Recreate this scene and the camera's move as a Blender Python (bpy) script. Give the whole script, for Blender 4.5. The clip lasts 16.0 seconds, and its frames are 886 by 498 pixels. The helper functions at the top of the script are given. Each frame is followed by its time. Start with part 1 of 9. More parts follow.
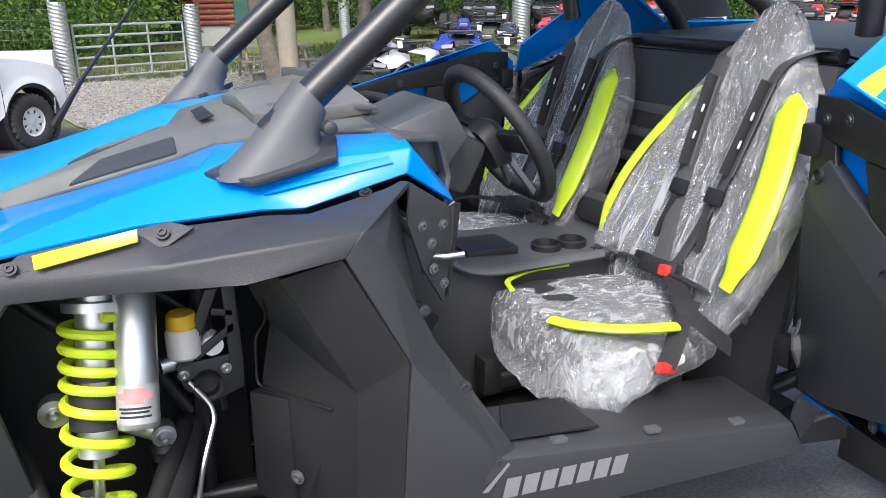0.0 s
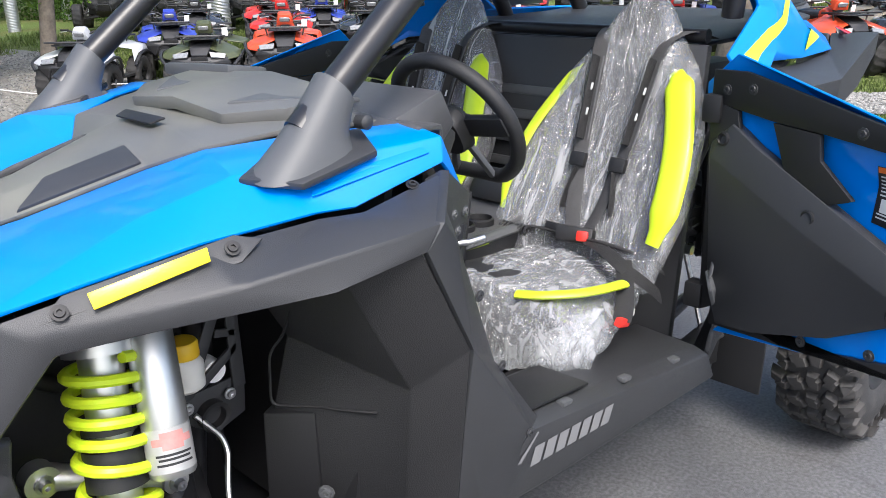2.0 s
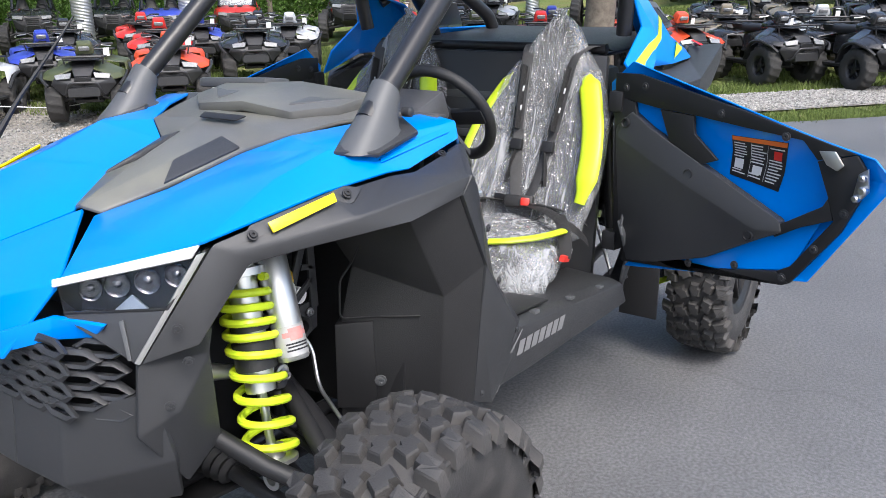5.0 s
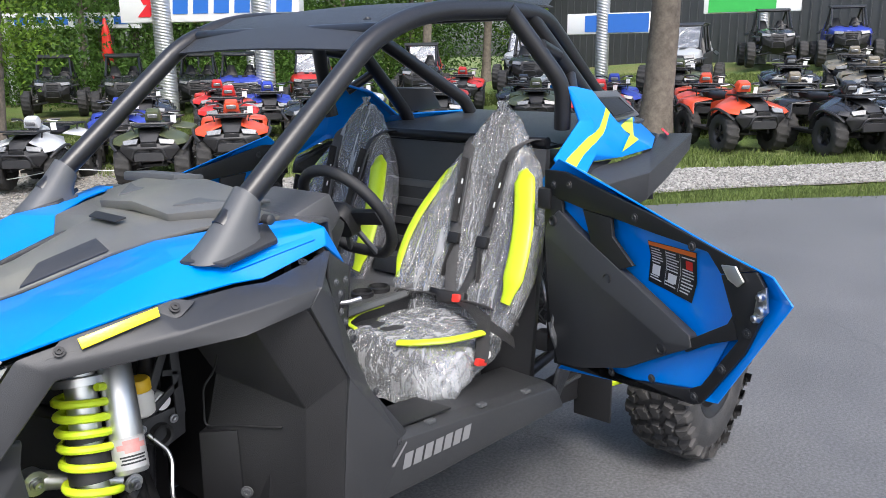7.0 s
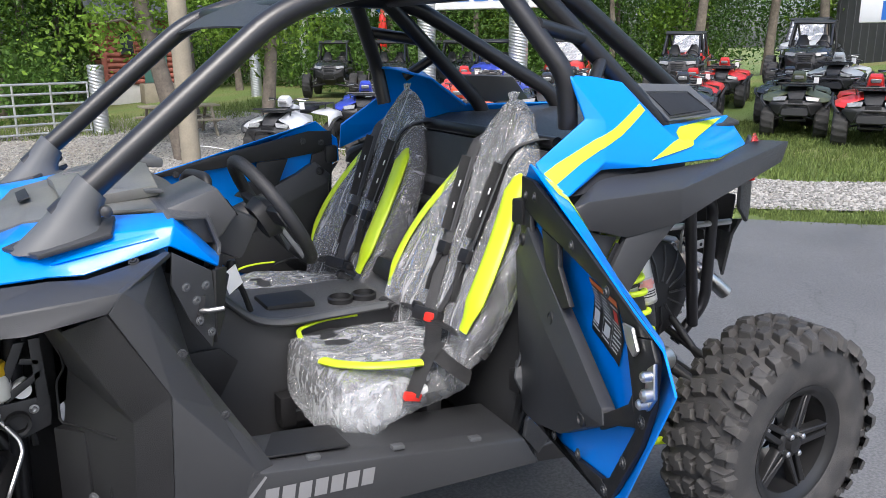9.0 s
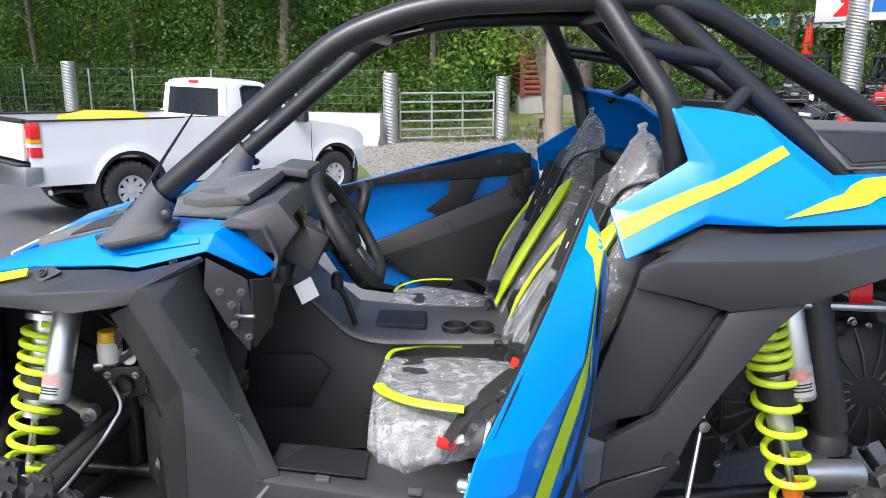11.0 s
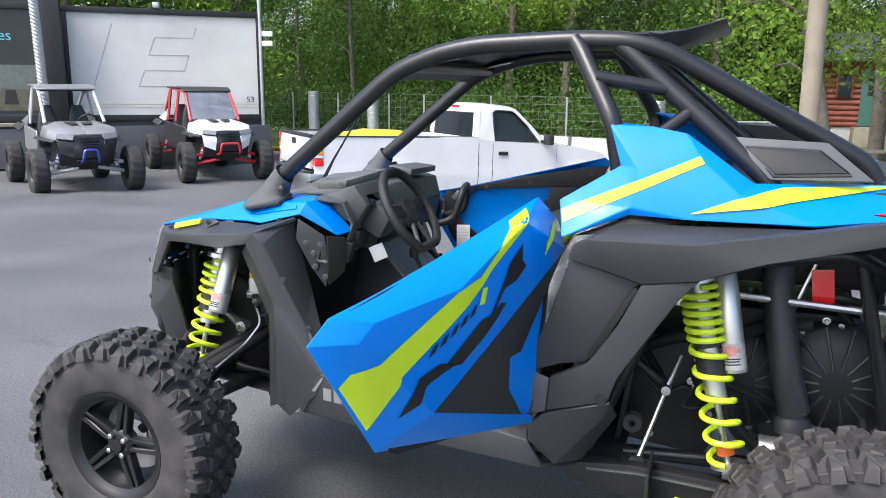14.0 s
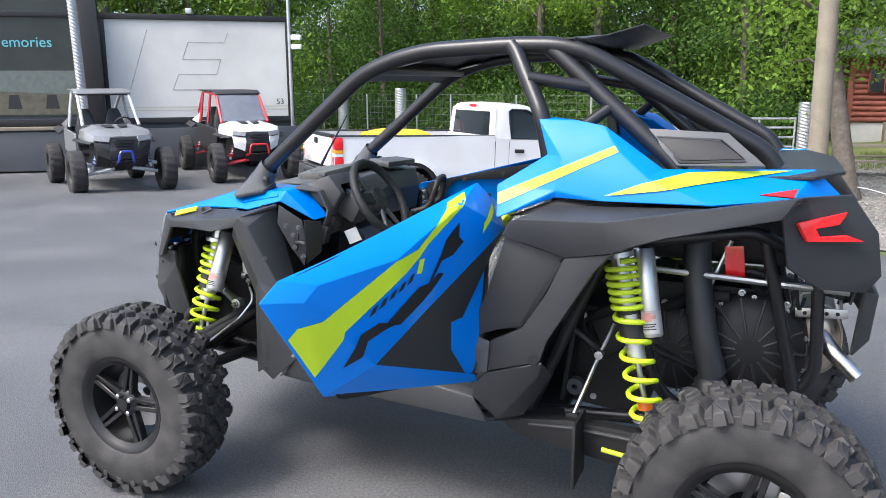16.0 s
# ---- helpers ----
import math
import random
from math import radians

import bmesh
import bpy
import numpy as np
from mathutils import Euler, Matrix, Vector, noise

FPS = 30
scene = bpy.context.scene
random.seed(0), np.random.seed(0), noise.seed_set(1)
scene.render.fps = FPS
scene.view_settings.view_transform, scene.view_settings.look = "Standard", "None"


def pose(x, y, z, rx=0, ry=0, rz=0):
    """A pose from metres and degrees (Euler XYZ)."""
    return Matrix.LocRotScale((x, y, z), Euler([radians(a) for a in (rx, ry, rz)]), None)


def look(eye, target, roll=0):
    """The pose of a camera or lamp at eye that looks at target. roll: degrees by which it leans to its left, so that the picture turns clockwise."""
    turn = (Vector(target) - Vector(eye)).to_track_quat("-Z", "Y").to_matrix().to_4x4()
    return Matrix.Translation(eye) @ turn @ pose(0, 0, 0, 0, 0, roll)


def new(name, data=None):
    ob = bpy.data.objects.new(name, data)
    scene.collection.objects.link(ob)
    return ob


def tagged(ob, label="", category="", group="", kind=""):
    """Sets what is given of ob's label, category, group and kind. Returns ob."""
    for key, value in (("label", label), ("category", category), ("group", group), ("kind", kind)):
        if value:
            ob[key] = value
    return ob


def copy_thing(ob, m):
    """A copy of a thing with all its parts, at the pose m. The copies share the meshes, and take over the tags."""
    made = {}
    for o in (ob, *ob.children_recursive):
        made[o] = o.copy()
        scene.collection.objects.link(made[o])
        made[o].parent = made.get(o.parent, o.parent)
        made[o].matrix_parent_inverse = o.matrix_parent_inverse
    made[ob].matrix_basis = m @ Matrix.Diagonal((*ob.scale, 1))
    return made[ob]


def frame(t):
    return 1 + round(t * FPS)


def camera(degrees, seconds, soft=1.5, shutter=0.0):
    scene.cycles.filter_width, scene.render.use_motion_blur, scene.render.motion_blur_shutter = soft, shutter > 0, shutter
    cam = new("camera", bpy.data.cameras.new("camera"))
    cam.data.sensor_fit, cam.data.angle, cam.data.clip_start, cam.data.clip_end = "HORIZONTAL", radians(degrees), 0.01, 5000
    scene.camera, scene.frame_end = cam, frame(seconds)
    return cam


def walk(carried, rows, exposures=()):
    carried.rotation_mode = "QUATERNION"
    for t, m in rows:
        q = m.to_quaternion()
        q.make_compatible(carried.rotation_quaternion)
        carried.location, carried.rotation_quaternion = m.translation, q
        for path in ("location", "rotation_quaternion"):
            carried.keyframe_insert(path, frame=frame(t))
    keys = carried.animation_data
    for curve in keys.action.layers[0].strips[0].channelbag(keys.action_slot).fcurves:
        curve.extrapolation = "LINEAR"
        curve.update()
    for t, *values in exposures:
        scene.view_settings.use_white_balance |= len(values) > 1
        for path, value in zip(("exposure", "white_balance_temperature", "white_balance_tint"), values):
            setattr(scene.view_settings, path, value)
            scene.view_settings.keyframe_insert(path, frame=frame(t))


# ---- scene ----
# The buggy stands along x (front at -x), its middle over the origin, the driver's side towards -y.
cam = camera(58.6, 16.0, soft=0.5)
# seconds, eye, target, roll
PATH = [
    (0, (-1.137, -1.771, 1.555), (-0.337, -0.048, 0.929), -0.5),
    (0.5, (-1.227, -1.655, 1.541), (-0.275, -0.018, 0.899), -0.4),
    (1, (-1.329, -1.569, 1.529), (-0.223, -0.037, 0.875), -0.5),
    (1.5, (-1.485, -1.477, 1.541), (-0.216, -0.081, 0.875), -0.1),
    (2, (-1.611, -1.439, 1.557), (-0.232, -0.147, 0.902), -0.3),
    (2.5, (-1.756, -1.451, 1.559), (-0.313, -0.234, 0.9), -0.4),
    (3, (-1.9, -1.467, 1.569), (-0.443, -0.278, 0.888), -0.4),
    (3.2, (-1.943, -1.476, 1.574), (-0.49, -0.286, 0.885), -0.4),
    (5.3, (-2.339, -1.652, 1.631), (-0.733, -0.63, 1.018), -0.9),
    (5.5, (-2.298, -1.76, 1.651), (-0.685, -0.746, 1.044), -1.1),
    (6, (-2.217, -1.92, 1.66), (-0.613, -0.883, 1.065), -0.6),
    (6.5, (-2.077, -1.937, 1.671), (-0.51, -0.819, 1.13), -0.7),
    (7, (-1.916, -1.962, 1.708), (-0.419, -0.726, 1.23), -0.8),
    (7.5, (-1.693, -2.094, 1.712), (-0.304, -0.732, 1.243), -0.7),
    (8, (-1.471, -2.185, 1.677), (-0.205, -0.717, 1.185), -0.5),
    (8.2, (-1.376, -2.204, 1.674), (-0.162, -0.694, 1.177), -0.5),
    (10.3, (-0.339, -2.403, 1.69), (0.103, -0.516, 1.197), 0.3),
    (10.5, (-0.261, -2.372, 1.691), (0.066, -0.461, 1.199), 0.2),
    (11, (-0.072, -2.381, 1.704), (-0.044, -0.437, 1.236), 0.2),
    (11.5, (0.125, -2.503, 1.71), (-0.098, -0.564, 1.275), 0.3),
    (12, (0.239, -2.663, 1.687), (-0.111, -0.739, 1.267), 0.5),
    (12.5, (0.382, -2.814, 1.696), (-0.063, -0.911, 1.273), 0.3),
    (13, (0.584, -2.854, 1.71), (0.034, -0.978, 1.287), 0.1),
    (13.5, (0.76, -2.889, 1.706), (0.116, -1.04, 1.296), 0.2),
    (14, (0.839, -2.965, 1.708), (0.161, -1.128, 1.301), 0.5),
    (14.5, (0.88, -3.112, 1.706), (0.216, -1.272, 1.292), 0.6),
    (15, (0.955, -3.209, 1.714), (0.293, -1.368, 1.296), 0.2),
    (15.5, (1.06, -3.222, 1.716), (0.359, -1.394, 1.308), -0.1),
    (16, (1.24, -3.2, 1.711), (0.478, -1.397, 1.304), -0.2),
]
walk(cam, [(t, look(eye, target, roll)) for t, eye, target, roll in PATH],
     [(0, 1.34, 6150, 10), (3, 1.30, 6150, 10), (5.5, 1.20, 6150, 10), (8, 1.16, 6150, 10), (10.5, 1.28, 6150, 10), (13, 1.36, 6150, 10), (16, 1.38, 6150, 10)])

# ---- world and sun ----
world = bpy.data.worlds.new("sky")
scene.world = world
world.use_nodes = True
wn = world.node_tree
sky = wn.nodes.new("ShaderNodeTexSky")
sky.sky_type = "NISHITA"
sky.sun_disc = False
sky.sun_elevation = radians(52)
sky.sun_rotation = radians(-150)
sky.air_density, sky.dust_density, sky.ozone_density = 1.0, 4.0, 1.0
wn.links.new(sky.outputs[0], wn.nodes["Background"].inputs[0])
wn.nodes["Background"].inputs[1].default_value = 0.15
sun = new("sun", bpy.data.lights.new("sun", "SUN"))
sun.data.energy, sun.data.angle, sun.data.color = 1.3, radians(20), (1.0, 0.96, 0.9)
sun.matrix_world = look((-6, -9, 15), (0, 0, 0))

# ---- materials ----
def mat(name, color, rough=0.5, metal=0.0, vary=0.15, scale=8.0, bump=0.0, bump_scale=60.0, coat=0.0, spec=0.5, island=0.0, obj=0.0, dust=None, dust_amount=0.0, dust_scale=3.0):
    """A surface with two scales of colour variation and fine relief."""
    m = bpy.data.materials.new(name)
    m.use_nodes = True
    n, l = m.node_tree.nodes, m.node_tree.links
    b = n["Principled BSDF"]
    b.inputs["Roughness"].default_value, b.inputs["Metallic"].default_value = rough, metal
    b.inputs["Coat Weight"].default_value = coat
    b.inputs["Coat Roughness"].default_value = 0.06
    b.inputs["Specular IOR Level"].default_value = spec
    co = n.new("ShaderNodeTexCoord")
    big, fine = n.new("ShaderNodeTexNoise"), n.new("ShaderNodeTexNoise")
    big.inputs["Scale"].default_value, big.inputs["Detail"].default_value = scale, 5
    fine.inputs["Scale"].default_value, fine.inputs["Detail"].default_value = bump_scale, 3
    for t in (big, fine):
        l.new(co.outputs["Object"], t.inputs["Vector"])
    mixed = n.new("ShaderNodeMath")
    mixed.operation = "MULTIPLY_ADD"
    mixed.inputs[1].default_value = 0.5
    l.new(fine.outputs[0], mixed.inputs[0])
    l.new(big.outputs[0], mixed.inputs[2])
    ramp = n.new("ShaderNodeMapRange")
    ramp.inputs[1].default_value, ramp.inputs[2].default_value = 0.35, 1.15
    ramp.inputs[3].default_value, ramp.inputs[4].default_value = 1 - vary, 1 + vary
    l.new(mixed.outputs[0], ramp.inputs[0])
    value = ramp.outputs[0]
    for amount, kind, out in ((island, "ShaderNodeNewGeometry", "Random Per Island"), (obj, "ShaderNodeObjectInfo", "Random")):
        if amount:
            r, mr, mu = n.new(kind), n.new("ShaderNodeMapRange"), n.new("ShaderNodeMath")
            mr.inputs[3].default_value, mr.inputs[4].default_value = 1 - amount, 1 + amount
            mu.operation = "MULTIPLY"
            l.new(r.outputs[out], mr.inputs[0])
            l.new(mr.outputs[0], mu.inputs[0])
            l.new(value, mu.inputs[1])
            value = mu.outputs[0]
    tint = n.new("ShaderNodeVectorMath")
    tint.operation = "SCALE"
    tint.inputs[0].default_value = color
    l.new(value, tint.inputs["Scale"])
    col = tint.outputs[0]
    if dust:
        dn, dr, mx = n.new("ShaderNodeTexNoise"), n.new("ShaderNodeMapRange"), n.new("ShaderNodeMix")
        dn.inputs["Scale"].default_value, dn.inputs["Detail"].default_value = dust_scale, 8
        dr.inputs[1].default_value, dr.inputs[2].default_value, dr.inputs[4].default_value = 0.45, 0.75, dust_amount
        l.new(co.outputs["Object"], dn.inputs["Vector"])
        l.new(dn.outputs[0], dr.inputs[0])
        mx.data_type = "RGBA"
        l.new(dr.outputs[0], mx.inputs[0])
        l.new(col, mx.inputs[6])
        mx.inputs[7].default_value = (*dust, 1)
        col = mx.outputs[2]
    l.new(col, b.inputs["Base Color"])
    if bump:
        bn = n.new("ShaderNodeBump")
        bn.inputs["Strength"].default_value, bn.inputs["Distance"].default_value = bump, 0.004
        l.new(fine.outputs[0], bn.inputs["Height"])
        l.new(bn.outputs[0], b.inputs["Normal"])
    return m


BLUE = mat("blue paint", (0.0, 0.200, 0.73), 0.42, coat=0.4, vary=0.03, scale=3, spec=0.25)
LIME = mat("lime plastic", (0.56, 0.74, 0.02), 0.42, coat=0.1, vary=0.04)
YELLOW = mat("yellow reflector", (0.95, 0.72, 0.0), 0.25, vary=0.03)
BLACK = mat("moulded black plastic", (0.031, 0.032, 0.0345), 0.44, vary=0.16, scale=5, bump=0.22, bump_scale=700)
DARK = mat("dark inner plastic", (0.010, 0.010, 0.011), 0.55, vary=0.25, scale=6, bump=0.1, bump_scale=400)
DASH = mat("grained dashboard plastic", (0.066, 0.066, 0.068), 0.42, vary=0.15, scale=6, bump=0.25, bump_scale=600)
# darker than BLACK: the fender's shade is put into this base colour
SHADED_LINER = mat("rough black liner plastic, arch shade in colour", (0.017, 0.017, 0.018), 0.5, vary=0.25, scale=6, bump=0.3, bump_scale=500)
TUBE = mat("satin black steel tube", (0.014, 0.014, 0.016), 0.33, vary=0.1, scale=4, bump=0.08, bump_scale=900)
GREY = mat("grey plastic", (0.075, 0.078, 0.082), 0.5, vary=0.1, scale=5, bump=0.1, bump_scale=600)
# grey base holds the sky's sheen; the dust patches lie over it
HOOD = mat("dusty black bonnet plastic, sky sheen in base", (0.105, 0.105, 0.10), 0.40, vary=0.15, scale=5, bump=0.12, bump_scale=600, dust=(0.22, 0.215, 0.16), dust_amount=0.6, dust_scale=4)
RUBBER = mat("tyre rubber", (0.030, 0.029, 0.029), 0.68, vary=0.25, scale=10, bump=0.4, bump_scale=250, dust=(0.12, 0.11, 0.10), dust_amount=0.4, dust_scale=9)
RIM = mat("matt black wheel", (0.02, 0.02, 0.021), 0.35, metal=0.4, vary=0.1)
STEEL = mat("bare steel", (0.55, 0.55, 0.56), 0.32, metal=1.0, vary=0.1, scale=12, bump=0.05, bump_scale=300)
ALU = mat("brushed aluminium", (0.62, 0.62, 0.60), 0.38, metal=0.9, vary=0.06, scale=14)
RED = mat("red plastic", (0.65, 0.03, 0.02), 0.35, vary=0.05)
WHITE = mat("white plastic", (0.75, 0.75, 0.74), 0.45, vary=0.05)
CLOTH = mat("seat fabric", (0.022, 0.023, 0.025), 0.85, vary=0.2, scale=20, bump=0.4, bump_scale=600)
STRAP = mat("worn grey-black webbing", (0.05, 0.05, 0.052), 0.7, vary=0.15, scale=30, bump=0.5, bump_scale=900)
WEB = mat("belt webbing", (0.013, 0.013, 0.014), 0.7, vary=0.15, scale=30, bump=0.5, bump_scale=900)
ORANGE = mat("orange plastic", (0.75, 0.16, 0.02), 0.4, vary=0.05)
AMBER = mat("amber lens", (0.9, 0.35, 0.02), 0.2, vary=0.04)


# ---- mesh helpers ----
def part(name, bm, material, parent=None, label="", smooth=40.0, kind="", category=""):
    """Links a bmesh as one mesh object under a thing or a part."""
    me = bpy.data.meshes.new(name)
    bm.normal_update()
    bm.to_mesh(me)
    bm.free()
    mats = material if isinstance(material, (list, tuple)) else [material]
    for m in mats:
        me.materials.append(m)
    if smooth:
        me.polygons.foreach_set("use_smooth", [True] * len(me.polygons))
        me.set_sharp_from_angle(angle=radians(smooth))
    ob = new(name, me)
    if parent is not None:
        ob.parent = parent
    return tagged(ob, label, category, "", kind)


def thing(name, label, category, at=None, group="", kind=""):
    ob = new(name)
    ob.empty_display_size = 0.1
    if at is not None:
        ob.matrix_world = at
    return tagged(ob, label, category, group, kind)


def soften(bm, width=0.006, angle=25.0, segments=2):
    edges = [e for e in bm.edges if len(e.link_faces) == 2 and e.calc_face_angle(0) > radians(angle)]
    if edges and width:
        bmesh.ops.bevel(bm, geom=edges, offset=width, offset_type="OFFSET", segments=segments, affect="EDGES", profile=0.6, clamp_overlap=True)
    return bm


def box(size, at=(0, 0, 0), rot=(0, 0, 0), bevel=0.006, taper=1.0, bm=None, segments=2):
    """A bevelled block; taper narrows its top."""
    own = bmesh.new()
    bmesh.ops.create_cube(own, size=1)
    for v in own.verts:
        k = taper if v.co.z > 0 else 1.0
        v.co = Vector((v.co.x * size[0] * k, v.co.y * size[1] * k, v.co.z * size[2]))
    soften(own, min(bevel, 0.45 * min(size)), 25, segments)
    own.transform(pose(*at, *rot))
    return joined(bm, own)


def joined(bm, own):
    if bm is None:
        return own
    me = bpy.data.meshes.new("scratch")
    own.to_mesh(me)
    own.free()
    bm.from_mesh(me)
    bpy.data.meshes.remove(me)
    return bm


def plate(points, faces, thick=0.02, bevel=0.006, bm=None, segments=2, angle=12.0):
    """A folded sheet of the given corners, thickened to its inner side."""
    own = bmesh.new()
    vs = [own.verts.new(p) for p in points]
    for f in faces:
        own.faces.new([vs[i] for i in f])
    bmesh.ops.recalc_face_normals(own, faces=own.faces)
    if thick:
        bmesh.ops.solidify(own, geom=own.faces[:], thickness=thick)
    bmesh.ops.recalc_face_normals(own, faces=own.faces)
    soften(own, bevel, angle, segments)
    bmesh.ops.triangulate(own, faces=[q for q in own.faces if len(q.verts) > 3])
    return joined(bm, own)


def prism(outline, at, along, bevel=0.006, bm=None, segments=2):
    """A solid of a flat outline (3D points) pushed along a vector."""
    own = bmesh.new()
    a = [own.verts.new(Vector(p) + Vector(at)) for p in outline]
    b = [own.verts.new(Vector(p) + Vector(at) + Vector(along)) for p in outline]
    own.faces.new(a)
    own.faces.new(b[::-1])
    for i in range(len(a)):
        j = (i + 1) % len(a)
        own.faces.new((a[j], a[i], b[i], b[j]))
    bmesh.ops.recalc_face_normals(own, faces=own.faces)
    soften(own, bevel, 20, segments)
    return joined(bm, own)


def rounded(points, radius, steps=6):
    """A polyline with its corners rounded."""
    p = [Vector(q) for q in points]
    out = [p[0]]
    for a, b, c in zip(p, p[1:], p[2:]):
        r = min(radius, 0.45 * (b - a).length, 0.45 * (c - b).length)
        s, e = b + (a - b).normalized() * r, b + (c - b).normalized() * r
        for i in range(steps + 1):
            t = i / steps
            out.append(s.lerp(b, t).lerp(b.lerp(e, t), t))
    return out + [p[-1]]


def tube(points, radius, sides=12, corner=0.0, bm=None, closed=False, flat=1.0, radii=None, caps=True):
    """A tube along a polyline; flat squeezes it across; radii change along it."""
    pts = rounded(points, corner) if corner else [Vector(q) for q in points]
    own = bmesh.new()
    n = len(pts)
    rings, up = [], None
    for i, p in enumerate(pts):
        a = pts[i - 1] if (i or closed) else pts[0]
        b = pts[(i + 1) % n] if (i < n - 1 or closed) else pts[-1]
        d = (b - a).normalized()
        if up is None:
            up = Vector((0, 0, 1)) if abs(d.z) < 0.9 else Vector((0, 1, 0))
        side = d.cross(up).normalized()
        up = side.cross(d).normalized()
        r = radii[i] if radii else radius
        rings.append([own.verts.new(p + side * (math.cos(k * math.tau / sides) * r) + up * (math.sin(k * math.tau / sides) * r * flat)) for k in range(sides)])
    for i in range(n if closed else n - 1):
        a, b = rings[i], rings[(i + 1) % n]
        for k in range(sides):
            own.faces.new((a[k], a[(k + 1) % sides], b[(k + 1) % sides], b[k]))
    if caps and not closed:
        own.faces.new(rings[0][::-1])
        own.faces.new(rings[-1])
    bmesh.ops.recalc_face_normals(own, faces=own.faces)
    return joined(bm, own)


def lathe(profile, sides=32, axis="y", at=(0, 0, 0), bm=None, closed=False):
    """A turned body: profile of (radius, along)."""
    own = bmesh.new()
    rings = []
    for r, h in profile:
        ring = []
        for k in range(sides):
            c, s = math.cos(k * math.tau / sides) * r, math.sin(k * math.tau / sides) * r
            ring.append(own.verts.new({"x": (h, c, s), "y": (c, h, s), "z": (c, s, h)}[axis]))
        rings.append(ring)
    for a, b in zip(rings, rings[1:] + (rings[:1] if closed else [])):
        for k in range(sides):
            own.faces.new((a[k], a[(k + 1) % sides], b[(k + 1) % sides], b[k]))
    if not closed:
        for ring in (rings[0], rings[-1]):
            if (ring[0].co - ring[sides // 2].co).length > 1e-4:
                own.faces.new(ring)
    bmesh.ops.remove_doubles(own, verts=own.verts, dist=1e-5)
    bmesh.ops.recalc_face_normals(own, faces=own.faces)
    own.transform(Matrix.Translation(at))
    return joined(bm, own)


def between(bm, a, b):
    """Lays a body built along +z from the origin between two points, keeping its length."""
    a, b = Vector(a), Vector(b)
    turn = (b - a).to_track_quat("Z", "Y").to_matrix().to_4x4()
    bm.transform(Matrix.Translation(a) @ turn)
    return bm


def bolt(at, normal, r=0.011, h=0.006, bm=None):
    own = lathe([(r * 1.5, 0), (r * 1.5, h * 0.35), (r, h * 0.4), (r * 0.9, h), (r * 0.45, h), (r * 0.4, h * 0.5), (0.0001, h * 0.5)], 10, "z")
    between(own, at, Vector(at) + Vector(normal))
    return joined(bm, own)


def facing(bm, m):
    bm.transform(m)
    return bm


def words(text, size, m, material, name, parent, depth=0.002, label="", shear=0.0, squeeze=1.0):
    """Raised lettering in the built-in font, laid in the x-y plane of the pose m."""
    cu = bpy.data.curves.new(name, "FONT")
    cu.body, cu.size, cu.extrude, cu.shear, cu.resolution_u = text, size, depth, shear, 3
    tmp = bpy.data.objects.new(name, cu)
    me = tmp.to_mesh()
    bm = bmesh.new()
    bm.from_mesh(me)
    tmp.to_mesh_clear()
    bpy.data.objects.remove(tmp)
    bm.transform(m @ Matrix.Diagonal((squeeze, 1, 1, 1)))
    return part(name, bm, material, parent, label, smooth=0)


MID = 0.08  # the buggy's middle plane


def mirrored(p):
    return (p[0], 2 * MID - p[1], p[2])


def both(points):
    """The points on the driver's side, and their mirror image."""
    return points, [mirrored(p) for p in points]

# ---- ground ----
def ease(a, b, x):
    u = min(1.0, max(0.0, (x - a) / (b - a)))
    return u * u * (3 - 2 * u)


def height(x, y):
    """The lot falls away behind the buggy, and a grass bank climbs at the tail end."""
    fall = -0.05 * min(9.0, max(0.0, y - 1)) * (1 - ease(3, 9, x))
    return fall + 0.09 * min(14.0, max(0.0, x - 13)) * ease(13, 17, x) * (1 - ease(2, 16, y - 0.35 * x))


def noise_ground(name, a, b, scale, rough, bump, fine, c=None, patch=0.6, dist=0.01):
    m = bpy.data.materials.new(name)
    m.use_nodes = True
    n, l = m.node_tree.nodes, m.node_tree.links
    p = n["Principled BSDF"]
    p.inputs["Roughness"].default_value = rough
    co = n.new("ShaderNodeTexCoord")
    big, small, mx, mx2, rp = n.new("ShaderNodeTexNoise"), n.new("ShaderNodeTexNoise"), n.new("ShaderNodeMix"), n.new("ShaderNodeMix"), n.new("ShaderNodeMapRange")
    big.inputs["Scale"].default_value, big.inputs["Detail"].default_value, big.inputs["Distortion"].default_value = scale, 8, 0.6
    small.inputs["Scale"].default_value, small.inputs["Detail"].default_value = fine, 4
    for t in (big, small):
        l.new(co.outputs["Object"], t.inputs["Vector"])
    mx.data_type = mx2.data_type = "RGBA"
    mx.inputs[6].default_value, mx.inputs[7].default_value = (*a, 1), (*b, 1)
    l.new(small.outputs[0], mx.inputs[0])
    rp.inputs[1].default_value, rp.inputs[2].default_value, rp.inputs[4].default_value = 0.45, 0.7, patch
    l.new(big.outputs[0], rp.inputs[0])
    l.new(rp.outputs[0], mx2.inputs[0])
    l.new(mx.outputs[2], mx2.inputs[6])
    mx2.inputs[7].default_value = (*(c or b), 1)
    l.new(mx2.outputs[2], p.inputs["Base Color"])
    bn = n.new("ShaderNodeBump")
    bn.inputs["Strength"].default_value, bn.inputs["Distance"].default_value = bump, dist
    l.new(small.outputs[0], bn.inputs["Height"])
    l.new(bn.outputs[0], p.inputs["Normal"])
    return m


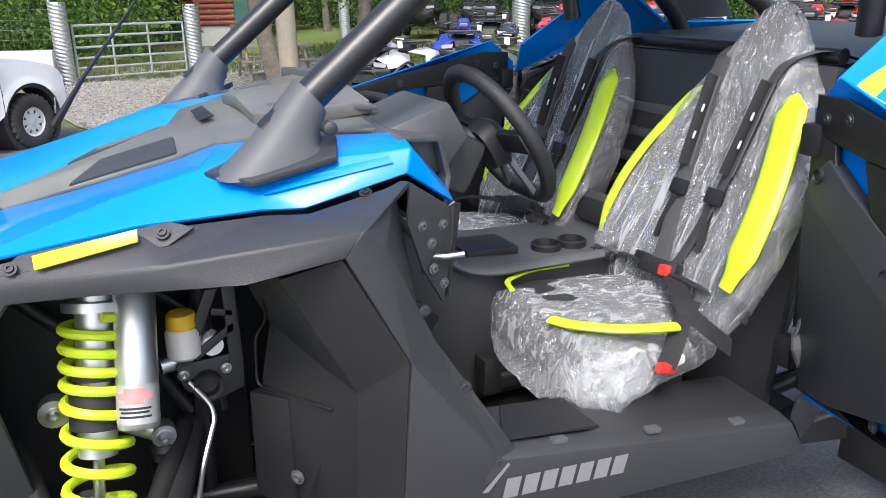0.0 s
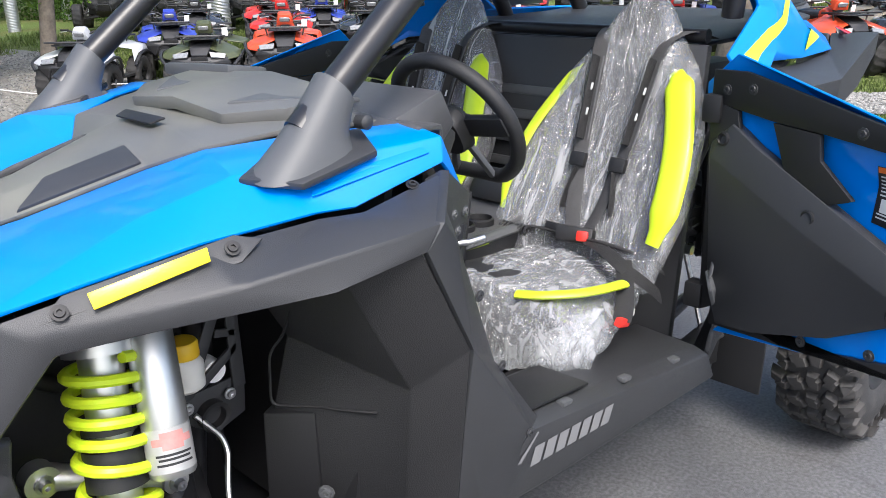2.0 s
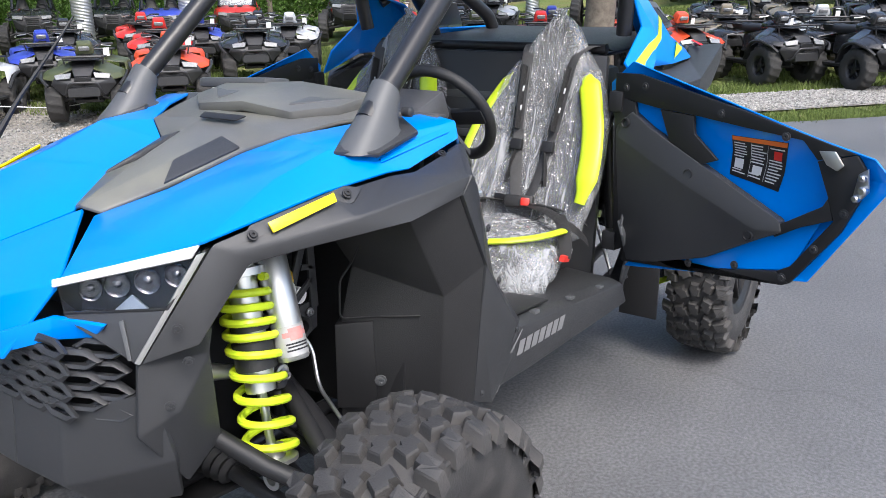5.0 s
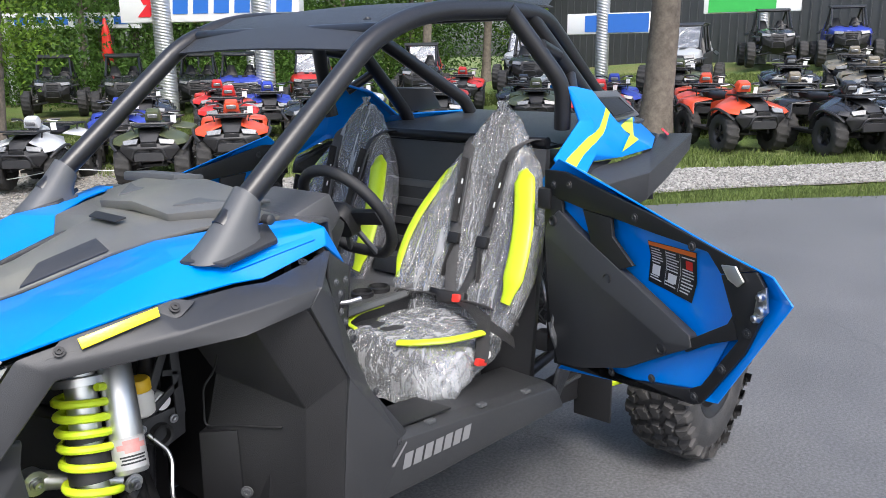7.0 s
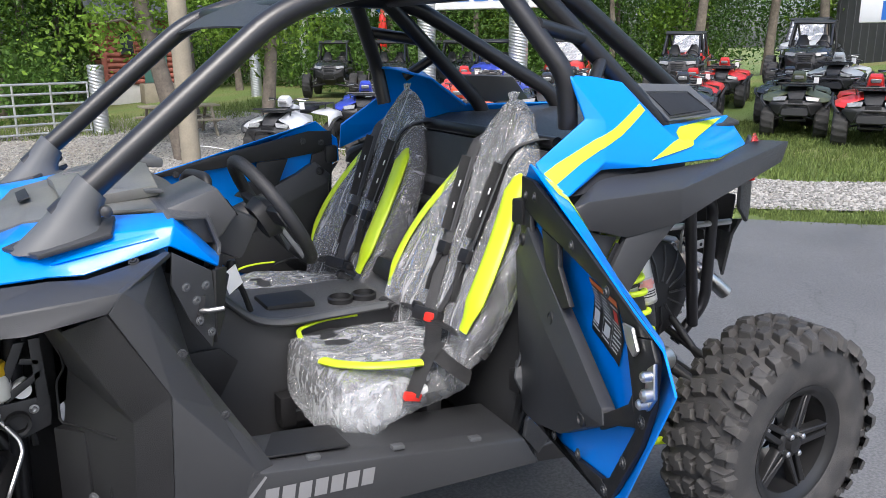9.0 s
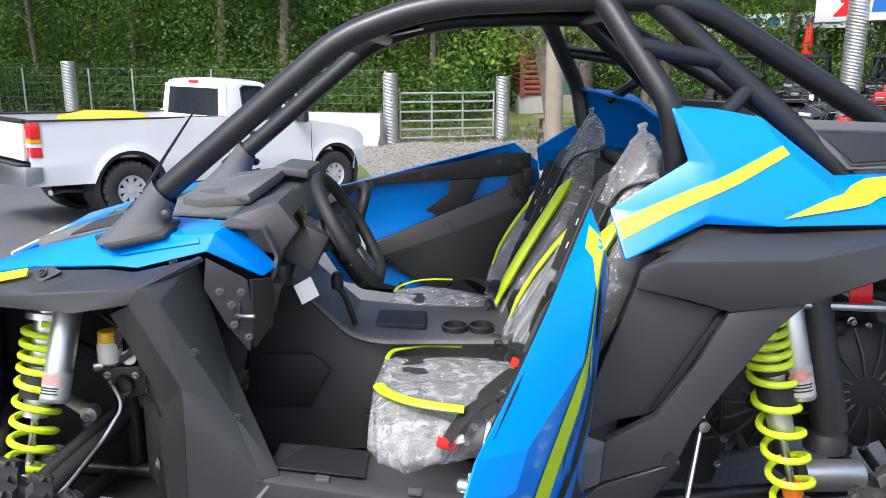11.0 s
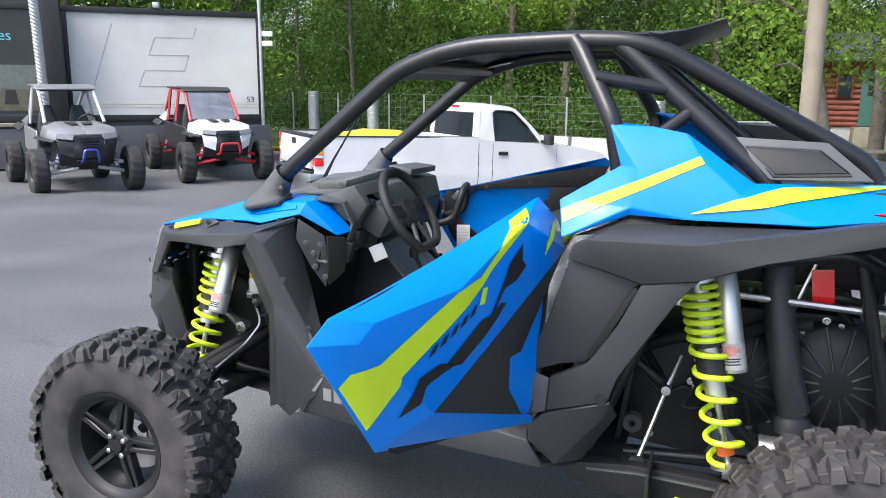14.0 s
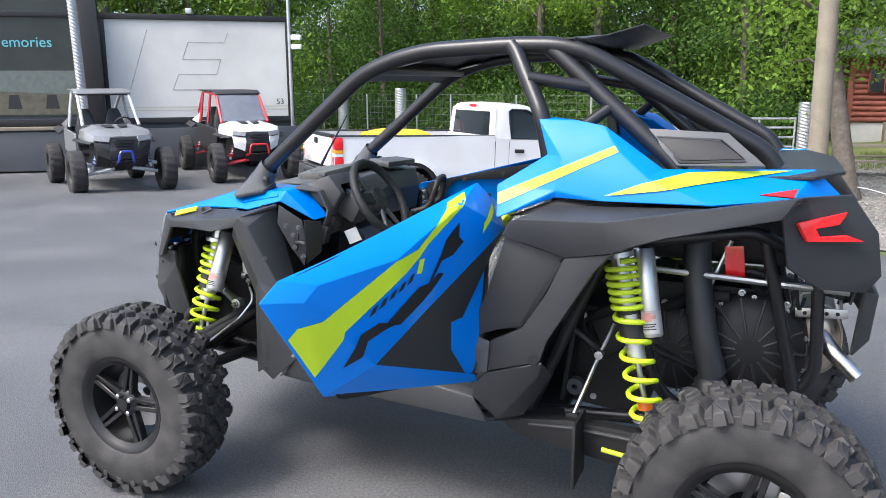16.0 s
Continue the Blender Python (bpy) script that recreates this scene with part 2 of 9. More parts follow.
def worn(m, scale=0.7):
    """Stains, grit and hairline cracks over a ground material."""
    n, l = m.node_tree.nodes, m.node_tree.links
    p = n["Principled BSDF"]
    col = p.inputs["Base Color"].links[0].from_socket
    co, st, gr, vo, wob, add = (n.new("ShaderNode" + k) for k in ("TexCoord", "TexNoise", "TexNoise", "TexVoronoi", "TexNoise", "VectorMath"))
    st.inputs["Scale"].default_value, st.inputs["Detail"].default_value, st.inputs["Roughness"].default_value = scale, 12, 0.7
    gr.inputs["Scale"].default_value, gr.inputs["Detail"].default_value = 75, 6
    wob.inputs["Scale"].default_value, wob.inputs["Detail"].default_value = 1.2, 8
    vo.feature = "DISTANCE_TO_EDGE"
    vo.inputs["Scale"].default_value = 0.16
    l.new(co.outputs["Object"], st.inputs["Vector"])
    l.new(co.outputs["Object"], gr.inputs["Vector"])
    l.new(co.outputs["Object"], wob.inputs["Vector"])
    l.new(co.outputs["Object"], add.inputs[0])
    l.new(wob.outputs["Color"], add.inputs[1])
    l.new(add.outputs[0], vo.inputs["Vector"])
    value = None
    for tex, sock, lo, hi, a, b in ((st, 0, 0.35, 0.68, 0.82, 1.18), (gr, 0, 0.38, 0.68, 0.75, 1.32), (vo, 0, 0.0, 0.003, 0.80, 1.0)):
        r = n.new("ShaderNodeMapRange")
        r.inputs[1].default_value, r.inputs[2].default_value, r.inputs[3].default_value, r.inputs[4].default_value = lo, hi, a, b
        l.new(tex.outputs[sock], r.inputs[0])
        if value is None:
            value = r.outputs[0]
        else:
            mu = n.new("ShaderNodeMath")
            mu.operation = "MULTIPLY"
            l.new(value, mu.inputs[0])
            l.new(r.outputs[0], mu.inputs[1])
            value = mu.outputs[0]
    sc = n.new("ShaderNodeVectorMath")
    sc.operation = "SCALE"
    l.new(col, sc.inputs[0])
    l.new(value, sc.inputs["Scale"])
    l.new(sc.outputs[0], p.inputs["Base Color"])
    rr = n.new("ShaderNodeMapRange")
    rr.inputs[3].default_value, rr.inputs[4].default_value = 0.42, 0.8
    l.new(st.outputs[0], rr.inputs[0])
    l.new(rr.outputs[0], p.inputs["Roughness"])
    return m


ASPHALT = worn(noise_ground("worn asphalt", (0.080, 0.081, 0.084), (0.138, 0.138, 0.140), 0.5, 0.65, 0.5, 160, (0.145, 0.145, 0.145), 0.6))
SOIL = noise_ground("grass and soil", (0.06, 0.105, 0.018), (0.16, 0.22, 0.045), 0.35, 0.9, 0.8, 40, (0.24, 0.15, 0.08), 0.5, 0.05)
GRAVEL = noise_ground("gravel", (0.09, 0.083, 0.072), (0.44, 0.41, 0.36), 0.5, 0.9, 1.0, 22, (0.22, 0.18, 0.13), 0.5, 0.06)


def strip(name, curve_a, curve_b, lift, material, across=14, power=1.0, label="", category=""):
    """A ruled sheet between two curves on the ground."""
    a, b = rounded([(*p, 0) for p in curve_a], 3.0, 5), rounded([(*p, 0) for p in curve_b], 3.0, 5)
    count = 70

    def resample(pts):
        d = [0.0]
        for p, q in zip(pts, pts[1:]):
            d.append(d[-1] + (q - p).length)
        out = []
        for i in range(count):
            s = d[-1] * i / (count - 1)
            k = max(j for j in range(len(d) - 1) if d[j] <= s + 1e-9)
            out.append(pts[k].lerp(pts[k + 1], (s - d[k]) / max(1e-9, d[k + 1] - d[k])))
        return out
    a, b = resample(a), resample(b)
    verts, faces = [], []
    for i in range(count):
        for j in range(across + 1):
            q = a[i].lerp(b[i], (j / across) ** power)
            verts.append((q.x, q.y, height(q.x, q.y) + lift))
    for i in range(count - 1):
        for j in range(across):
            k = i * (across + 1) + j
            faces.append((k, k + 1, k + across + 2, k + across + 1))
    me = bpy.data.meshes.new(name)
    me.from_pydata(verts, [], faces)
    me.materials.append(material)
    me.polygons.foreach_set("use_smooth", [True] * len(faces))
    ob = new(name, me)
    return tagged(ob, label, category, "", "structure")


def ground_sheet():
    steps = [-400, -150, -80, -50, -40] + list(range(-34, 61)) + [70, 90, 150, 400]
    verts = [(x, y, height(x, y) - 0.02) for x in steps for y in steps]
    n = len(steps)
    faces = [(i * n + j, (i + 1) * n + j, (i + 1) * n + j + 1, i * n + j + 1) for i in range(n - 1) for j in range(n - 1)]
    me = bpy.data.meshes.new("ground")
    me.from_pydata(verts, [], faces)
    me.materials.append(SOIL)
    me.polygons.foreach_set("use_smooth", [True] * len(faces))
    return tagged(new("ground", me), "patchy grass and bare earth", "ground", "", "structure")


ground_sheet()
EDGE = [(34, -22), (14, -5.2), (9.8, -1.1), (8.5, 0.0), (7.6, 0.95), (6.4, 2.0), (4.0, 5.5), (1.8, 8.4), (-1.0, 10.6), (-1.6, 13.5), (-6, 17.5), (-14, 21), (-40, 30)]
strip("asphalt_lot", EDGE, [(20, -40), (5, -30), (0, -30), (-5, -30), (-8, -30), (-12, -30), (-16, -30), (-20, -30), (-30, -30), (-36, -20), (-40, -10), (-40, 0), (-40, 20)], 0.0, ASPHALT, 60, 1.4, "worn grey asphalt parking lot", "asphalt")
GIN = [(35, -21), (14.6, -4.4), (10.5, -0.5), (9.1, 0.6), (8.1, 1.6), (6.8, 2.5), (4.2, 5.8), (2.0, 8.6), (-0.9, 10.7), (-1.4, 13.4), (-2.0, 15.5)]
GOUT = [(36.5, -19.5), (16, -3.0), (11.6, 0.6), (10.3, 1.7), (9.3, 2.8), (7.9, 3.9), (6.0, 8.0), (5.0, 11.5), (6.5, 16.0), (6.0, 24), (-1.5, 23.5)]
strip("gravel_drive", GIN, GOUT, 0.006, GRAVEL, 16, 1.0, "pale crushed-stone gravel drive", "gravel")
import functools

# ---- the buggy ----
from mathutils.bvhtree import BVHTree

DARKCHROME = mat("smoked chrome", (0.16, 0.16, 0.165), 0.22, metal=1.0, vary=0.1)
LAMPRED = mat("bright red lens", (0.85, 0.02, 0.025), 0.15, coat=0.6, vary=0.12, scale=90)
GREYMARK = mat("grey decal", (0.22, 0.22, 0.225), 0.5, vary=0.05)

def film_material(stretch, detail, milky, base=0.12):
    """Thin clear wrapping film: mostly see-through, glossy where it wrinkles."""
    m = bpy.data.materials.new("clear plastic wrap")
    m.use_nodes = True
    n, l = m.node_tree.nodes, m.node_tree.links
    n.remove(n["Principled BSDF"])
    co, mp, tx, bp = (n.new("ShaderNode" + k) for k in ("TexCoord", "Mapping", "TexNoise", "Bump"))
    mp.inputs["Scale"].default_value = stretch
    tx.inputs["Scale"].default_value, tx.inputs["Detail"].default_value, tx.inputs["Distortion"].default_value = 1.0, detail, 1.2
    bp.inputs["Strength"].default_value, bp.inputs["Distance"].default_value = 1.0, 0.05
    l.new(co.outputs["Object"], mp.inputs[0])
    l.new(mp.outputs[0], tx.inputs["Vector"])
    l.new(tx.outputs[0], bp.inputs["Height"])
    clear, gloss, haze, m1, m2, fr = (n.new("ShaderNode" + k) for k in ("BsdfTransparent", "BsdfGlossy", "BsdfDiffuse", "MixShader", "MixShader", "Fresnel"))
    clear.inputs[0].default_value = (0.9, 0.91, 0.92, 1)
    gloss.inputs["Roughness"].default_value = 0.13
    haze.inputs[0].default_value = (0.8, 0.82, 0.85, 1)
    fr.inputs[0].default_value = 2.3
    # creases where the film lies double are milky; haze also paints sky glints
    crease = n.new("ShaderNodeMapRange")
    crease.inputs[1].default_value, crease.inputs[2].default_value, crease.inputs[3].default_value, crease.inputs[4].default_value = 0.40, 0.80, base, milky
    l.new(tx.outputs[0], crease.inputs[0])
    l.new(crease.outputs[0], m2.inputs[0])
    l.new(bp.outputs[0], gloss.inputs["Normal"])
    l.new(bp.outputs[0], fr.inputs["Normal"])
    l.new(fr.outputs[0], m1.inputs[0])
    l.new(clear.outputs[0], m1.inputs[1])
    l.new(gloss.outputs[0], m1.inputs[2])
    l.new(m1.outputs[0], m2.inputs[1])
    l.new(haze.outputs[0], m2.inputs[2])
    l.new(m2.outputs[0], n["Material Output"].inputs[0])
    return m


FILM = film_material((7, 44, 5), 7, 0.40, 0.12)
FILM2 = film_material((16, 30, 14), 8, 0.42, 0.13)


def glass_material(name, tint, rough=0.02):
    m = bpy.data.materials.new(name)
    m.use_nodes = True
    b = m.node_tree.nodes["Principled BSDF"]
    b.inputs["Base Color"].default_value = (*tint, 1)
    b.inputs["Roughness"].default_value, b.inputs["Transmission Weight"].default_value, b.inputs["IOR"].default_value = rough, 1.0, 1.3
    return m


CLEAR = glass_material("clear lens", (0.95, 0.96, 0.97))
TAIL = glass_material("red lens", (0.9, 0.02, 0.02), 0.1)

buggy = thing("sport_buggy", "bright blue two-seat off-road buggy, black roll cage, driver's door open", "buggy")


def pair(name, build, material, label="", parent=None, mirror=True, smooth=40.0):
    """A part on the driver's side and its mirror image. build(side) makes a bmesh through the map side(point)."""
    obs = [part(name, build(lambda p: p), material, parent or buggy, label, smooth)]
    if mirror:
        obs.append(part(name, build(mirrored), material, parent or buggy, label, smooth))
    return obs


def sheet(points, faces, thick=0.02, bevel=0.006):
    return lambda s: plate([s(p) for p in points], faces, thick, bevel)


def decal(name, outline, target, side, material, label="", to_world=None, lift=0.0025, cuts=5):
    """A sticker: its outline in two coordinates, laid onto a part from its outer side."""
    me = target.data
    tree = BVHTree.FromPolygons([v.co for v in me.vertices], [p.vertices for p in me.polygons])
    to_world = to_world or (lambda x, z, n: Vector((x, MID + side * n, z)))
    bm = bmesh.new()
    bm.faces.new([bm.verts.new((a, b, 0)) for a, b in outline])
    bmesh.ops.triangulate(bm, faces=bm.faces[:])
    for _ in range(cuts + 1):
        long = [e for e in bm.edges if e.calc_length() > 0.018]
        if not long:
            break
        bmesh.ops.subdivide_edges(bm, edges=long, cuts=1)
        bmesh.ops.triangulate(bm, faces=bm.faces[:])
    spots = []
    for v in bm.verts:
        far, near = to_world(v.co.x, v.co.y, 2.0), to_world(v.co.x, v.co.y, 0.0)
        way = (near - far).normalized()
        hit = tree.ray_cast(far, way)[0]
        spots.append((v, near, way, (near - hit).dot(way) if hit is not None else None))
    known = [d for *_, d in spots if d is not None]
    for v, near, way, d in spots:
        v.co = near - way * ((d if d is not None else sum(known) / max(len(known), 1)) + lift)
    return part(name, bm, material, buggy, label)


# wheels
@functools.lru_cache(None)
def lug_mesh(y, wy, wx, odd):
    """A tread block with a notched top, shared by all like it."""
    own = bmesh.new()
    edge = abs(y) > 0.09
    long, hz = (1.25 if odd else 1.0), (0.017 if edge else 0.015)
    out = [(-0.5, -0.5), (0.12, -0.5), (0.2, -0.25), (0.5, -0.32), (0.5, 0.5), (-0.1, 0.5), (-0.22, 0.22), (-0.5, 0.3)]
    rings = []
    for z, k in ((-hz, 1.12), (hz * 0.7, 0.9), (hz, 0.80)):
        ring = []
        for px, py in out:
            v = Vector((px * wx * 1.12 * k, py * wy * 1.1 * long * k, z))
            if edge and v.y * y > 0:
                v.z -= 0.016 if z > 0 else 0.022
            ring.append(own.verts.new(v))
        rings.append(ring)
    for p, q in zip(rings, rings[1:]):
        for i in range(8):
            own.faces.new((p[i], p[(i + 1) % 8], q[(i + 1) % 8], q[i]))
    own.faces.new(rings[-1])
    bmesh.ops.recalc_face_normals(own, faces=own.faces)
    me = bpy.data.meshes.new("tread_lug")
    own.to_mesh(me)
    own.free()
    me.materials.append(RUBBER)
    return me


@functools.lru_cache(None)
def rib_mesh():
    own = box((0.03, 0.014, 0.034), bevel=0.004, segments=1)
    me = bpy.data.meshes.new("side_rib")
    own.to_mesh(me)
    own.free()
    me.materials.append(RUBBER)
    return me


def wheel(at, side, name="wheel"):
    """side -1: the outer face looks to -y. The wheel stands about its hub."""
    w = new(name)
    w.parent = buggy
    w.location = at
    R, W = 0.402, 0.25
    bm = lathe([(0.205, -0.105), (0.225, -0.118), (0.27, -0.128), (0.325, -0.122), (0.362, -0.108), (0.376, -0.075), (0.380, 0), (0.376, 0.075), (0.362, 0.108),
                (0.325, 0.122), (0.27, 0.128), (0.225, 0.118), (0.205, 0.105), (0.19, 0.08), (0.19, -0.08)], 64, "y", closed=True)
    rng = random.Random(5)
    rows = ((-0.105, 0.046, 0.048, 0.0, 28), (0.105, 0.046, 0.048, 0.5, 28), (-0.052, 0.046, 0.050, 0.25, 28), (0.052, 0.046, 0.050, 0.75, 28), (0.0, 0.040, 0.050, 0.0, 28))
    for row, (y, wy, wx, shift, count) in enumerate(rows):
        for k in range(count):
            a = (k + shift) * math.tau / count
            edge = abs(y) > 0.09
            twist = rng.uniform(-8, 8) + (24 if 0.02 < abs(y) < 0.09 else 0) * (1 if y > 0 else -1)
            radial = R - 0.017 - (0.004 if edge else 0)
            lug = new("tread_lug", lug_mesh(y, wy, wx, k % 2 if edge else 0))
            lug.parent = w
            lug.matrix_local = Matrix.Rotation(a, 4, "Y") @ pose(0, y * (1.06 if k % 2 and edge else 1.0), radial) @ Matrix.Rotation(radians(twist), 4, "Z")
    for sgn in (-1, 1):  # shoulder ribs on the sidewall
        for k in range(28):
            rib = new("side_rib", rib_mesh())
            rib.parent = w
            rib.matrix_local = Matrix.Rotation((k + 0.5) * math.tau / 28, 4, "Y") @ pose(0, sgn * 0.114, 0.345)
    part("tyre", bm, RUBBER, w, "knobbly black off-road tyre", 35)
    s = side
    rim = lathe([(0.188, 0.1 * s), (0.196, 0.108 * s), (0.212, 0.112 * s), (0.214, 0.104 * s), (0.204, 0.092 * s), (0.182, 0.086 * s), (0.176, 0.02 * s), (0.172, -0.09 * s), (0.2, -0.1 * s), (0.165, -0.1 * s), (0.165, 0.02 * s), (0.172, 0.09 * s)], 48, "y", closed=True)
    part("rim", rim, RIM, w, "matt black alloy rim")
    for k in range(5):
        own = bmesh.new()
        a0, a1, y0 = 0.030, 0.022, 0.078 * s
        for off in (-1, 1):
            pts = [(off * 0.011, y0 - 0.03 * s, 0.03), (off * a0, y0 - 0.03 * s, 0.05), (off * a1 * 1.2, y0 - 0.02 * s, 0.18), (off * 0.004, y0 - 0.02 * s, 0.18)]
            top = [(off * 0.008, y0 + 0.004 * s, 0.03), (off * a0 * 0.9, y0 + 0.004 * s, 0.055), (off * a1, y0 + 0.016 * s, 0.178), (off * 0.003, y0 + 0.008 * s, 0.178)]
            va, vb = [own.verts.new(p) for p in pts], [own.verts.new(p) for p in top]
            own.faces.new(va), own.faces.new(vb)
            for i in range(4):
                own.faces.new((va[i], va[(i + 1) % 4], vb[(i + 1) % 4], vb[i]))
        bmesh.ops.recalc_face_normals(own, faces=own.faces)
        soften(own, 0.003, 20, 1)
        own.transform(Matrix.Rotation(k * math.tau / 5 + 0.25, 4, "Y"))
        part("spoke", own, RIM, w)
    hub = lathe([(0.058, 0.04 * s), (0.058, 0.075 * s), (0.05, 0.083 * s), (0.03, 0.085 * s), (0.026, 0.1 * s), (0.001, 0.102 * s)], 20, "y")
    part("hub", hub, RIM, w)
    for k in range(4):
        a = k * math.tau / 4 + 0.6
        nut = lathe([(0.011, 0.08 * s), (0.011, 0.1 * s), (0.006, 0.104 * s), (0.0001, 0.104 * s)], 6, "y", at=(0.042 * math.cos(a), 0, 0.042 * math.sin(a)))
        part("lug_nut", nut, STEEL, w, "shiny steel lug nut")
    disc = lathe([(0.06, 0.0), (0.135, 0.0), (0.135, 0.006), (0.06, 0.006)], 40, "y", at=(0, -0.01 * s, 0), closed=True)
    part("brake_disc", disc, STEEL, w, "steel brake disc")
    cal = box((0.07, 0.05, 0.13), (0.115, 0.0, 0.03), (0, 12, 0), 0.01)
    part("brake_caliper", cal, ALU, w, "silver brake caliper")
    return w


AXLES = ((-1.22, 0.402), (1.22, 0.402))
for ax, az in AXLES:
    wheel((ax + 0.01, -0.762, az), -1)
    wheel((ax + 0.01, 2 * MID + 0.762, az), 1)


# roll cage
R1 = 0.031
main = [(-0.83, -0.385, 1.31), (-0.30, -0.378, 1.752), (-0.14, -0.38, 1.812), (0.0, -0.384, 1.838), (0.32, -0.392, 1.851), (0.50, -0.39, 1.846), (0.60, -0.383, 1.822), (0.70, -0.37, 1.768), (1.20, -0.30, 1.49), (1.24, -0.295, 1.43)]
pair("main_tube", lambda s: tube([s(p) for p in main], R1, 16, 0.16), TUBE)
pair("rear_pillar_tube", lambda s: tube([s(p) for p in ((0.33, -0.40, 1.85), (0.352, -0.412, 1.825), (0.485, -0.525, 1.60), (0.51, -0.51, 1.45))], 0.029, 14, 0.05), TUBE)
pair("rear_stay_tube", lambda s: tube([s(p) for p in ((0.455, -0.385, 1.85), (0.50, -0.39, 1.815), (0.93, -0.45, 1.445), (0.97, -0.455, 1.38))], 0.03, 14, 0.06), TUBE)
pair("cross_stay", lambda s: tube([s(p) for p in ((0.415, -0.475, 1.735), (0.63, -0.415, 1.70))], 0.022, 12), TUBE)
pair("short_stay", lambda s: tube([s(p) for p in ((0.70, -0.425, 1.635), (0.60, -0.50, 1.555))], 0.02, 12), TUBE)
for x, z, r in ((-0.235, 1.775, 0.026), (0.47, 1.845, 0.024)):
    part("cross_tube", tube([(x, -0.385, z), (x, 2 * MID + 0.385, z)], r, 12), TUBE, buggy)
pair("roof_bracket", lambda s: plate([s(p) for p in ((-0.24, -0.36, 1.785), (-0.12, -0.36, 1.81), (-0.10, -0.24, 1.80), (-0.22, -0.25, 1.775))], [(0, 1, 2, 3)], 0.008, 0.002), ALU, "bare metal roof bracket")
# pillar boots
def boot(s):
    """A moulded, faceted skirt from a long foot up to the tube."""
    own, rings = bmesh.new(), []
    for t, k in ((0, 1.0), (0.08, 0.94), (0.3, 0.52), (0.55, 0.25), (0.8, 0.1), (1, 0.0)):
        c = Vector((-0.822, -0.388, 1.266)).lerp(Vector((-0.752, -0.384, 1.376)), t)
        ring = []
        for i in range(20):
            an = i * math.tau / 20
            ca, sa = math.cos(an), math.sin(an)
            foot = Vector((math.copysign(abs(ca) ** 0.75, ca) * (0.110 if ca < 0 else 0.092), math.copysign(abs(sa) ** 0.75, sa) * 0.060, 0.018 * ca - 0.012 * abs(sa)))
            neck = Vector((ca * 0.041 * 0.65, sa * 0.041, -0.041 * 0.76 * ca))
            ring.append(own.verts.new(s(c + neck.lerp(foot, k))))
        rings.append(ring)
    for p, q in zip(rings, rings[1:]):
        for i in range(20):
            own.faces.new((p[i], p[(i + 1) % 20], q[(i + 1) % 20], q[i]))
    bmesh.ops.recalc_face_normals(own, faces=own.faces)
    return own


pair("pillar_boot", boot, GREY, "dark grey moulded pillar boot", smooth=32)
pair("boot_skirt", lambda s: plate([s(p) for p in ((-0.945, -0.372, 1.243), (-0.88, -0.455, 1.236), (-0.73, -0.465, 1.268), (-0.71, -0.40, 1.296), (-0.82, -0.31, 1.273))], [(0, 1, 2, 3, 4)], 0.014, 0.005), BLACK)
pair("boot_pin", lambda s: facing(lathe([(0.013, 0), (0.013, 0.022), (0.008, 0.026), (0.0001, 0.026)], 12, "y"), pose(*s((-0.735, -0.425, 1.325)), 0, 0, 180 if s((0, 0, 0))[1] == 0 else 0)), BLACK)

# roof
roof = []
ys = np.linspace(-0.405, 2 * MID + 0.405, 9)
for x, z in ((-0.352, 1.722), (-0.25, 1.786), (-0.08, 1.842), (0.15, 1.868), (0.42, 1.872), (0.56, 1.872)):
    for y in ys:
        q = (y - MID) / 0.48
        roof.append((x + 0.022 * q * q * (x < -0.2), y, z + 0.012 * (1 - q * q)))
part("roof", plate(roof, [(r * 9 + c, r * 9 + c + 1, r * 9 + c + 10, r * 9 + c + 9) for r in range(5) for c in range(8)], 0.006, 0), BLACK, buggy, "thin matt black roof sheet")
spoil = [(0.54, -0.36, 1.876), (0.66, -0.35, 1.882), (0.78, -0.30, 1.918), (0.54, 0.52, 1.876), (0.66, 0.51, 1.882), (0.78, 0.46, 1.918), (0.60, -0.41, 1.868), (0.60, 0.57, 1.868)]
part("spoiler", plate(spoil, [(0, 1, 4, 3), (1, 2, 5, 4), (0, 6, 1), (3, 4, 7)], 0.005, 0.002), BLACK, buggy, "kicked-up black roof spoiler")
for y in (-0.33, 0.49):
    for x, z in ((-0.26, 1.807), (0.35, 1.874)):
        part("roof_screw", bolt((x, y, z), (0, 0, 1), 0.008), BLACK, buggy)

# front: blue side panels
blue = [(-1.345, -0.372, 1.143), (-1.07, -0.448, 1.195), (-0.872, -0.470, 1.203), (-0.80, -0.485, 1.20), (-0.62, -0.512, 1.248), (-0.499, -0.448, 1.168),
        (-0.603, -0.492, 1.290), (-0.66, -0.47, 1.282), (-0.95, -0.36, 1.258), (-0.893, -0.185, 1.268), (-0.952, -0.080, 1.226), (-1.167, -0.045, 1.172), (-1.31, 0.04, 1.128), (-1.50, -0.10, 1.05), (-1.10, -0.33, 1.215), (-0.475, -0.37, 1.175), (-0.585, -0.39, 1.30), (-0.75, -0.29, 1.29)]
bf = [(0, 1, 14), (1, 2, 8, 14), (2, 3, 7, 8), (3, 4, 6, 7), (4, 5, 6), (14, 8, 10, 11), (8, 9, 10), (0, 14, 11, 12), (0, 12, 13), (5, 15, 16, 6), (6, 16, 17, 7), (7, 17, 8), (8, 17, 9)]
pair("side_panel", sheet(blue, bf, 0.008, 0.006), BLUE, "glossy bright blue front side panel")
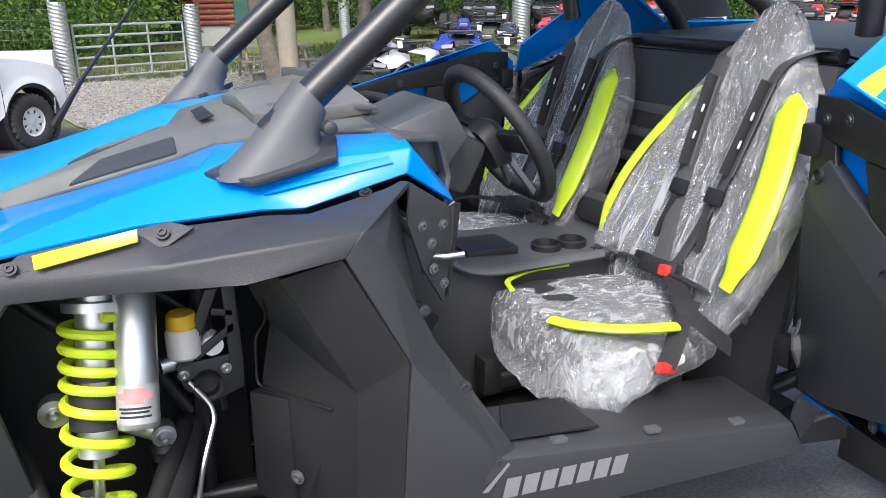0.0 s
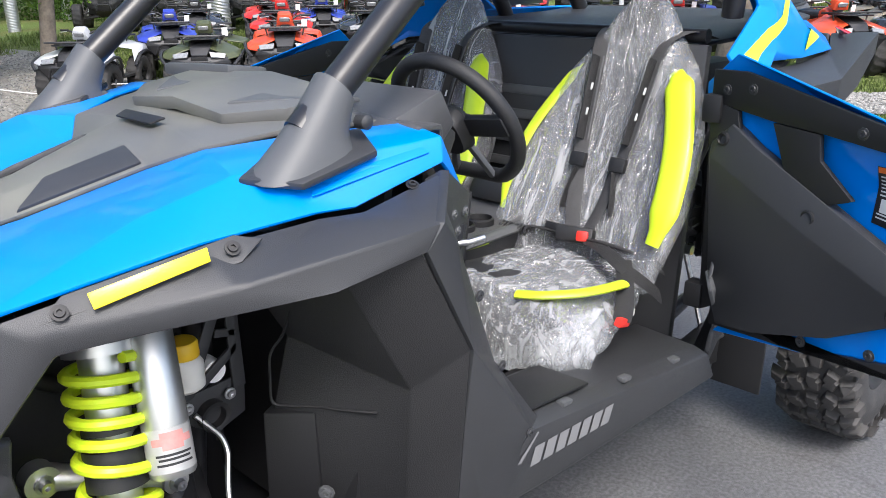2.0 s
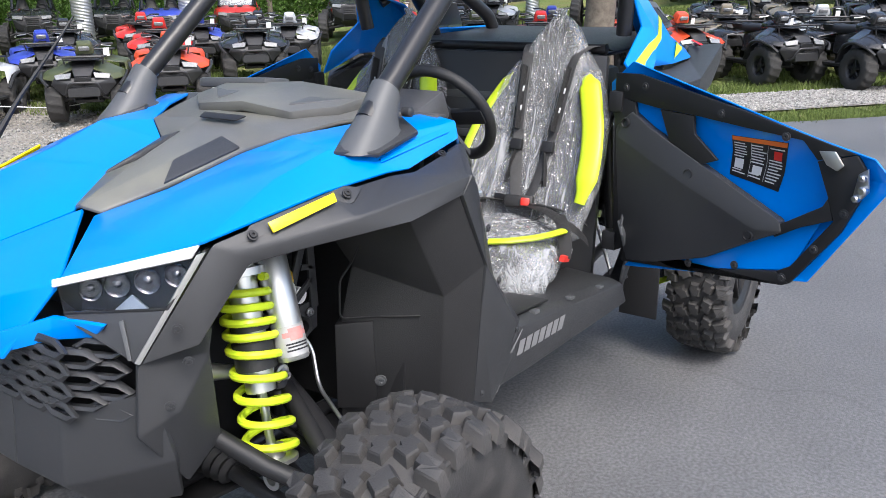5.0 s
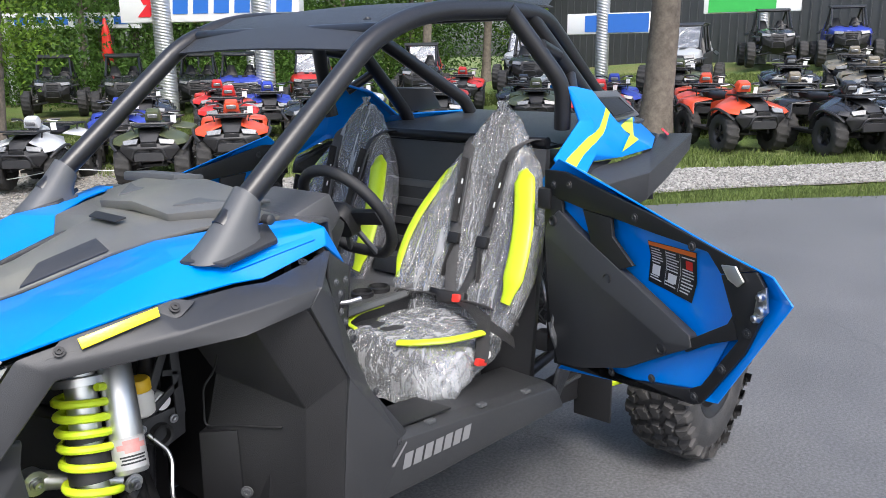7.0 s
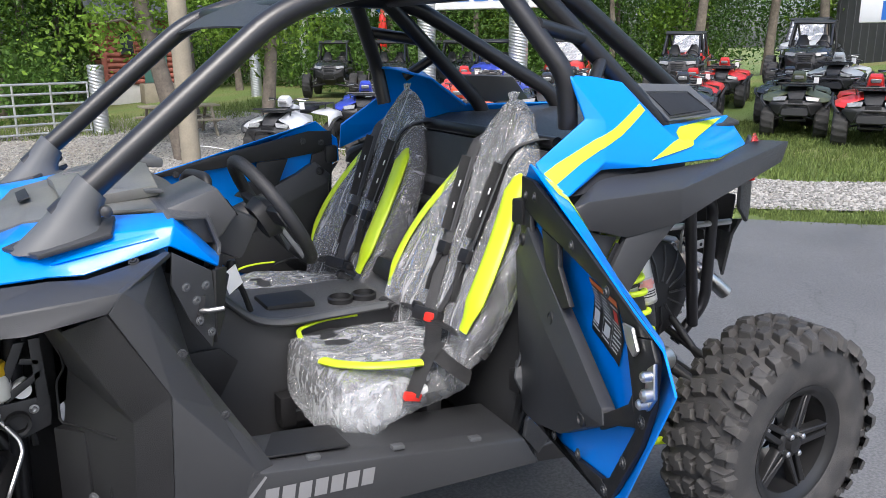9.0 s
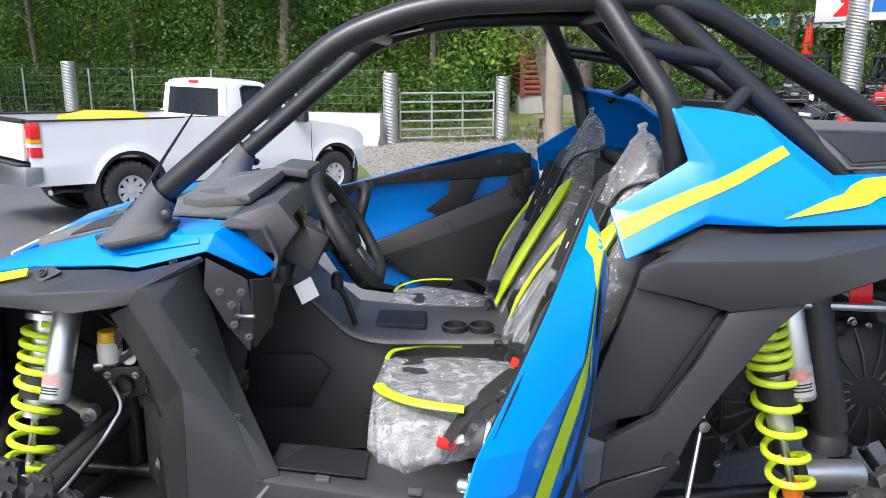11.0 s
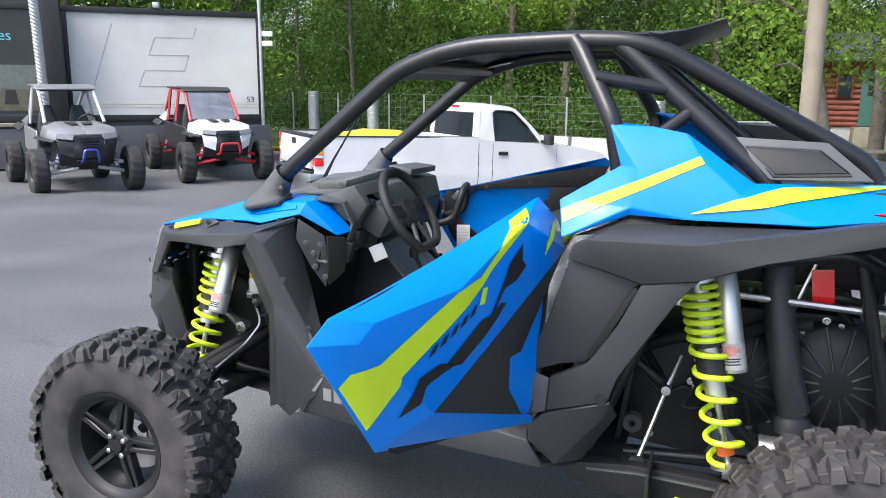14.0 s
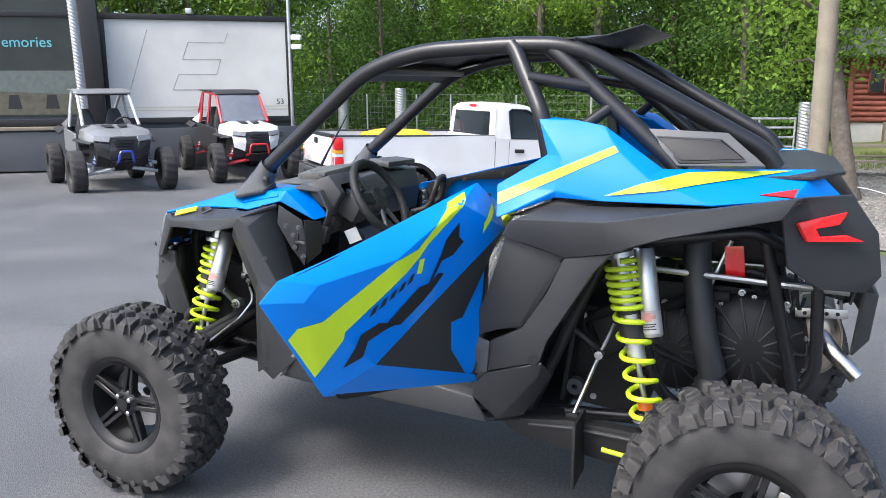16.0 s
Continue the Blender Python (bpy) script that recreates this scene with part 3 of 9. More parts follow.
pair("panel_stripe", sheet([(-0.86, -0.447, 1.222), (-0.64, -0.497, 1.266), (-0.645, -0.487, 1.277), (-0.84, -0.425, 1.238)], [(0, 1, 2, 3)], 0.004, 0.001), BLUE)
# bonnet
hood = [(-1.30, 0.03, 1.135), (-1.167, -0.04, 1.178), (-0.952, -0.080, 1.232), (-0.893, -0.185, 1.272), (-0.76, -0.24, 1.292), (-0.60, -0.33, 1.30), (-1.32, MID, 1.15), (-1.15, 0.04, 1.20), (-0.94, 0.0, 1.262), (-0.86, 0.0, 1.285), (-0.74, -0.03, 1.300), (-0.58, -0.06, 1.315)]
hf = [(0, 1, 7, 6), (1, 2, 8, 7), (2, 3, 9, 8), (3, 4, 10, 9), (4, 5, 11, 10)]
hp = hood + [mirrored(p) for p in hood[:6]] + [mirrored(p) for p in hood[7:]]
m = {0: 12, 1: 13, 2: 14, 3: 15, 4: 16, 5: 17, 6: 6, 7: 18, 8: 19, 9: 20, 10: 21, 11: 22}
hf2 = [tuple(m[i] for i in q) for q in hf]
mid = [(6, 7, 18), (7, 8, 19, 18), (8, 9, 20, 19), (9, 10, 21, 20), (10, 11, 22, 21)]
part("bonnet", plate(hp, hf + hf2 + mid, 0.012, 0.006), HOOD, buggy, "dusty black faceted bonnet")
lid = [(-0.80, -0.10, 1.288), (-0.72, -0.20, 1.300), (-0.58, -0.22, 1.318), (-0.55, MID, 1.335), (-0.80, MID, 1.305)]
lidp = lid[:3] + [lid[3]] + [mirrored(p) for p in (lid[2], lid[1], lid[0])] + [lid[4]]
part("bonnet_lid", plate([(x, y, z + 0.022) for x, y, z in lidp], [(0, 1, 2, 3, 7), (7, 3, 4, 5, 6)], 0.03, 0.008), HOOD, buggy, "raised dusty black bonnet lid")
scoop = [(-0.890, 0.01, 1.291), (-0.862, 0.0, 1.300), (-0.862, 0.16, 1.300), (-0.890, 0.15, 1.291)]
part("bonnet_scoop", plate(scoop, [(0, 1, 2, 3)], 0.004, 0.001), DARK, buggy)
pair("bonnet_trim", sheet([(-0.76, -0.06, 1.325), (-0.64, -0.20, 1.334), (-0.57, -0.24, 1.330), (-0.60, -0.05, 1.340)], [(0, 1, 2, 3)], 0.012, 0.004), GREY, "grey bonnet vent trim")
pair("bonnet_ridge", lambda s: plate([s(p) for p in ((-1.17, -0.035, 1.185), (-0.955, -0.072, 1.240), (-0.95, 0.0, 1.262), (-1.10, 0.01, 1.225))], [(0, 1, 2, 3)], 0.015, 0.006), BLACK)

# black front fenders with the strut beside the lamp
fd = [(-1.333, -0.387, 1.137), (-1.07, -0.455, 1.188), (-0.87, -0.478, 1.196), (-0.80, -0.50, 1.195), (-0.624, -0.528, 1.240),
      (-1.30, -0.415, 1.114), (-1.06, -0.530, 1.146), (-0.745, -0.630, 1.190), (-1.278, -0.425, 1.083), (-1.17, -0.478, 1.096), (-1.05, -0.537, 1.106), (-0.93, -0.585, 1.113), (-0.776, -0.625, 1.146),
      (-1.476, -0.305, 0.908), (-1.385, -0.378, 0.935)]
ff = [(0, 1, 6, 5), (1, 2, 6), (2, 3, 7, 6), (3, 4, 7), (5, 6, 10, 9, 8), (6, 7, 12, 11, 10), (0, 5, 8, 14, 13)]
pair("front_fender", sheet(fd, ff, 0.016, 0.007), BLACK, "matt black front fender")
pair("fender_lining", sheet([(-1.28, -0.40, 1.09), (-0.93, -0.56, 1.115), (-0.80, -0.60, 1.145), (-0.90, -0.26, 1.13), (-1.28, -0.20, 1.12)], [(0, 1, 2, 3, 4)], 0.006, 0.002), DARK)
pair("fender_bracket", sheet([(-1.29, -0.412, 1.128), (-1.25, -0.405, 1.158), (-1.02, -0.466, 1.201), (-0.985, -0.488, 1.192), (-1.03, -0.50, 1.170)], [(0, 1, 2, 3, 4)], 0.006, 0.003), BLACK)
# fender legs beside the foot well
lg = [(-0.745, -0.632, 1.190), (-0.624, -0.530, 1.238), (-0.645, -0.510, 1.225), (-0.445, -0.610, 0.702), (-0.50, -0.622, 0.62), (-0.62, -0.62, 0.515), (-0.685, -0.60, 0.545), (-0.672, -0.614, 0.80), (-0.667, -0.628, 0.938), (-0.776, -0.625, 1.146)]
pair("fender_leg", lambda s: plate([s(p) for p in lg + [(-0.705, -0.622, 1.152), (-0.49, -0.628, 0.703), (-0.590, -0.48, 0.955), (-0.565, -0.590, 0.87)]], [(0, 1, 2, 10), (10, 2, 12, 13), (13, 12, 3, 11), (11, 3, 4), (0, 10, 8, 9), (10, 13, 8), (13, 11, 8), (8, 11, 4, 5, 7), (7, 5, 6)], 0.015, 0.007), BLACK, "matt black fender leg")
# wheel-well liner: a sunk quad below the arch, a pocket and a proud box
wl = [(-0.780, -0.616, 1.143), (-0.668, -0.620, 0.938), (-0.741, -0.543, 0.857), (-0.862, -0.525, 1.092), (-0.80, -0.43, 0.795), (-0.845, -0.326, 0.934), (-0.90, -0.280, 1.06), (-0.757, -0.535, 0.50), (-0.80, -0.42, 0.50), (-0.868, -0.300, 0.785), (-0.875, -0.29, 0.50), (-0.685, -0.60, 0.545), (-0.90, -0.40, 1.12)]
pair("well_liner", sheet(wl, [(0, 1, 2, 3), (1, 11, 7, 2), (3, 2, 5), (2, 4, 5), (3, 5, 6, 12), (2, 7, 8, 4), (4, 8, 10, 9), (4, 9, 5)], 0.008, 0.005), SHADED_LINER, "black plastic wheel-well liner")
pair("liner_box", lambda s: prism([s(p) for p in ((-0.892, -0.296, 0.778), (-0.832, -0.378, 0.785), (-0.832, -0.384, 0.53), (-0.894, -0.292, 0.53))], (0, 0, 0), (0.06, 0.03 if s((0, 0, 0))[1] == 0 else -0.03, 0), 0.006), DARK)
pair("liner_lip", lambda s: tube([s(p) for p in ((-0.86, -0.365, 1.0), (-0.852, -0.326, 0.936), (-0.872, -0.305, 0.90), (-0.875, -0.302, 0.79), (-0.824, -0.378, 0.795), (-0.805, -0.43, 0.80), (-0.775, -0.49, 0.805))], 0.003, 6, 0.02), DARK)
pair("liner_bolt", lambda s: bolt(s((-0.826, -0.392, 0.614)), (-0.8, -0.6 if s((0, 0, 0))[1] == 0 else 0.6, 0), 0.011, 0.008), GREY)
# reflectors and fender bolts
pair("reflector", sheet([(-1.225, -0.444, 1.140), (-1.072, -0.485, 1.177), (-1.070, -0.475, 1.195), (-1.226, -0.431, 1.160)], [(0, 1, 2, 3)], 0.006, 0.001), YELLOW, "amber-yellow reflector strip")
for p, nrm in (((-1.262, -0.424, 1.142), (-0.2, -0.7, 0.6)), ((-1.035, -0.485, 1.188), (-0.2, -0.7, 0.6)), ((-0.70, -0.515, 1.222), (-0.2, -0.4, 0.9))):
    pair("fender_bolt", lambda s, p=p, nrm=nrm: bolt(s(p), (nrm[0], nrm[1] if s((0, 0, 0))[1] == 0 else -nrm[1], nrm[2]), 0.008, 0.006), DARK)
for p in ((-0.634, -0.606, 1.026), (-0.546, -0.590, 0.851), (-0.494, -0.624, 0.694), (-0.655, -0.605, 0.56)):
    pair("leg_bolt", lambda s, p=p: bolt(s((p[0], p[1] - 0.004, p[2])), (0, -1 if s((0, 0, 0))[1] == 0 else 1, 0), 0.0075, 0.005), BLACK)

# nose, lamps and grille
pair("lamp_lens", sheet([(-1.345, -0.372, 1.126), (-1.422, -0.335, 1.02), (-1.51, -0.12, 0.995), (-1.505, -0.105, 1.045)], [(0, 1, 2, 3)], 0.006, 0.002), CLEAR, "clear headlamp lens")
pair("lamp_bowl", sheet([(-1.315, -0.345, 1.12), (-1.385, -0.315, 1.01), (-1.455, -0.11, 0.985), (-1.44, -0.09, 1.05), (-1.345, -0.372, 1.126), (-1.422, -0.335, 1.02), (-1.51, -0.12, 0.995), (-1.505, -0.105, 1.045)], [(0, 1, 2, 3), (0, 1, 5, 4), (1, 2, 6, 5)], 0.006, 0.003), DARK)
for k, (x, y, z, r) in enumerate(((-1.375, -0.318, 1.072, 0.024), (-1.405, -0.265, 1.058, 0.026), (-1.43, -0.20, 1.045, 0.026), (-1.45, -0.14, 1.03, 0.024))):
    pair("lamp_bulb", lambda s, x=x, y=y, z=z, r=r: between(lathe([(r, 0), (r * 0.95, 0.006), (r * 0.8, 0.004), (r * 0.6, -0.008), (r * 0.35, 0.002), (0.0001, 0.006)], 20, "z"), s((x, y, z)), s((x - 0.6, y - 0.6, z))), DARKCHROME, "chrome lamp reflector")
pair("lamp_flap", sheet([(-1.43, -0.30, 1.01), (-1.46, -0.215, 1.0), (-1.435, -0.25, 1.035)], [(0, 1, 2)], 0.006, 0.001), ALU)
pair("lamp_strip", sheet([(-1.350, -0.364, 1.136), (-1.508, -0.095, 1.060), (-1.513, -0.100, 1.046), (-1.368, -0.358, 1.112)], [(0, 1, 2, 3)], 0.008, 0.002), WHITE, "white daytime running strip")
pair("lamp_blade", sheet([(-1.345, -0.378, 1.122), (-1.362, -0.370, 1.118), (-1.483, -0.298, 0.914), (-1.476, -0.305, 0.910)], [(0, 1, 2, 3)], 0.006, 0.001), ALU, "silver lamp trim")
pair("lamp_bezel", sheet([(-1.425, -0.332, 1.015), (-1.478, -0.300, 0.908), (-1.515, -0.17, 0.975), (-1.51, -0.12, 0.99)], [(0, 1, 2, 3)], 0.012, 0.004), BLACK, "black bezel below the lamp")
pair("bezel_line", sheet([(-1.470, -0.262, 0.995), (-1.476, -0.254, 0.992), (-1.487, -0.283, 0.918), (-1.482, -0.289, 0.918)], [(0, 1, 2, 3)], 0.004, 0.001), GREY)
part("nose_cap", plate([(-1.50, -0.10, 1.05), (-1.56, MID, 1.0), mirrored((-1.50, -0.10, 1.05)), (-1.31, MID, 1.14), (-1.60, -0.02, 0.90), mirrored((-1.60, -0.02, 0.90))], [(0, 1, 3), (1, 2, 3), (0, 4, 1), (1, 5, 2), (1, 4, 5)], 0.01, 0.005), BLUE, buggy, "bright blue nose panel")
pair("nose_wing", sheet([(-1.498, -0.235, 0.985), (-1.525, -0.10, 0.985), (-1.60, 0.0, 0.95), (-1.60, 0.0, 0.905), (-1.53, -0.10, 0.935), (-1.497, -0.20, 0.952)], [(0, 1, 4, 5), (1, 2, 3, 4)], 0.015, 0.004), BLUE)
hexa = [(0.052 * math.cos(a), 0.018 * math.sin(a)) for a in np.linspace(0, math.tau, 6, endpoint=False)]
for r in range(7):
    for c in range(-3, 4):
        y = MID + 0.095 * c + (0.0475 if r % 2 else 0)
        z = 0.785 + 0.024 * r
        if abs(y - MID) < 0.36 - 0.25 * max(0, z - 0.90):
            x = -1.545 + 0.62 * max(0, abs(y - MID) - 0.2) ** 1.0
            part("grille_bar", tube([(x + 0.4 * (abs(y + dy - MID) - abs(y - MID)) * (abs(y - MID) > 0.2), y + dy, z + dz) for dy, dz in hexa], 0.0065, 5, closed=True, flat=1.6), BLACK, buggy)
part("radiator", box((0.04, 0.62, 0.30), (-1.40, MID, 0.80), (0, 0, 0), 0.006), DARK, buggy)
pair("bumper_side", sheet([(-1.478, -0.300, 0.905), (-1.385, -0.368, 0.965), (-1.328, -0.352, 0.945), (-1.335, -0.345, 0.89), (-1.42, -0.335, 0.79), (-1.50, -0.30, 0.755), (-1.30, -0.31, 0.66), (-1.40, -0.31, 0.60)], [(0, 1, 2, 3), (0, 3, 4, 5), (3, 6, 4), (4, 6, 7, 5)], 0.016, 0.006), BLACK, "matt black bumper side")
pair("bumper_plate", sheet([(-1.462, -0.312, 0.845), (-1.545, -0.10, 0.775), (-1.56, -0.10, 0.60), (-1.44, -0.33, 0.68), (-1.47, -0.10, 0.49), (-1.40, -0.28, 0.55), (-1.545, MID, 0.775), (-1.565, MID, 0.60), (-1.47, MID, 0.49)], [(0, 1, 2, 3), (3, 2, 4, 5), (1, 6, 7, 2), (2, 7, 8, 4)], 0.018, 0.007), BLACK, "matt black front bumper")
for p in ((-1.425, -0.362, 0.983), (-1.45, -0.345, 0.82), (-1.40, -0.352, 0.90)):
    pair("nose_bolt", lambda s, p=p: bolt(s((p[0], p[1] - 0.004, p[2])), (-0.55, -0.8 if s((0, 0, 0))[1] == 0 else 0.8, 0), 0.008, 0.005), BLACK)

# sills and floor
sl = [(-0.50, -0.632, 0.70), (0.28, -0.648, 0.588), (0.33, -0.65, 0.50), (-0.36, -0.61, 0.515), (-0.58, -0.60, 0.53), (-0.48, -0.590, 0.712), (0.27, -0.612, 0.606), (-0.48, -0.43, 0.70), (0.27, -0.43, 0.615), (0.42, -0.50, 0.46), (-0.55, -0.42, 0.47)]
sills = pair("sill", sheet(sl, [(0, 1, 2, 3, 4), (0, 5, 6, 1), (5, 7, 8, 6), (3, 2, 9, 10), (4, 3, 10)], 0.015, 0.007), BLACK, "matt black step-in sill")
for q in ((-0.343, -0.606, 0.690), (-0.114, -0.618, 0.660), (0.123, -0.624, 0.622)):
    pair("sill_clip", lambda s, q=q: box((0.035, 0.022, 0.012), s(q), (0, 7, 0), 0.004), GREY)
pair("sill_tread", lambda s: plate([s(p) for p in ((-0.47, -0.60, 0.716), (-0.24, -0.60, 0.687), (-0.24, -0.46, 0.682), (-0.40, -0.46, 0.702))], [(0, 1, 2, 3)], 0.006, 0.002), DARK, "ribbed rubber tread plate")
part("floor_pan", plate([(-0.75, -0.45, 0.50), (0.55, -0.45, 0.47), (0.55, 0.61, 0.47), (-0.75, 0.61, 0.50)], [(0, 1, 2, 3)], 0.02, 0.004), DARK, buggy)
part("firewall", plate([(-0.80, -0.45, 0.50), (-0.80, 0.61, 0.50), (-0.68, 0.61, 1.22), (-0.68, -0.45, 1.22)], [(0, 1, 2, 3)], 0.02, 0.004), DARK, buggy)
part("cabin_bulkhead", plate([(0.36, -0.50, 0.48), (0.36, 0.66, 0.48), (0.52, 0.62, 1.37), (0.52, -0.46, 1.37)], [(0, 1, 2, 3)], 0.03, 0.006), BLACK, buggy, "ribbed black bulkhead behind the seats")
for k in range(5):
    part("bulkhead_rib", box((0.02, 0.5, 0.03), (0.40 + 0.022 * k, MID, 0.98 + 0.075 * k), (0, 10, 0), 0.006), GREY, buggy)
# a maker's mark: plain bars
for k in range(7):
    x = -0.478 + 0.042 * k
    decal("sill_mark", [(x, 0.600 - 0.018 * k / 7), (x + 0.033, 0.598 - 0.018 * k / 7), (x + 0.038, 0.648 - 0.018 * k / 7), (x + 0.005, 0.650 - 0.018 * k / 7)], sills[0], -1, GREYMARK, "plain grey bar mark")
decal("sill_arrow", [(-0.60, 0.535), (-0.575, 0.535), (-0.47, 0.685), (-0.475, 0.69)], sills[0], -1, GREYMARK)

# jamb panels with latch
pair("jamb_panel", sheet([(-0.622, -0.515, 1.235), (-0.530, -0.488, 1.172), (-0.522, -0.468, 1.06), (-0.538, -0.470, 0.975), (-0.590, -0.492, 1.06), (-0.63, -0.520, 1.16)], [(0, 1, 2, 3, 4, 5)], 0.008, 0.005), BLACK, "black jamb panel")
pair("jamb_side", sheet([(-0.528, -0.486, 1.172), (-0.485, -0.425, 1.16), (-0.495, -0.41, 1.03), (-0.532, -0.468, 0.985)], [(0, 1, 2, 3)], 0.012, 0.004), DARK, "black mesh panel")
pair("striker_plate", lambda s: box((0.03, 0.012, 0.075), s((-0.566, -0.490, 1.08)), (0, 10, -8 if s((0, 0, 0))[1] == 0 else 8), 0.004), DARK)
pair("door_striker", lambda s: tube([s(p) for p in ((-0.563, -0.490, 1.078), (-0.545, -0.507, 1.080), (-0.511, -0.516, 1.083))], 0.0065, 10), STEEL, "bright steel door striker pin")
for p in ((-0.594, -0.513, 1.147), (-0.536, -0.480, 1.017), (-0.545, -0.496, 1.14), (-0.570, -0.500, 1.108), (-0.566, -0.498, 1.056)):
    pair("jamb_bolt", lambda s, p=p: bolt(s(p), (0.3, -0.9 if s((0, 0, 0))[1] == 0 else 0.9, 0), 0.0075, 0.006), GREY)

# rear: blue quarter panels
rq = [(0.478, -0.550, 1.598), (0.518, -0.575, 1.478), (0.341, -0.585, 1.368), (0.366, -0.662, 1.262), (0.556, -0.610, 1.335), (0.722, -0.635, 1.335), (1.06, -0.60, 1.335), (1.30, -0.50, 1.352), (1.45, -0.30, 1.345), (1.36, -0.36, 1.438), (0.894, -0.505, 1.436), (0.700, -0.520, 1.575),
      (0.574, -0.600, 1.470), (0.75, -0.560, 1.498), (0.86, -0.585, 1.41), (0.56, -0.62, 1.36), (0.60, -0.505, 1.592), (0.50, -0.46, 1.60), (0.86, -0.43, 1.44), (0.70, -0.44, 1.55)]
rfc = [(0, 1, 12), (1, 2, 15, 12), (2, 3, 15), (3, 4, 15), (4, 5, 15), (15, 5, 14, 12), (12, 14, 13), (0, 12, 13, 11, 16), (13, 14, 10, 11), (5, 6, 14), (14, 6, 10), (6, 7, 9, 10), (7, 8, 9), (16, 11, 19, 17), (0, 16, 17), (11, 10, 18, 19)]
quarter = pair("quarter_panel", sheet(rq, rfc, 0.010, 0.006), BLUE, "glossy bright blue rear quarter panel")
for ob, side in zip(quarter, (-1, 1)):
    decal("quarter_stripe", [(0.352, 1.342), (0.362, 1.305), (0.757, 1.492), (0.742, 1.512)], ob, side, LIME, "lime stripe decal")
    decal("tail_stripe", [(0.727, 1.353), (0.845, 1.396), (0.975, 1.427), (1.10, 1.431), (1.29, 1.434), (1.17, 1.416), (1.035, 1.396), (0.90, 1.374)], ob, side, LIME, "lime stripe decal", lift=0.007)
# rear fenders
rf = [(0.40, -0.66, 1.245), (0.445, -0.69, 1.268), (0.75, -0.735, 1.283), (1.31, -0.66, 1.378), (0.55, -0.60, 1.315), (0.72, -0.615, 1.318), (1.06, -0.59, 1.325), (1.34, -0.50, 1.365),
      (0.772, -0.72, 1.178), (0.935, -0.72, 1.238), (1.27, -0.67, 1.312), (0.61, -0.672, 1.142), (0.39, -0.665, 1.198), (0.505, -0.67, 1.172)]
pair("rear_fender", sheet(rf, [(0, 4, 1), (1, 4, 5, 2), (2, 5, 6), (2, 6, 7, 3), (1, 2, 8, 11), (2, 3, 10, 9, 8), (0, 1, 11, 13, 12)], 0.014, 0.008), BLACK, "matt black rear fender")
rb = [(0.608, -0.668, 1.142), (0.772, -0.705, 1.175), (0.718, -0.690, 1.112), (0.623, -0.665, 0.957), (0.553, -0.655, 0.838), (0.525, -0.648, 0.755), (0.335, -0.652, 0.700), (0.344, -0.652, 0.813), (0.459, -0.652, 0.874), (0.544, -0.657, 1.005)]
pair("rear_leg", sheet(rb, [(0, 1, 2, 3, 9), (9, 3, 4, 8), (8, 4, 5, 6, 7)], 0.03, 0.007), BLACK, "matt black leg below the rear fender")
pair("leg_shoulder", sheet([(0.344, -0.656, 0.812), (0.335, -0.656, 0.700), (0.288, -0.66, 0.685), (0.238, -0.655, 0.785), (0.32, -0.66, 0.782), (0.26, -0.63, 0.83)], [(0, 4, 1), (1, 4, 2), (2, 4, 3), (0, 5, 3, 4)], 0.012, 0.004), GREY, "dark grey faceted shoulder")
pair("rear_sill", sheet([(0.282, -0.655, 0.645), (0.33, -0.652, 0.69), (0.469, -0.65, 0.732), (0.535, -0.646, 0.752), (0.515, -0.62, 0.69), (0.36, -0.61, 0.50), (0.28, -0.65, 0.59), (0.44, -0.54, 0.50), (0.55, -0.56, 0.68)], [(0, 1, 2, 4, 5, 6), (2, 3, 4), (3, 8, 4), (4, 8, 7, 5)], 0.015, 0.006), BLACK, "matt black rear sill")
pair("side_vent_panel", sheet([(0.395, -0.648, 1.195), (0.60, -0.64, 1.138), (0.452, -0.622, 0.868), (0.37, -0.622, 0.852), (0.25, -0.645, 0.81), (0.33, -0.64, 1.0)], [(0, 1, 2, 3, 5), (5, 3, 4)], 0.012, 0.005), BLACK, "flat black side panel")
pair("side_vent_slot", sheet([(0.588, -0.646, 1.128), (0.602, -0.646, 1.122), (0.474, -0.628, 0.885), (0.452, -0.628, 0.885)], [(0, 1, 2, 3)], 0.006, 0.001), DARK)
pair("intake", sheet([(0.40, -0.63, 1.268), (0.56, -0.595, 1.33), (0.72, -0.60, 1.325), (0.50, -0.64, 1.285)], [(0, 1, 2, 3)], 0.004, 0.001), DARK)
pair("tow_hole", lambda s: lathe([(0.018, -0.004), (0.018, 0.004), (0.0001, 0.004)], 16, "y", at=s((0.504, -0.648, 0.762))), DARK)
# cargo cover behind the cabin
part("cargo_cover", plate([(0.56, -0.40, 1.372), (0.80, -0.40, 1.40), (1.36, -0.36, 1.435), (1.46, -0.22, 1.42), (0.56, 0.56, 1.372), (0.80, 0.56, 1.40), (1.36, 0.52, 1.435), (1.46, 0.38, 1.42), (0.80, -0.50, 1.40), (1.36, -0.42, 1.42), (0.80, 0.66, 1.40), (1.36, 0.58, 1.42)],
                          [(0, 1, 5, 4), (1, 2, 6, 5), (2, 3, 7, 6), (0, 8, 1), (1, 8, 9, 2), (4, 5, 10), (5, 6, 11, 10), (2, 9, 3), (6, 7, 11)], 0.015, 0.008), BLACK, buggy, "black louvred cargo cover")
pair("cover_back", sheet([(0.935, -0.478, 1.440), (0.815, -0.435, 1.560), (1.085, -0.410, 1.548), (1.21, -0.455, 1.445)], [(0, 1, 2, 3)], 0.014, 0.004), GREY, "dark grey engine cover side")
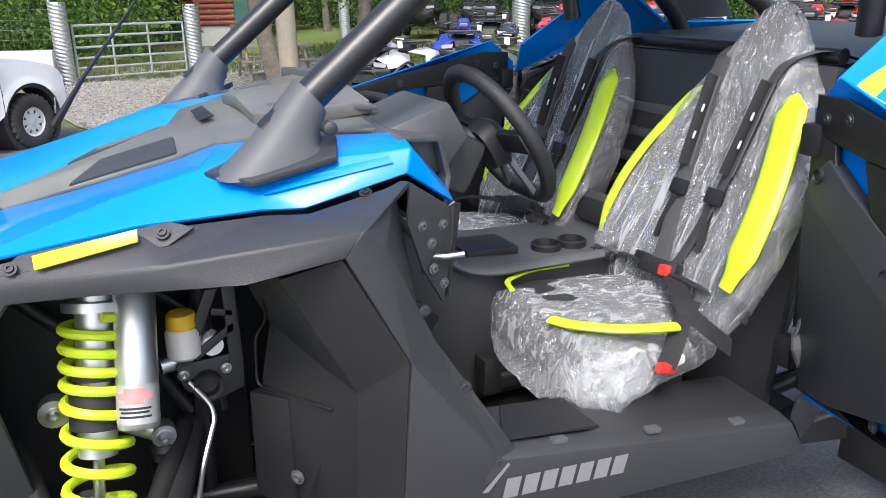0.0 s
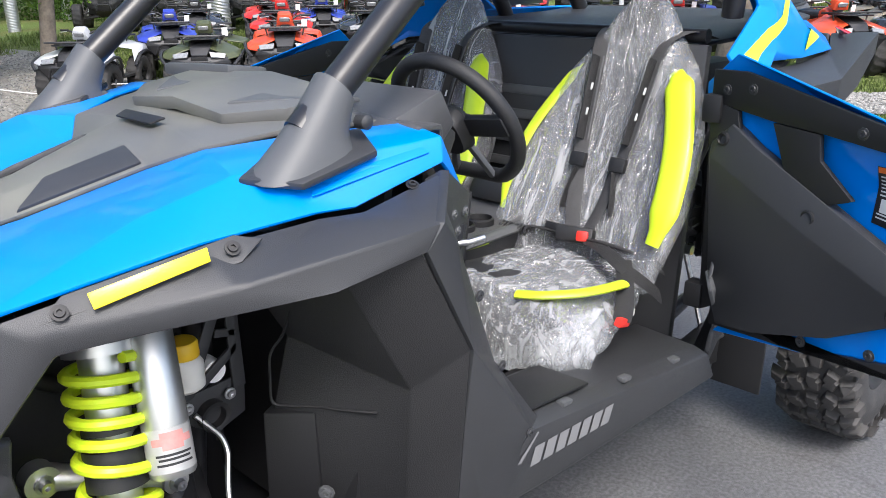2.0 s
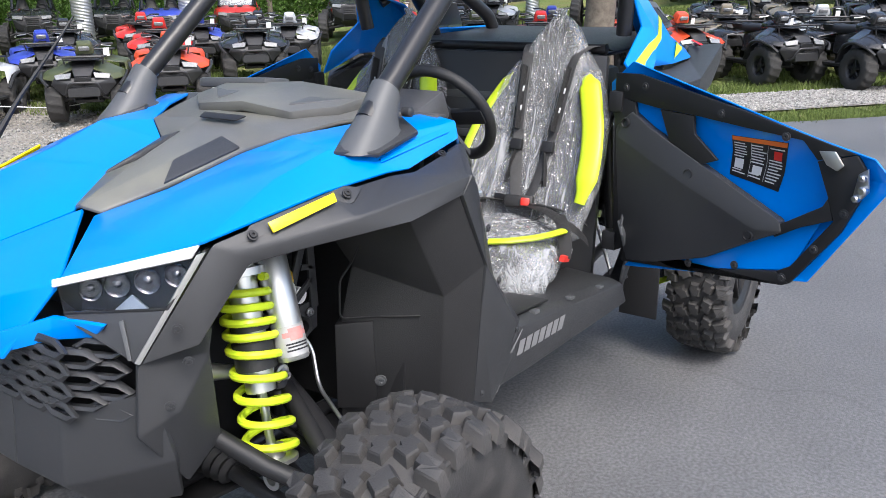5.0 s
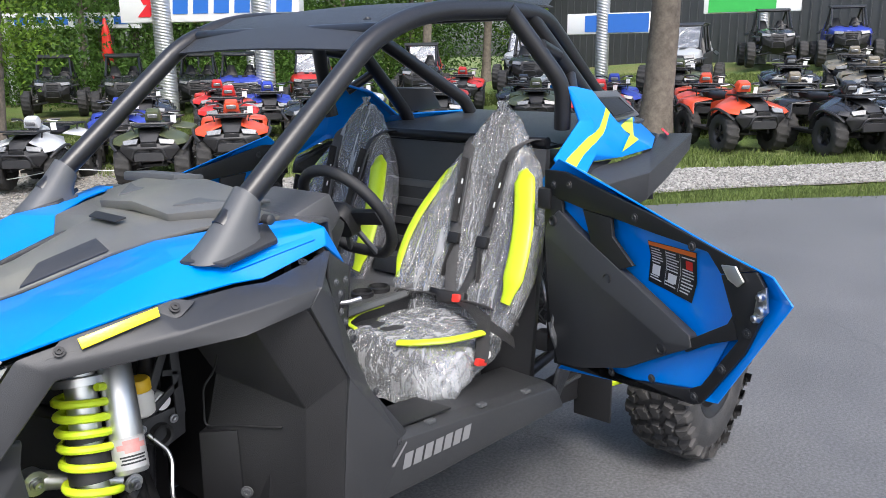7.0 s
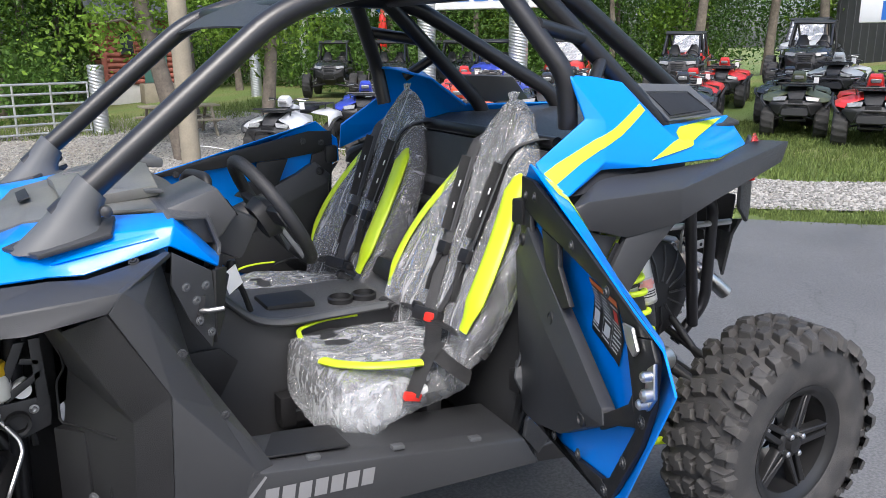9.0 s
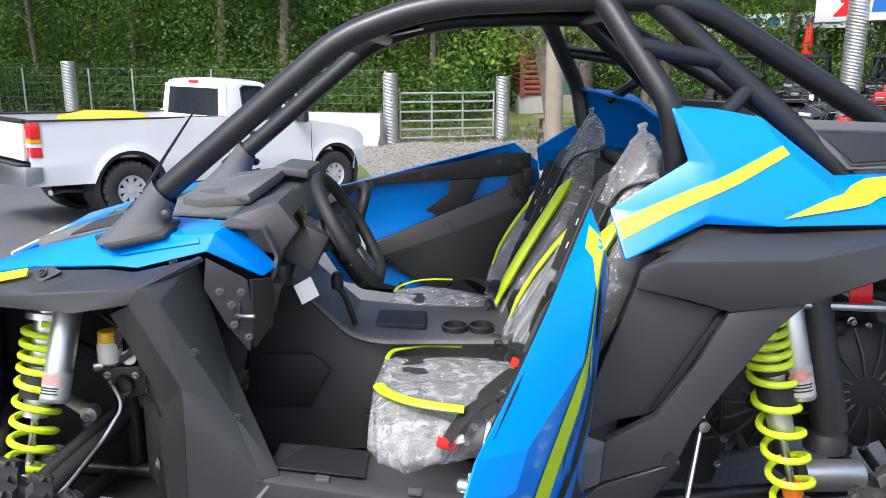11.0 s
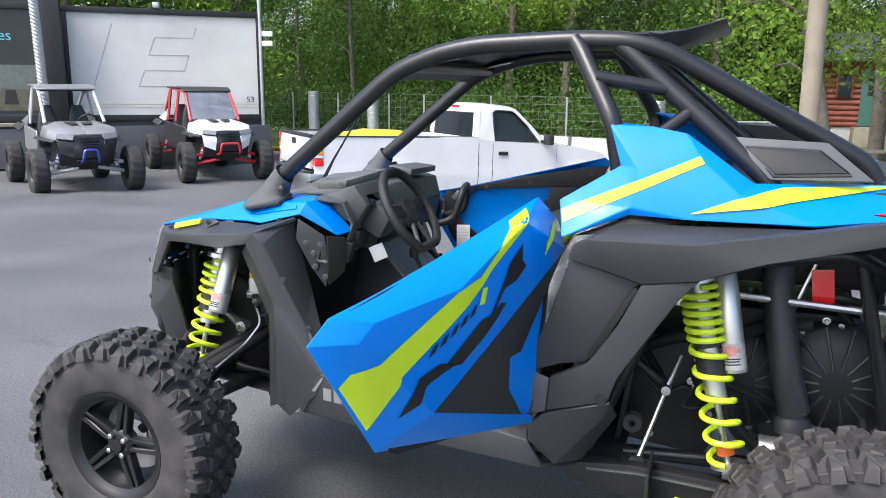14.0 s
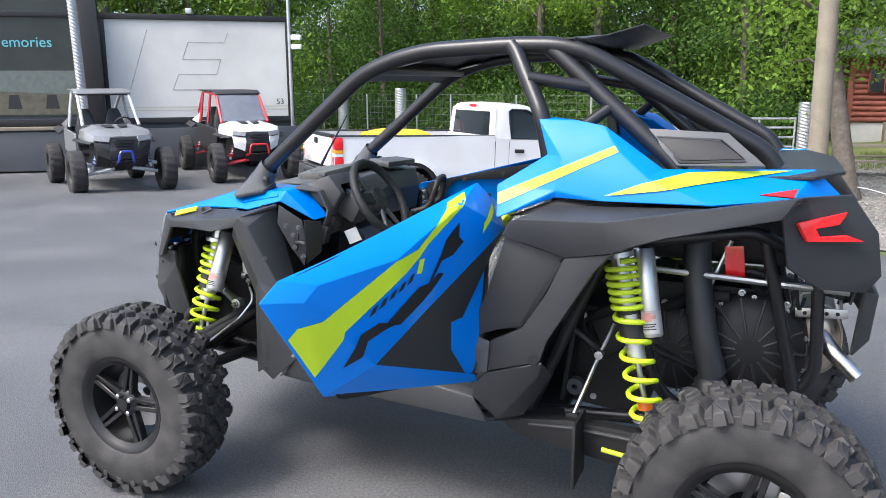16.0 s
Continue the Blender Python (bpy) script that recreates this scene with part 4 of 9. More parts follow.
pair("cover_mesh", sheet([(0.948, -0.481, 1.460), (0.868, -0.452, 1.532), (1.064, -0.434, 1.524), (1.140, -0.464, 1.470)], [(0, 1, 2, 3)], 0.006, 0.002), DARK, "dark mesh window")
pair("cover_frame", lambda s: tube([s(p) for p in ((0.944, -0.483, 1.455), (0.862, -0.453, 1.536), (1.066, -0.434, 1.529), (1.148, -0.466, 1.467))], 0.006, 6, closed=True), BLACK)
for k in range(4):
    pair("mesh_bar", lambda s, k=k: tube([s(p) for p in ((0.905 + 0.052 * k, -0.466 + 0.004 * k, 1.500 - 0.003 * k), (0.965 + 0.05 * k, -0.482 + 0.006 * k, 1.462 + 0.002 * k))], 0.0022, 5), GREY)
# tail
tl = [(1.27, -0.52, 1.30), (1.34, -0.50, 1.362), (1.475, -0.38, 1.362), (1.565, -0.33, 1.235), (1.588, -0.32, 1.09), (1.545, -0.33, 1.03), (1.40, -0.46, 1.06), (1.30, -0.50, 1.13)]
pair("tail_panel", sheet(tl, [(0, 1, 2, 3), (0, 3, 6, 7), (3, 4, 5, 6)], 0.014, 0.006), BLACK, "matt black tail panel")
pair("rear_bumper", sheet([(1.545, -0.325, 1.03), (1.60, -0.20, 1.0), (1.585, -0.20, 0.83), (1.53, -0.27, 0.79), (1.545, -0.29, 0.96), (1.60, MID, 1.0), (1.585, MID, 0.86)], [(0, 1, 2, 3, 4), (1, 5, 6, 2)], 0.014, 0.006), BLACK)
lo = [(1.318, -0.522, 1.283), (1.462, -0.430, 1.312), (1.524, -0.395, 1.214), (1.350, -0.512, 1.222), (1.372, -0.490, 1.262), (1.440, -0.447, 1.272), (1.462, -0.435, 1.240), (1.385, -0.486, 1.238)]
pair("tail_lamp", sheet(lo, [(0, 1, 5, 4), (2, 3, 7, 6), (3, 0, 4, 7)], 0.02, 0.004), LAMPRED, "bright red tail lamp")
pair("lamp_core", sheet([(1.372, -0.482, 1.262), (1.440, -0.439, 1.272), (1.462, -0.427, 1.240), (1.385, -0.478, 1.238)], [(0, 1, 2, 3)], 0.006, 0.001), DARK)
pair("tail_marker", sheet([(1.20, -0.607, 1.378), (1.31, -0.527, 1.392), (1.30, -0.552, 1.366)], [(0, 1, 2)], 0.01, 0.002), LAMPRED, "red side marker")

# doors: u runs from the hinge to the tip, n points outwards
def build_door(place, name, label, graphics):
    """place(u, z, n) gives a point in the world."""
    root = new(name)
    root.parent = buggy
    tagged(root, label)

    def sh(pname, pts, faces, thick, bevel, material, plabel=""):
        return part(pname, plate([place(*p) for p in pts], faces, thick, bevel), material, root, plabel)

    pts = [(-0.060, 1.300, 0.010), (0.039, 1.379, 0.0), (0.475, 1.270, 0.004), (0.713, 1.212, 0.002), (0.875, 1.180, 0.0), (0.938, 1.124, -0.004), (0.735, 0.795, 0.004), (0.045, 0.652, 0.012),
           (0.821, 1.112, 0.042), (0.771, 1.155, 0.046), (0.490, 1.188, 0.074), (0.172, 1.325, 0.050), (0.573, 0.867, 0.058), (-0.075, 1.205, 0.034), (0.075, 0.690, 0.026), (0.36, 1.0, 0.070)]
    faces = [(1, 2, 10, 11), (2, 3, 9, 10), (3, 4, 9), (4, 5, 8, 9), (11, 10, 15, 13), (10, 12, 15), (10, 9, 8, 12), (8, 5, 6, 12), (0, 1, 11, 13), (12, 6, 7, 14)]
    shell = sh("outer_skin", pts, faces, 0.005, 0.007, BLUE, "glossy bright blue door skin")
    sh("lower_panel", [(0.575, 0.868, 0.054), (0.36, 1.002, 0.064), (-0.072, 1.203, 0.030), (0.133, 0.927, 0.026), (0.197, 0.816, 0.024), (0.122, 0.708, 0.022), (0.072, 0.684, 0.022)], [(0, 1, 4), (1, 2, 3), (1, 3, 4), (0, 4, 5), (0, 5, 6)], 0.010, 0.003, BLACK, "matt black lower door panel")
    sh("inner_skin", [(-0.02, 1.325, 0.012), (0.70, 1.195, 0.014), (0.775, 1.05, 0.028), (0.675, 0.815, 0.010), (0.28, 0.715, 0.012), (0.05, 0.69, 0.010), (0.42, 1.13, 0.052), (0.60, 1.09, 0.050), (0.55, 0.99, 0.048), (0.30, 1.05, 0.050)],
       [(0, 1, 7, 6), (1, 2, 7), (2, 8, 7), (2, 3, 8), (3, 4, 9, 8), (4, 5, 9), (5, 0, 6, 9), (6, 7, 8, 9)], 0.003, 0.0, BLUE, "plain blue inner door skin")
    n0 = -0.006
    back = Vector(place(0, 0, -1)) - Vector(place(0, 0, 0))
    bars = {"top_bar": [(-0.03, 1.335), (0.074, 1.338), (0.476, 1.262), (0.826, 1.184), (0.72, 1.152), (0.672, 1.200), (0.479, 1.213), (0.30, 1.228), (0.168, 1.234), (0.06, 1.246), (-0.03, 1.26)],
            "front_bar": [(0.72, 1.150), (0.826, 1.182), (0.852, 1.15), (0.850, 1.06), (0.812, 0.965), (0.684, 0.777), (0.640, 0.805), (0.68, 0.83), (0.788, 0.992), (0.764, 1.054)],
            "middle_bar": [(0.764, 1.052), (0.787, 0.994), (0.694, 0.952), (0.62, 0.905), (0.60, 0.93), (0.652, 0.961), (0.751, 1.026)],
            "bottom_bar": [(0.04, 0.675), (0.04, 0.735), (0.275, 0.746), (0.277, 0.714), (0.638, 0.804), (0.682, 0.776), (0.66, 0.765)],
            "strut": [(0.168, 1.232), (0.298, 1.226), (0.308, 1.169), (0.40, 1.10), (0.30, 1.06), (0.221, 1.117)],
            "hinge_bar": [(-0.03, 1.262), (0.06, 1.244), (0.07, 1.202), (0.221, 1.115), (0.10, 1.05), (0.04, 0.80), (0.06, 0.735), (0.0, 0.70)]}
    for bname, o in bars.items():
        part(bname, prism([place(u, z, n0) for u, z in o], (0, 0, 0), -back * 0.014, 0.003), DARK, root)
    # arm rest box with a sloping upper rail
    a = [(-0.015, 1.155), (0.053, 1.212), (0.132, 1.167), (0.63, 0.959), (0.642, 0.925), (0.56, 0.880), (0.40, 0.785), (0.20, 0.715), (0.074, 0.690), (0.030, 0.80)]
    deep = [-0.006, -0.012, -0.010, -0.010, -0.010, -0.012, -0.020, -0.022, -0.018, -0.016]
    top = [(u, z, d) for (u, z), d in zip(a, deep)]
    rail = [(0.000, 1.125, -0.026), (0.30, 1.010, -0.030), (0.56, 0.918, -0.024)]
    base = [(u, z, 0.020) for u, z in a]
    vs = top + rail + base
    fs = [(0, 1, 10), (10, 1, 2, 11), (11, 2, 3, 12), (12, 3, 4), (12, 4, 5), (0, 10, 9), (9, 10, 11, 7, 8), (11, 6, 7), (11, 12, 5, 6)]
    k = len(a)
    fs += [(i, (i + 1) % k, k + 3 + (i + 1) % k, k + 3 + i) for i in range(k)]
    sh("arm_rest", vs, fs, 0.0, 0.005, BLACK, "moulded black door arm rest")
    for u, z in ((0.035, 1.173), (0.308, 1.042), (0.543, 0.894)):
        own = lathe([(0.0001, 0.002), (0.007, 0.002), (0.008, 0.0045), (0.012, 0.005), (0.014, 0.010), (0.018, 0.008), (0.018, 0.0)], 18, "z")
        part("trim_hole", between(own, place(u, z, -0.014), Vector(place(u, z, -0.014)) + back), DARK, root)
    for u, z in ((0.15, 0.712), (0.33, 0.745), (0.50, 0.785), (0.66, 0.790), (0.745, 0.90), (0.815, 1.02), (0.10, 1.30), (0.40, 1.245), (0.62, 1.205), (0.02, 1.29)):
        part("frame_bolt", bolt(place(u, z, n0), back, 0.009, 0.006), BLACK, root)
    part("door_handle", prism([place(u, z, n0 - 0.004) for u, z in ((0.726, 1.180), (0.772, 1.186), (0.801, 1.151), (0.784, 1.133), (0.752, 1.146))], (0, 0, 0), back * 0.008, 0.004), ALU, root, "silver pull handle")
    part("latch", prism([place(u, z, n0 - 0.002) for u, z in ((0.842, 1.136), (0.866, 1.154), (0.876, 1.092), (0.850, 1.058), (0.834, 1.064))], (0, 0, 0), back * 0.008, 0.002), STEEL, root, "zinc-plated door latch")
    for u, z, r in ((0.858, 1.128, 0.010), (0.864, 1.096, 0.012), (0.848, 1.072, 0.010)):
        part("latch_pin", between(lathe([(r, 0), (r, 0.014), (r * 0.6, 0.018), (0.0001, 0.018)], 10, "z"), place(u, z, n0 - 0.01), Vector(place(u, z, n0 - 0.01)) + back), STEEL, root)
    for z in (1.24, 0.74):
        part("hinge", box((0.05, 0.05, 0.07), place(-0.02, z, 0.0), (0, 0, 0), 0.008), DARK, root)
    if graphics:
        w = lambda u, z, n: Vector(place(u, z, n))
        decal("door_stripe", [(0.854, 1.003), (0.831, 1.035), (0.761, 1.045), (0.497, 1.182), (0.399, 1.204), (0.213, 1.328), (0.117, 1.356), (0.171, 1.313), (0.348, 1.214), (0.391, 1.179), (0.686, 0.997), (0.692, 0.972), (0.769, 0.868)], shell, -1, LIME, "lime arrow decal", w).parent = root
        decal("door_flash", [(0.062, 1.205), (0.050, 1.243), (-0.018, 1.302), (-0.017, 1.271)], shell, -1, LIME, "", w).parent = root
        # the model's mark as plain slanted bars
        for i in range(5):
            u, z = 0.588 - 0.037 * i, 1.030 + 0.0185 * i
            decal("door_mark", [(u + 0.012, z - 0.006), (u - 0.006, z + 0.022), (u - 0.024, z + 0.031), (u - 0.012, z + 0.006)], shell, -1, MARK, "plain dark bar mark", w, 0.003).parent = root
        decal("door_mark", [(0.408, 1.127), (0.391, 1.171), (0.367, 1.172), (0.383, 1.127)], shell, -1, LIME, "plain lime bar mark", w, 0.003).parent = root
        for o in ([(0.684, 0.880), (0.629, 0.977), (0.559, 1.001), (0.490, 0.984), (0.545, 0.972), (0.604, 0.951), (0.622, 0.905)], [(0.545, 0.985), (0.400, 1.083), (0.347, 1.088), (0.300, 1.112), (0.275, 1.106), (0.330, 1.066), (0.475, 0.978)], [(0.352, 1.086), (0.285, 1.172), (0.259, 1.216), (0.188, 1.264), (0.191, 1.215), (0.168, 1.196), (0.224, 1.160), (0.283, 1.150), (0.333, 1.095)]):
            decal("door_mark", o, shell, -1, MARK, "plain black slanted mark", w, 0.003).parent = root
        # warning sticker on the inner side
        st = lambda u, z, n: Vector(place(u, z, -n))
        inner = [o for o in root.children if o.name.startswith("inner_skin")][0]
        sp = lambda a, b: (0.419 + 0.197 * a - 0.003 * b * (1 - a) - 0.028 * a * b, 1.178 + 0.005 * a - b * (0.125 + 0.029 * a))
        quad = lambda a0, b0, a1, b1: [sp(a0, b0), sp(a1, b0), sp(a1, b1), sp(a0, b1)]
        decal("warning_sticker", quad(0, 0, 1, 1), inner, -1, MARK, "black and orange warning sticker", st).parent = root
        decal("sticker_band", quad(0.01, 0.01, 0.99, 0.11), inner, -1, ORANGE, "", st, 0.0035).parent = root
        rng = random.Random(3)
        for c in range(3):
            for r in range(12):
                if (c == 0 and 6 <= r <= 9) or (c == 1 and 7 <= r <= 9) or (c == 2 and 1 <= r <= 3):
                    continue
                a0, b0 = 0.04 + 0.33 * c, 0.16 + 0.064 * r
                decal("sticker_line", quad(a0, b0, a0 + rng.uniform(0.18, 0.27), b0 + 0.026), inner, -1, PALE, "", st, 0.0035, 1).parent = root
        for a0, b0, a1, b1, m_ in ((0.07, 0.55, 0.24, 0.78, PALE), (0.42, 0.62, 0.60, 0.80, PALE), (0.78, 0.22, 0.92, 0.40, RED), (0.36, 0.14, 0.366, 0.92, PALE), (0.66, 0.14, 0.666, 0.92, PALE)):
            decal("sticker_sign", quad(a0, b0, a1, b1), inner, -1, m_, "", st, 0.0035, 1).parent = root
        turn = Matrix.Translation(Vector(place(*sp(0.36, 0.095), 0.0))) @ Matrix(((UDIR.x, 0, -NDIR.x), (UDIR.y, 0, -NDIR.y), (0, 1, 0))).to_4x4()
        words("WARNING", 0.0125, Matrix.Translation(NDIR * 0.0425) @ turn @ pose(0, 0, 0, 0, 0, 0), MARK, "sticker_word", root, 0.0004)
    return root


MARK = mat("black decal", (0.012, 0.012, 0.014), 0.4, vary=0.05)
PALE = mat("pale print", (0.6, 0.6, 0.6), 0.5, vary=0.05)
UDIR, NDIR = Vector((-0.3561, -0.9344, 0)), Vector((0.9344, -0.3561, 0))
build_door(lambda u, z, n: Vector((0.30, -0.60, 0)) + u * UDIR + n * NDIR + Vector((0, 0, z)), "driver_door", "bright blue door swung open, black inside", True)
build_door(lambda u, z, n: Vector((0.30 - u, 2 * MID + 0.655 + n - 0.02 * u, z)), "passenger_door", "bright blue door, shut", False)

# cabin
def loft(sections, sides=24, bm=None, wrinkle=0.0, seed=0, power=3.0, caps=True, freq=(30, 8)):
    """A rounded body through sections of (centre, half width along y, half depth, lean in degrees)."""
    own, rings = bmesh.new(), []
    for c, hw, hd, lean in sections:
        ring, ax = [], Vector((math.cos(radians(lean)), 0, -math.sin(radians(lean))))
        for k in range(sides):
            a = k * math.tau / sides
            cy, sx = math.cos(a), math.sin(a)
            y = math.copysign(abs(cy) ** (2 / power), cy) * hw
            x = math.copysign(abs(sx) ** (2 / power), sx) * hd
            p = Vector(c) + ax * x + Vector((0, y, 0))
            if wrinkle:
                d = (p - Vector(c)).normalized()
                q = noise.noise(Vector((p.x * freq[1] + seed, p.y * freq[0], p.z * freq[1] * 0.7))) + 0.5 * noise.noise(Vector((p.x * 35, p.y * 60 + seed, p.z * 22)))
                p += d * (q * wrinkle)
            ring.append(own.verts.new(p))
        rings.append(ring)
    for a, b in zip(rings, rings[1:]):
        for k in range(sides):
            own.faces.new((a[k], a[(k + 1) % sides], b[(k + 1) % sides], b[k]))
    if caps:
        own.faces.new(rings[0])
        own.faces.new(rings[-1])
    bmesh.ops.recalc_face_normals(own, faces=own.faces)
    return joined(bm, own)


def smooth_sections(sections, steps):
    out = []
    for (c0, w0, d0, l0), (c1, w1, d1, l1) in zip(sections, sections[1:]):
        for i in range(steps):
            t = i / steps
            out.append((Vector(c0).lerp(Vector(c1), t), w0 + (w1 - w0) * t, d0 + (d1 - d0) * t, l0 + (l1 - l0) * t))
    return out + [(Vector(sections[-1][0]), *sections[-1][1:])]


def bucket(sections, steps, front, back, wrinkle=0.0, seed=0, grow=0.0):
    """A hollowed seat back: sections of (height, front at the middle, how far the wings stand proud, half width, thickness)."""
    own, rings = bmesh.new(), []
    rows = [tuple(p + (q - p) * (i / steps) for p, q in zip(a, b)) for a, b in zip(sections, sections[1:]) for i in range(steps)] + [sections[-1]]
    for z, xf, proud, hw, thick in rows:
        outline = [(xf - proud * abs(u) ** 2.6 + 0.35 * thick * abs(u) ** 12, u * hw) for u in np.linspace(-1, 1, front)]
        outline += [(xf + thick * (1 - 0.5 * abs(u) ** 4), u * hw * 1.0) for u in np.linspace(1, -1, back + 2)[1:-1]]
        ring = []
        for i, (x, y) in enumerate(outline):
            if wrinkle:
                q = noise.noise(Vector((seed, y * 34 + 1.5 * math.sin(z * 9 + seed), z * 5))) + 0.6 * noise.noise(Vector((x * 20, y * 75 + seed, z * 16))) + 0.35 * noise.noise(Vector((x * 60, y * 120, z * 60 + seed)))
                x += (-1 if i < front else 1) * q * wrinkle
                y += 0.4 * q * wrinkle
            ring.append(own.verts.new((x, y, z + 0.35 * (x - xf))))
        rings.append(ring)
    n = front + back
    for a, b in zip(rings, rings[1:]):
        for k in range(n):
            own.faces.new((a[k], a[(k + 1) % n], b[(k + 1) % n], b[k]))
    if not wrinkle:
        own.faces.new(rings[0])
        own.faces.new(rings[-1])
    bmesh.ops.recalc_face_normals(own, faces=own.faces)
    return own


def seat(y, name, label, seed):
    root = new(name)
    root.parent = buggy
    tagged(root, label)
    m = -1 if y < MID else 1  # towards the door
    at = lambda x, v, z: (x, y + m * v, z)
    shape = [(0.79, 0.19, 0.07, 0.235, 0.10), (0.90, 0.235, 0.105, 0.262, 0.12), (1.00, 0.285, 0.100, 0.258, 0.12), (1.11, 0.335, 0.072, 0.243, 0.12), (1.22, 0.383, 0.045, 0.208, 0.11), (1.29, 0.405, 0.030, 0.172, 0.10), (1.36, 0.43, 0.012, 0.115, 0.09), (1.44, 0.46, 0.0, 0.075, 0.07), (1.49, 0.48, 0.0, 0.05, 0.03)]
    part("backrest", facing(bucket(shape, 4, 22, 8), pose(0, y, 0)), CLOTH, root, "black fabric backrest")
    cush = [((-0.215, y, 0.745), 0.17, 0.045, 92), ((-0.19, y, 0.77), 0.20, 0.062, 92), ((-0.09, y, 0.768), 0.215, 0.068, 88), ((0.05, y, 0.752), 0.215, 0.068, 84), ((0.19, y, 0.745), 0.20, 0.06, 84)]
    part("cushion", loft(smooth_sections(cush, 3), 32), CLOTH, root, "black fabric seat cushion")
    part("cushion_piping", tube(rounded([at(-0.215, 0.10, 0.836), at(-0.198, 0.155, 0.842), at(-0.13, 0.222, 0.845), at(-0.06, 0.247, 0.843), at(0.01, 0.256, 0.838)], 0.06, 5), 0.019 if m < 0 else 0.007, 10, flat=0.5), LIME, root, "lime vinyl edge band")
    part("cushion_piping", tube(rounded([at(-0.205, -0.10, 0.838), at(-0.193, -0.155, 0.842), at(-0.10, -0.190, 0.846), at(0.02, -0.19, 0.842)], 0.06, 5), 0.008, 8, flat=0.6), LIME, root, "lime vinyl edge band")
    for sg in (-1, 1):
        band = [at(0.148, sg * 0.250, 0.900), at(0.170, sg * 0.260, 0.96), at(0.218, sg * 0.256, 1.05), at(0.275, sg * 0.236, 1.14), at(0.335, sg * 0.200, 1.225), at(0.378, sg * 0.170, 1.285), at(0.40, sg * 0.148, 1.305)]
        wide = sg * m < 0  # the bolster on the driver's side of each seat is the broad one
        if not wide:
            band = [(x + 0.022, v + sg * m * 0.006, z) for x, v, z in band]
        pts, rb = rounded(band, 0.06, 5), 0.016 if wide else 0.007
        part("side_bolster", tube(pts, rb, 16, flat=2.5, radii=[rb * min(1.0, 0.5 + 3.0 * min(i, len(pts) - 1 - i) / len(pts)) for i in range(len(pts))]), LIME, root, "lime vinyl side bolster")
        s0 = [at(0.60, sg * 0.15, 1.385), at(0.50, sg * 0.128, 1.412), at(0.418, sg * 0.100, 1.385), at(0.388, sg * 0.090, 1.335), at(0.298, sg * 0.072, 1.11), at(0.222, sg * 0.042, 0.93), at(0.190, sg * 0.02, 0.865)]
        part("shoulder_belt", tube(rounded(s0, 0.05, 4), 0.021, 8, flat=0.12), STRAP, root, "black webbing shoulder belt")
        pad = [at(0.384, sg * 0.090, 1.335), at(0.340, sg * 0.082, 1.225), at(0.296, sg * 0.073, 1.112)]
        part("belt_pad", tube(rounded(pad, 0.05, 4), 0.030, 8, flat=0.22), WEB, root, "black shoulder pad with grey edges")
        for edge in (-0.023, 0.023):
            part("pad_edge", tube([Vector(p) + Vector((-0.006, edge, 0.003)) for p in rounded(pad, 0.05, 4)], 0.0022, 6), GREY, root)
        for k in range(5):
            c = Vector(pad[0]).lerp(Vector(pad[2]), 0.22 + 0.15 * k) + Vector((-0.0125, 0, 0.005))
            part("pad_mark", box((0.003, 0.012 + 0.004 * (k % 2), 0.020), c + Vector((0, 0.003 * (-1) ** k, 0)), (0, 22, 0), 0.001, segments=1), PALE if k % 2 else GREY, root, "plain grey bar mark")
        part("belt_slider", box((0.022, 0.048, 0.042), at(0.272, sg * 0.064, 1.06), (0, 22, 0), 0.006), DARK, root)
        part("belt_tail", tube([at(0.262, sg * 0.06, 1.04), at(0.235, sg * 0.075, 0.965), at(0.226, sg * 0.08, 0.925)], 0.016, 8, flat=0.22), WEB, root)
        lap = [at(0.235, sg * 0.245, 0.80), at(0.19, sg * 0.19, 0.855), at(0.172, sg * 0.09, 0.868), at(0.185, 0, 0.860)]
        part("lap_belt", tube(rounded(lap, 0.06, 4), 0.022, 8, flat=0.18), WEB, root, "black webbing lap belt")
    part("belt_buckle", box((0.045, 0.11, 0.045), at(0.178, 0.0, 0.868), (0, 25, 15), 0.012), DARK, root)
    part("buckle_button", box((0.03, 0.034, 0.03), at(0.168, 0.030, 0.872), (0, 20, 20), 0.008), RED, root, "red release button")
    part("buckle_tongue", box((0.03, 0.05, 0.03), at(0.185, -0.08, 0.872), (0, 20, -10), 0.008), DARK, root)
    part("belt_loop", tube(rounded([at(0.16, 0.06, 0.865), at(0.11, 0.15, 0.868), at(0.06, 0.22, 0.858), at(0.09, 0.275, 0.82), at(0.15, 0.285, 0.77)], 0.05, 4), 0.024, 8, flat=0.12), WEB, root)
    part("belt_loop", tube(rounded([at(0.10, 0.20, 0.862), at(0.02, 0.255, 0.835), at(-0.02, 0.282, 0.79), at(-0.036, 0.285, 0.762)], 0.05, 4), 0.022, 8, flat=0.12), WEB, root)
    part("belt_end", box((0.05, 0.018, 0.022), at(-0.036, 0.287, 0.760), (10, 15, 0), 0.004), RED, root, "red belt latch on its webbing")
    part("belt_tip", box((0.03, 0.014, 0.02), at(-0.005, 0.287, 0.772), (10, -15, 0), 0.003), WHITE, root)
    part("coil_cord", tube([at(0.13 + 0.012 * math.cos(i), -0.13 - 0.002 * i, 0.862 + 0.012 * math.sin(i)) for i in np.linspace(0, 50, 160)], 0.0035, 5), DARK, root)
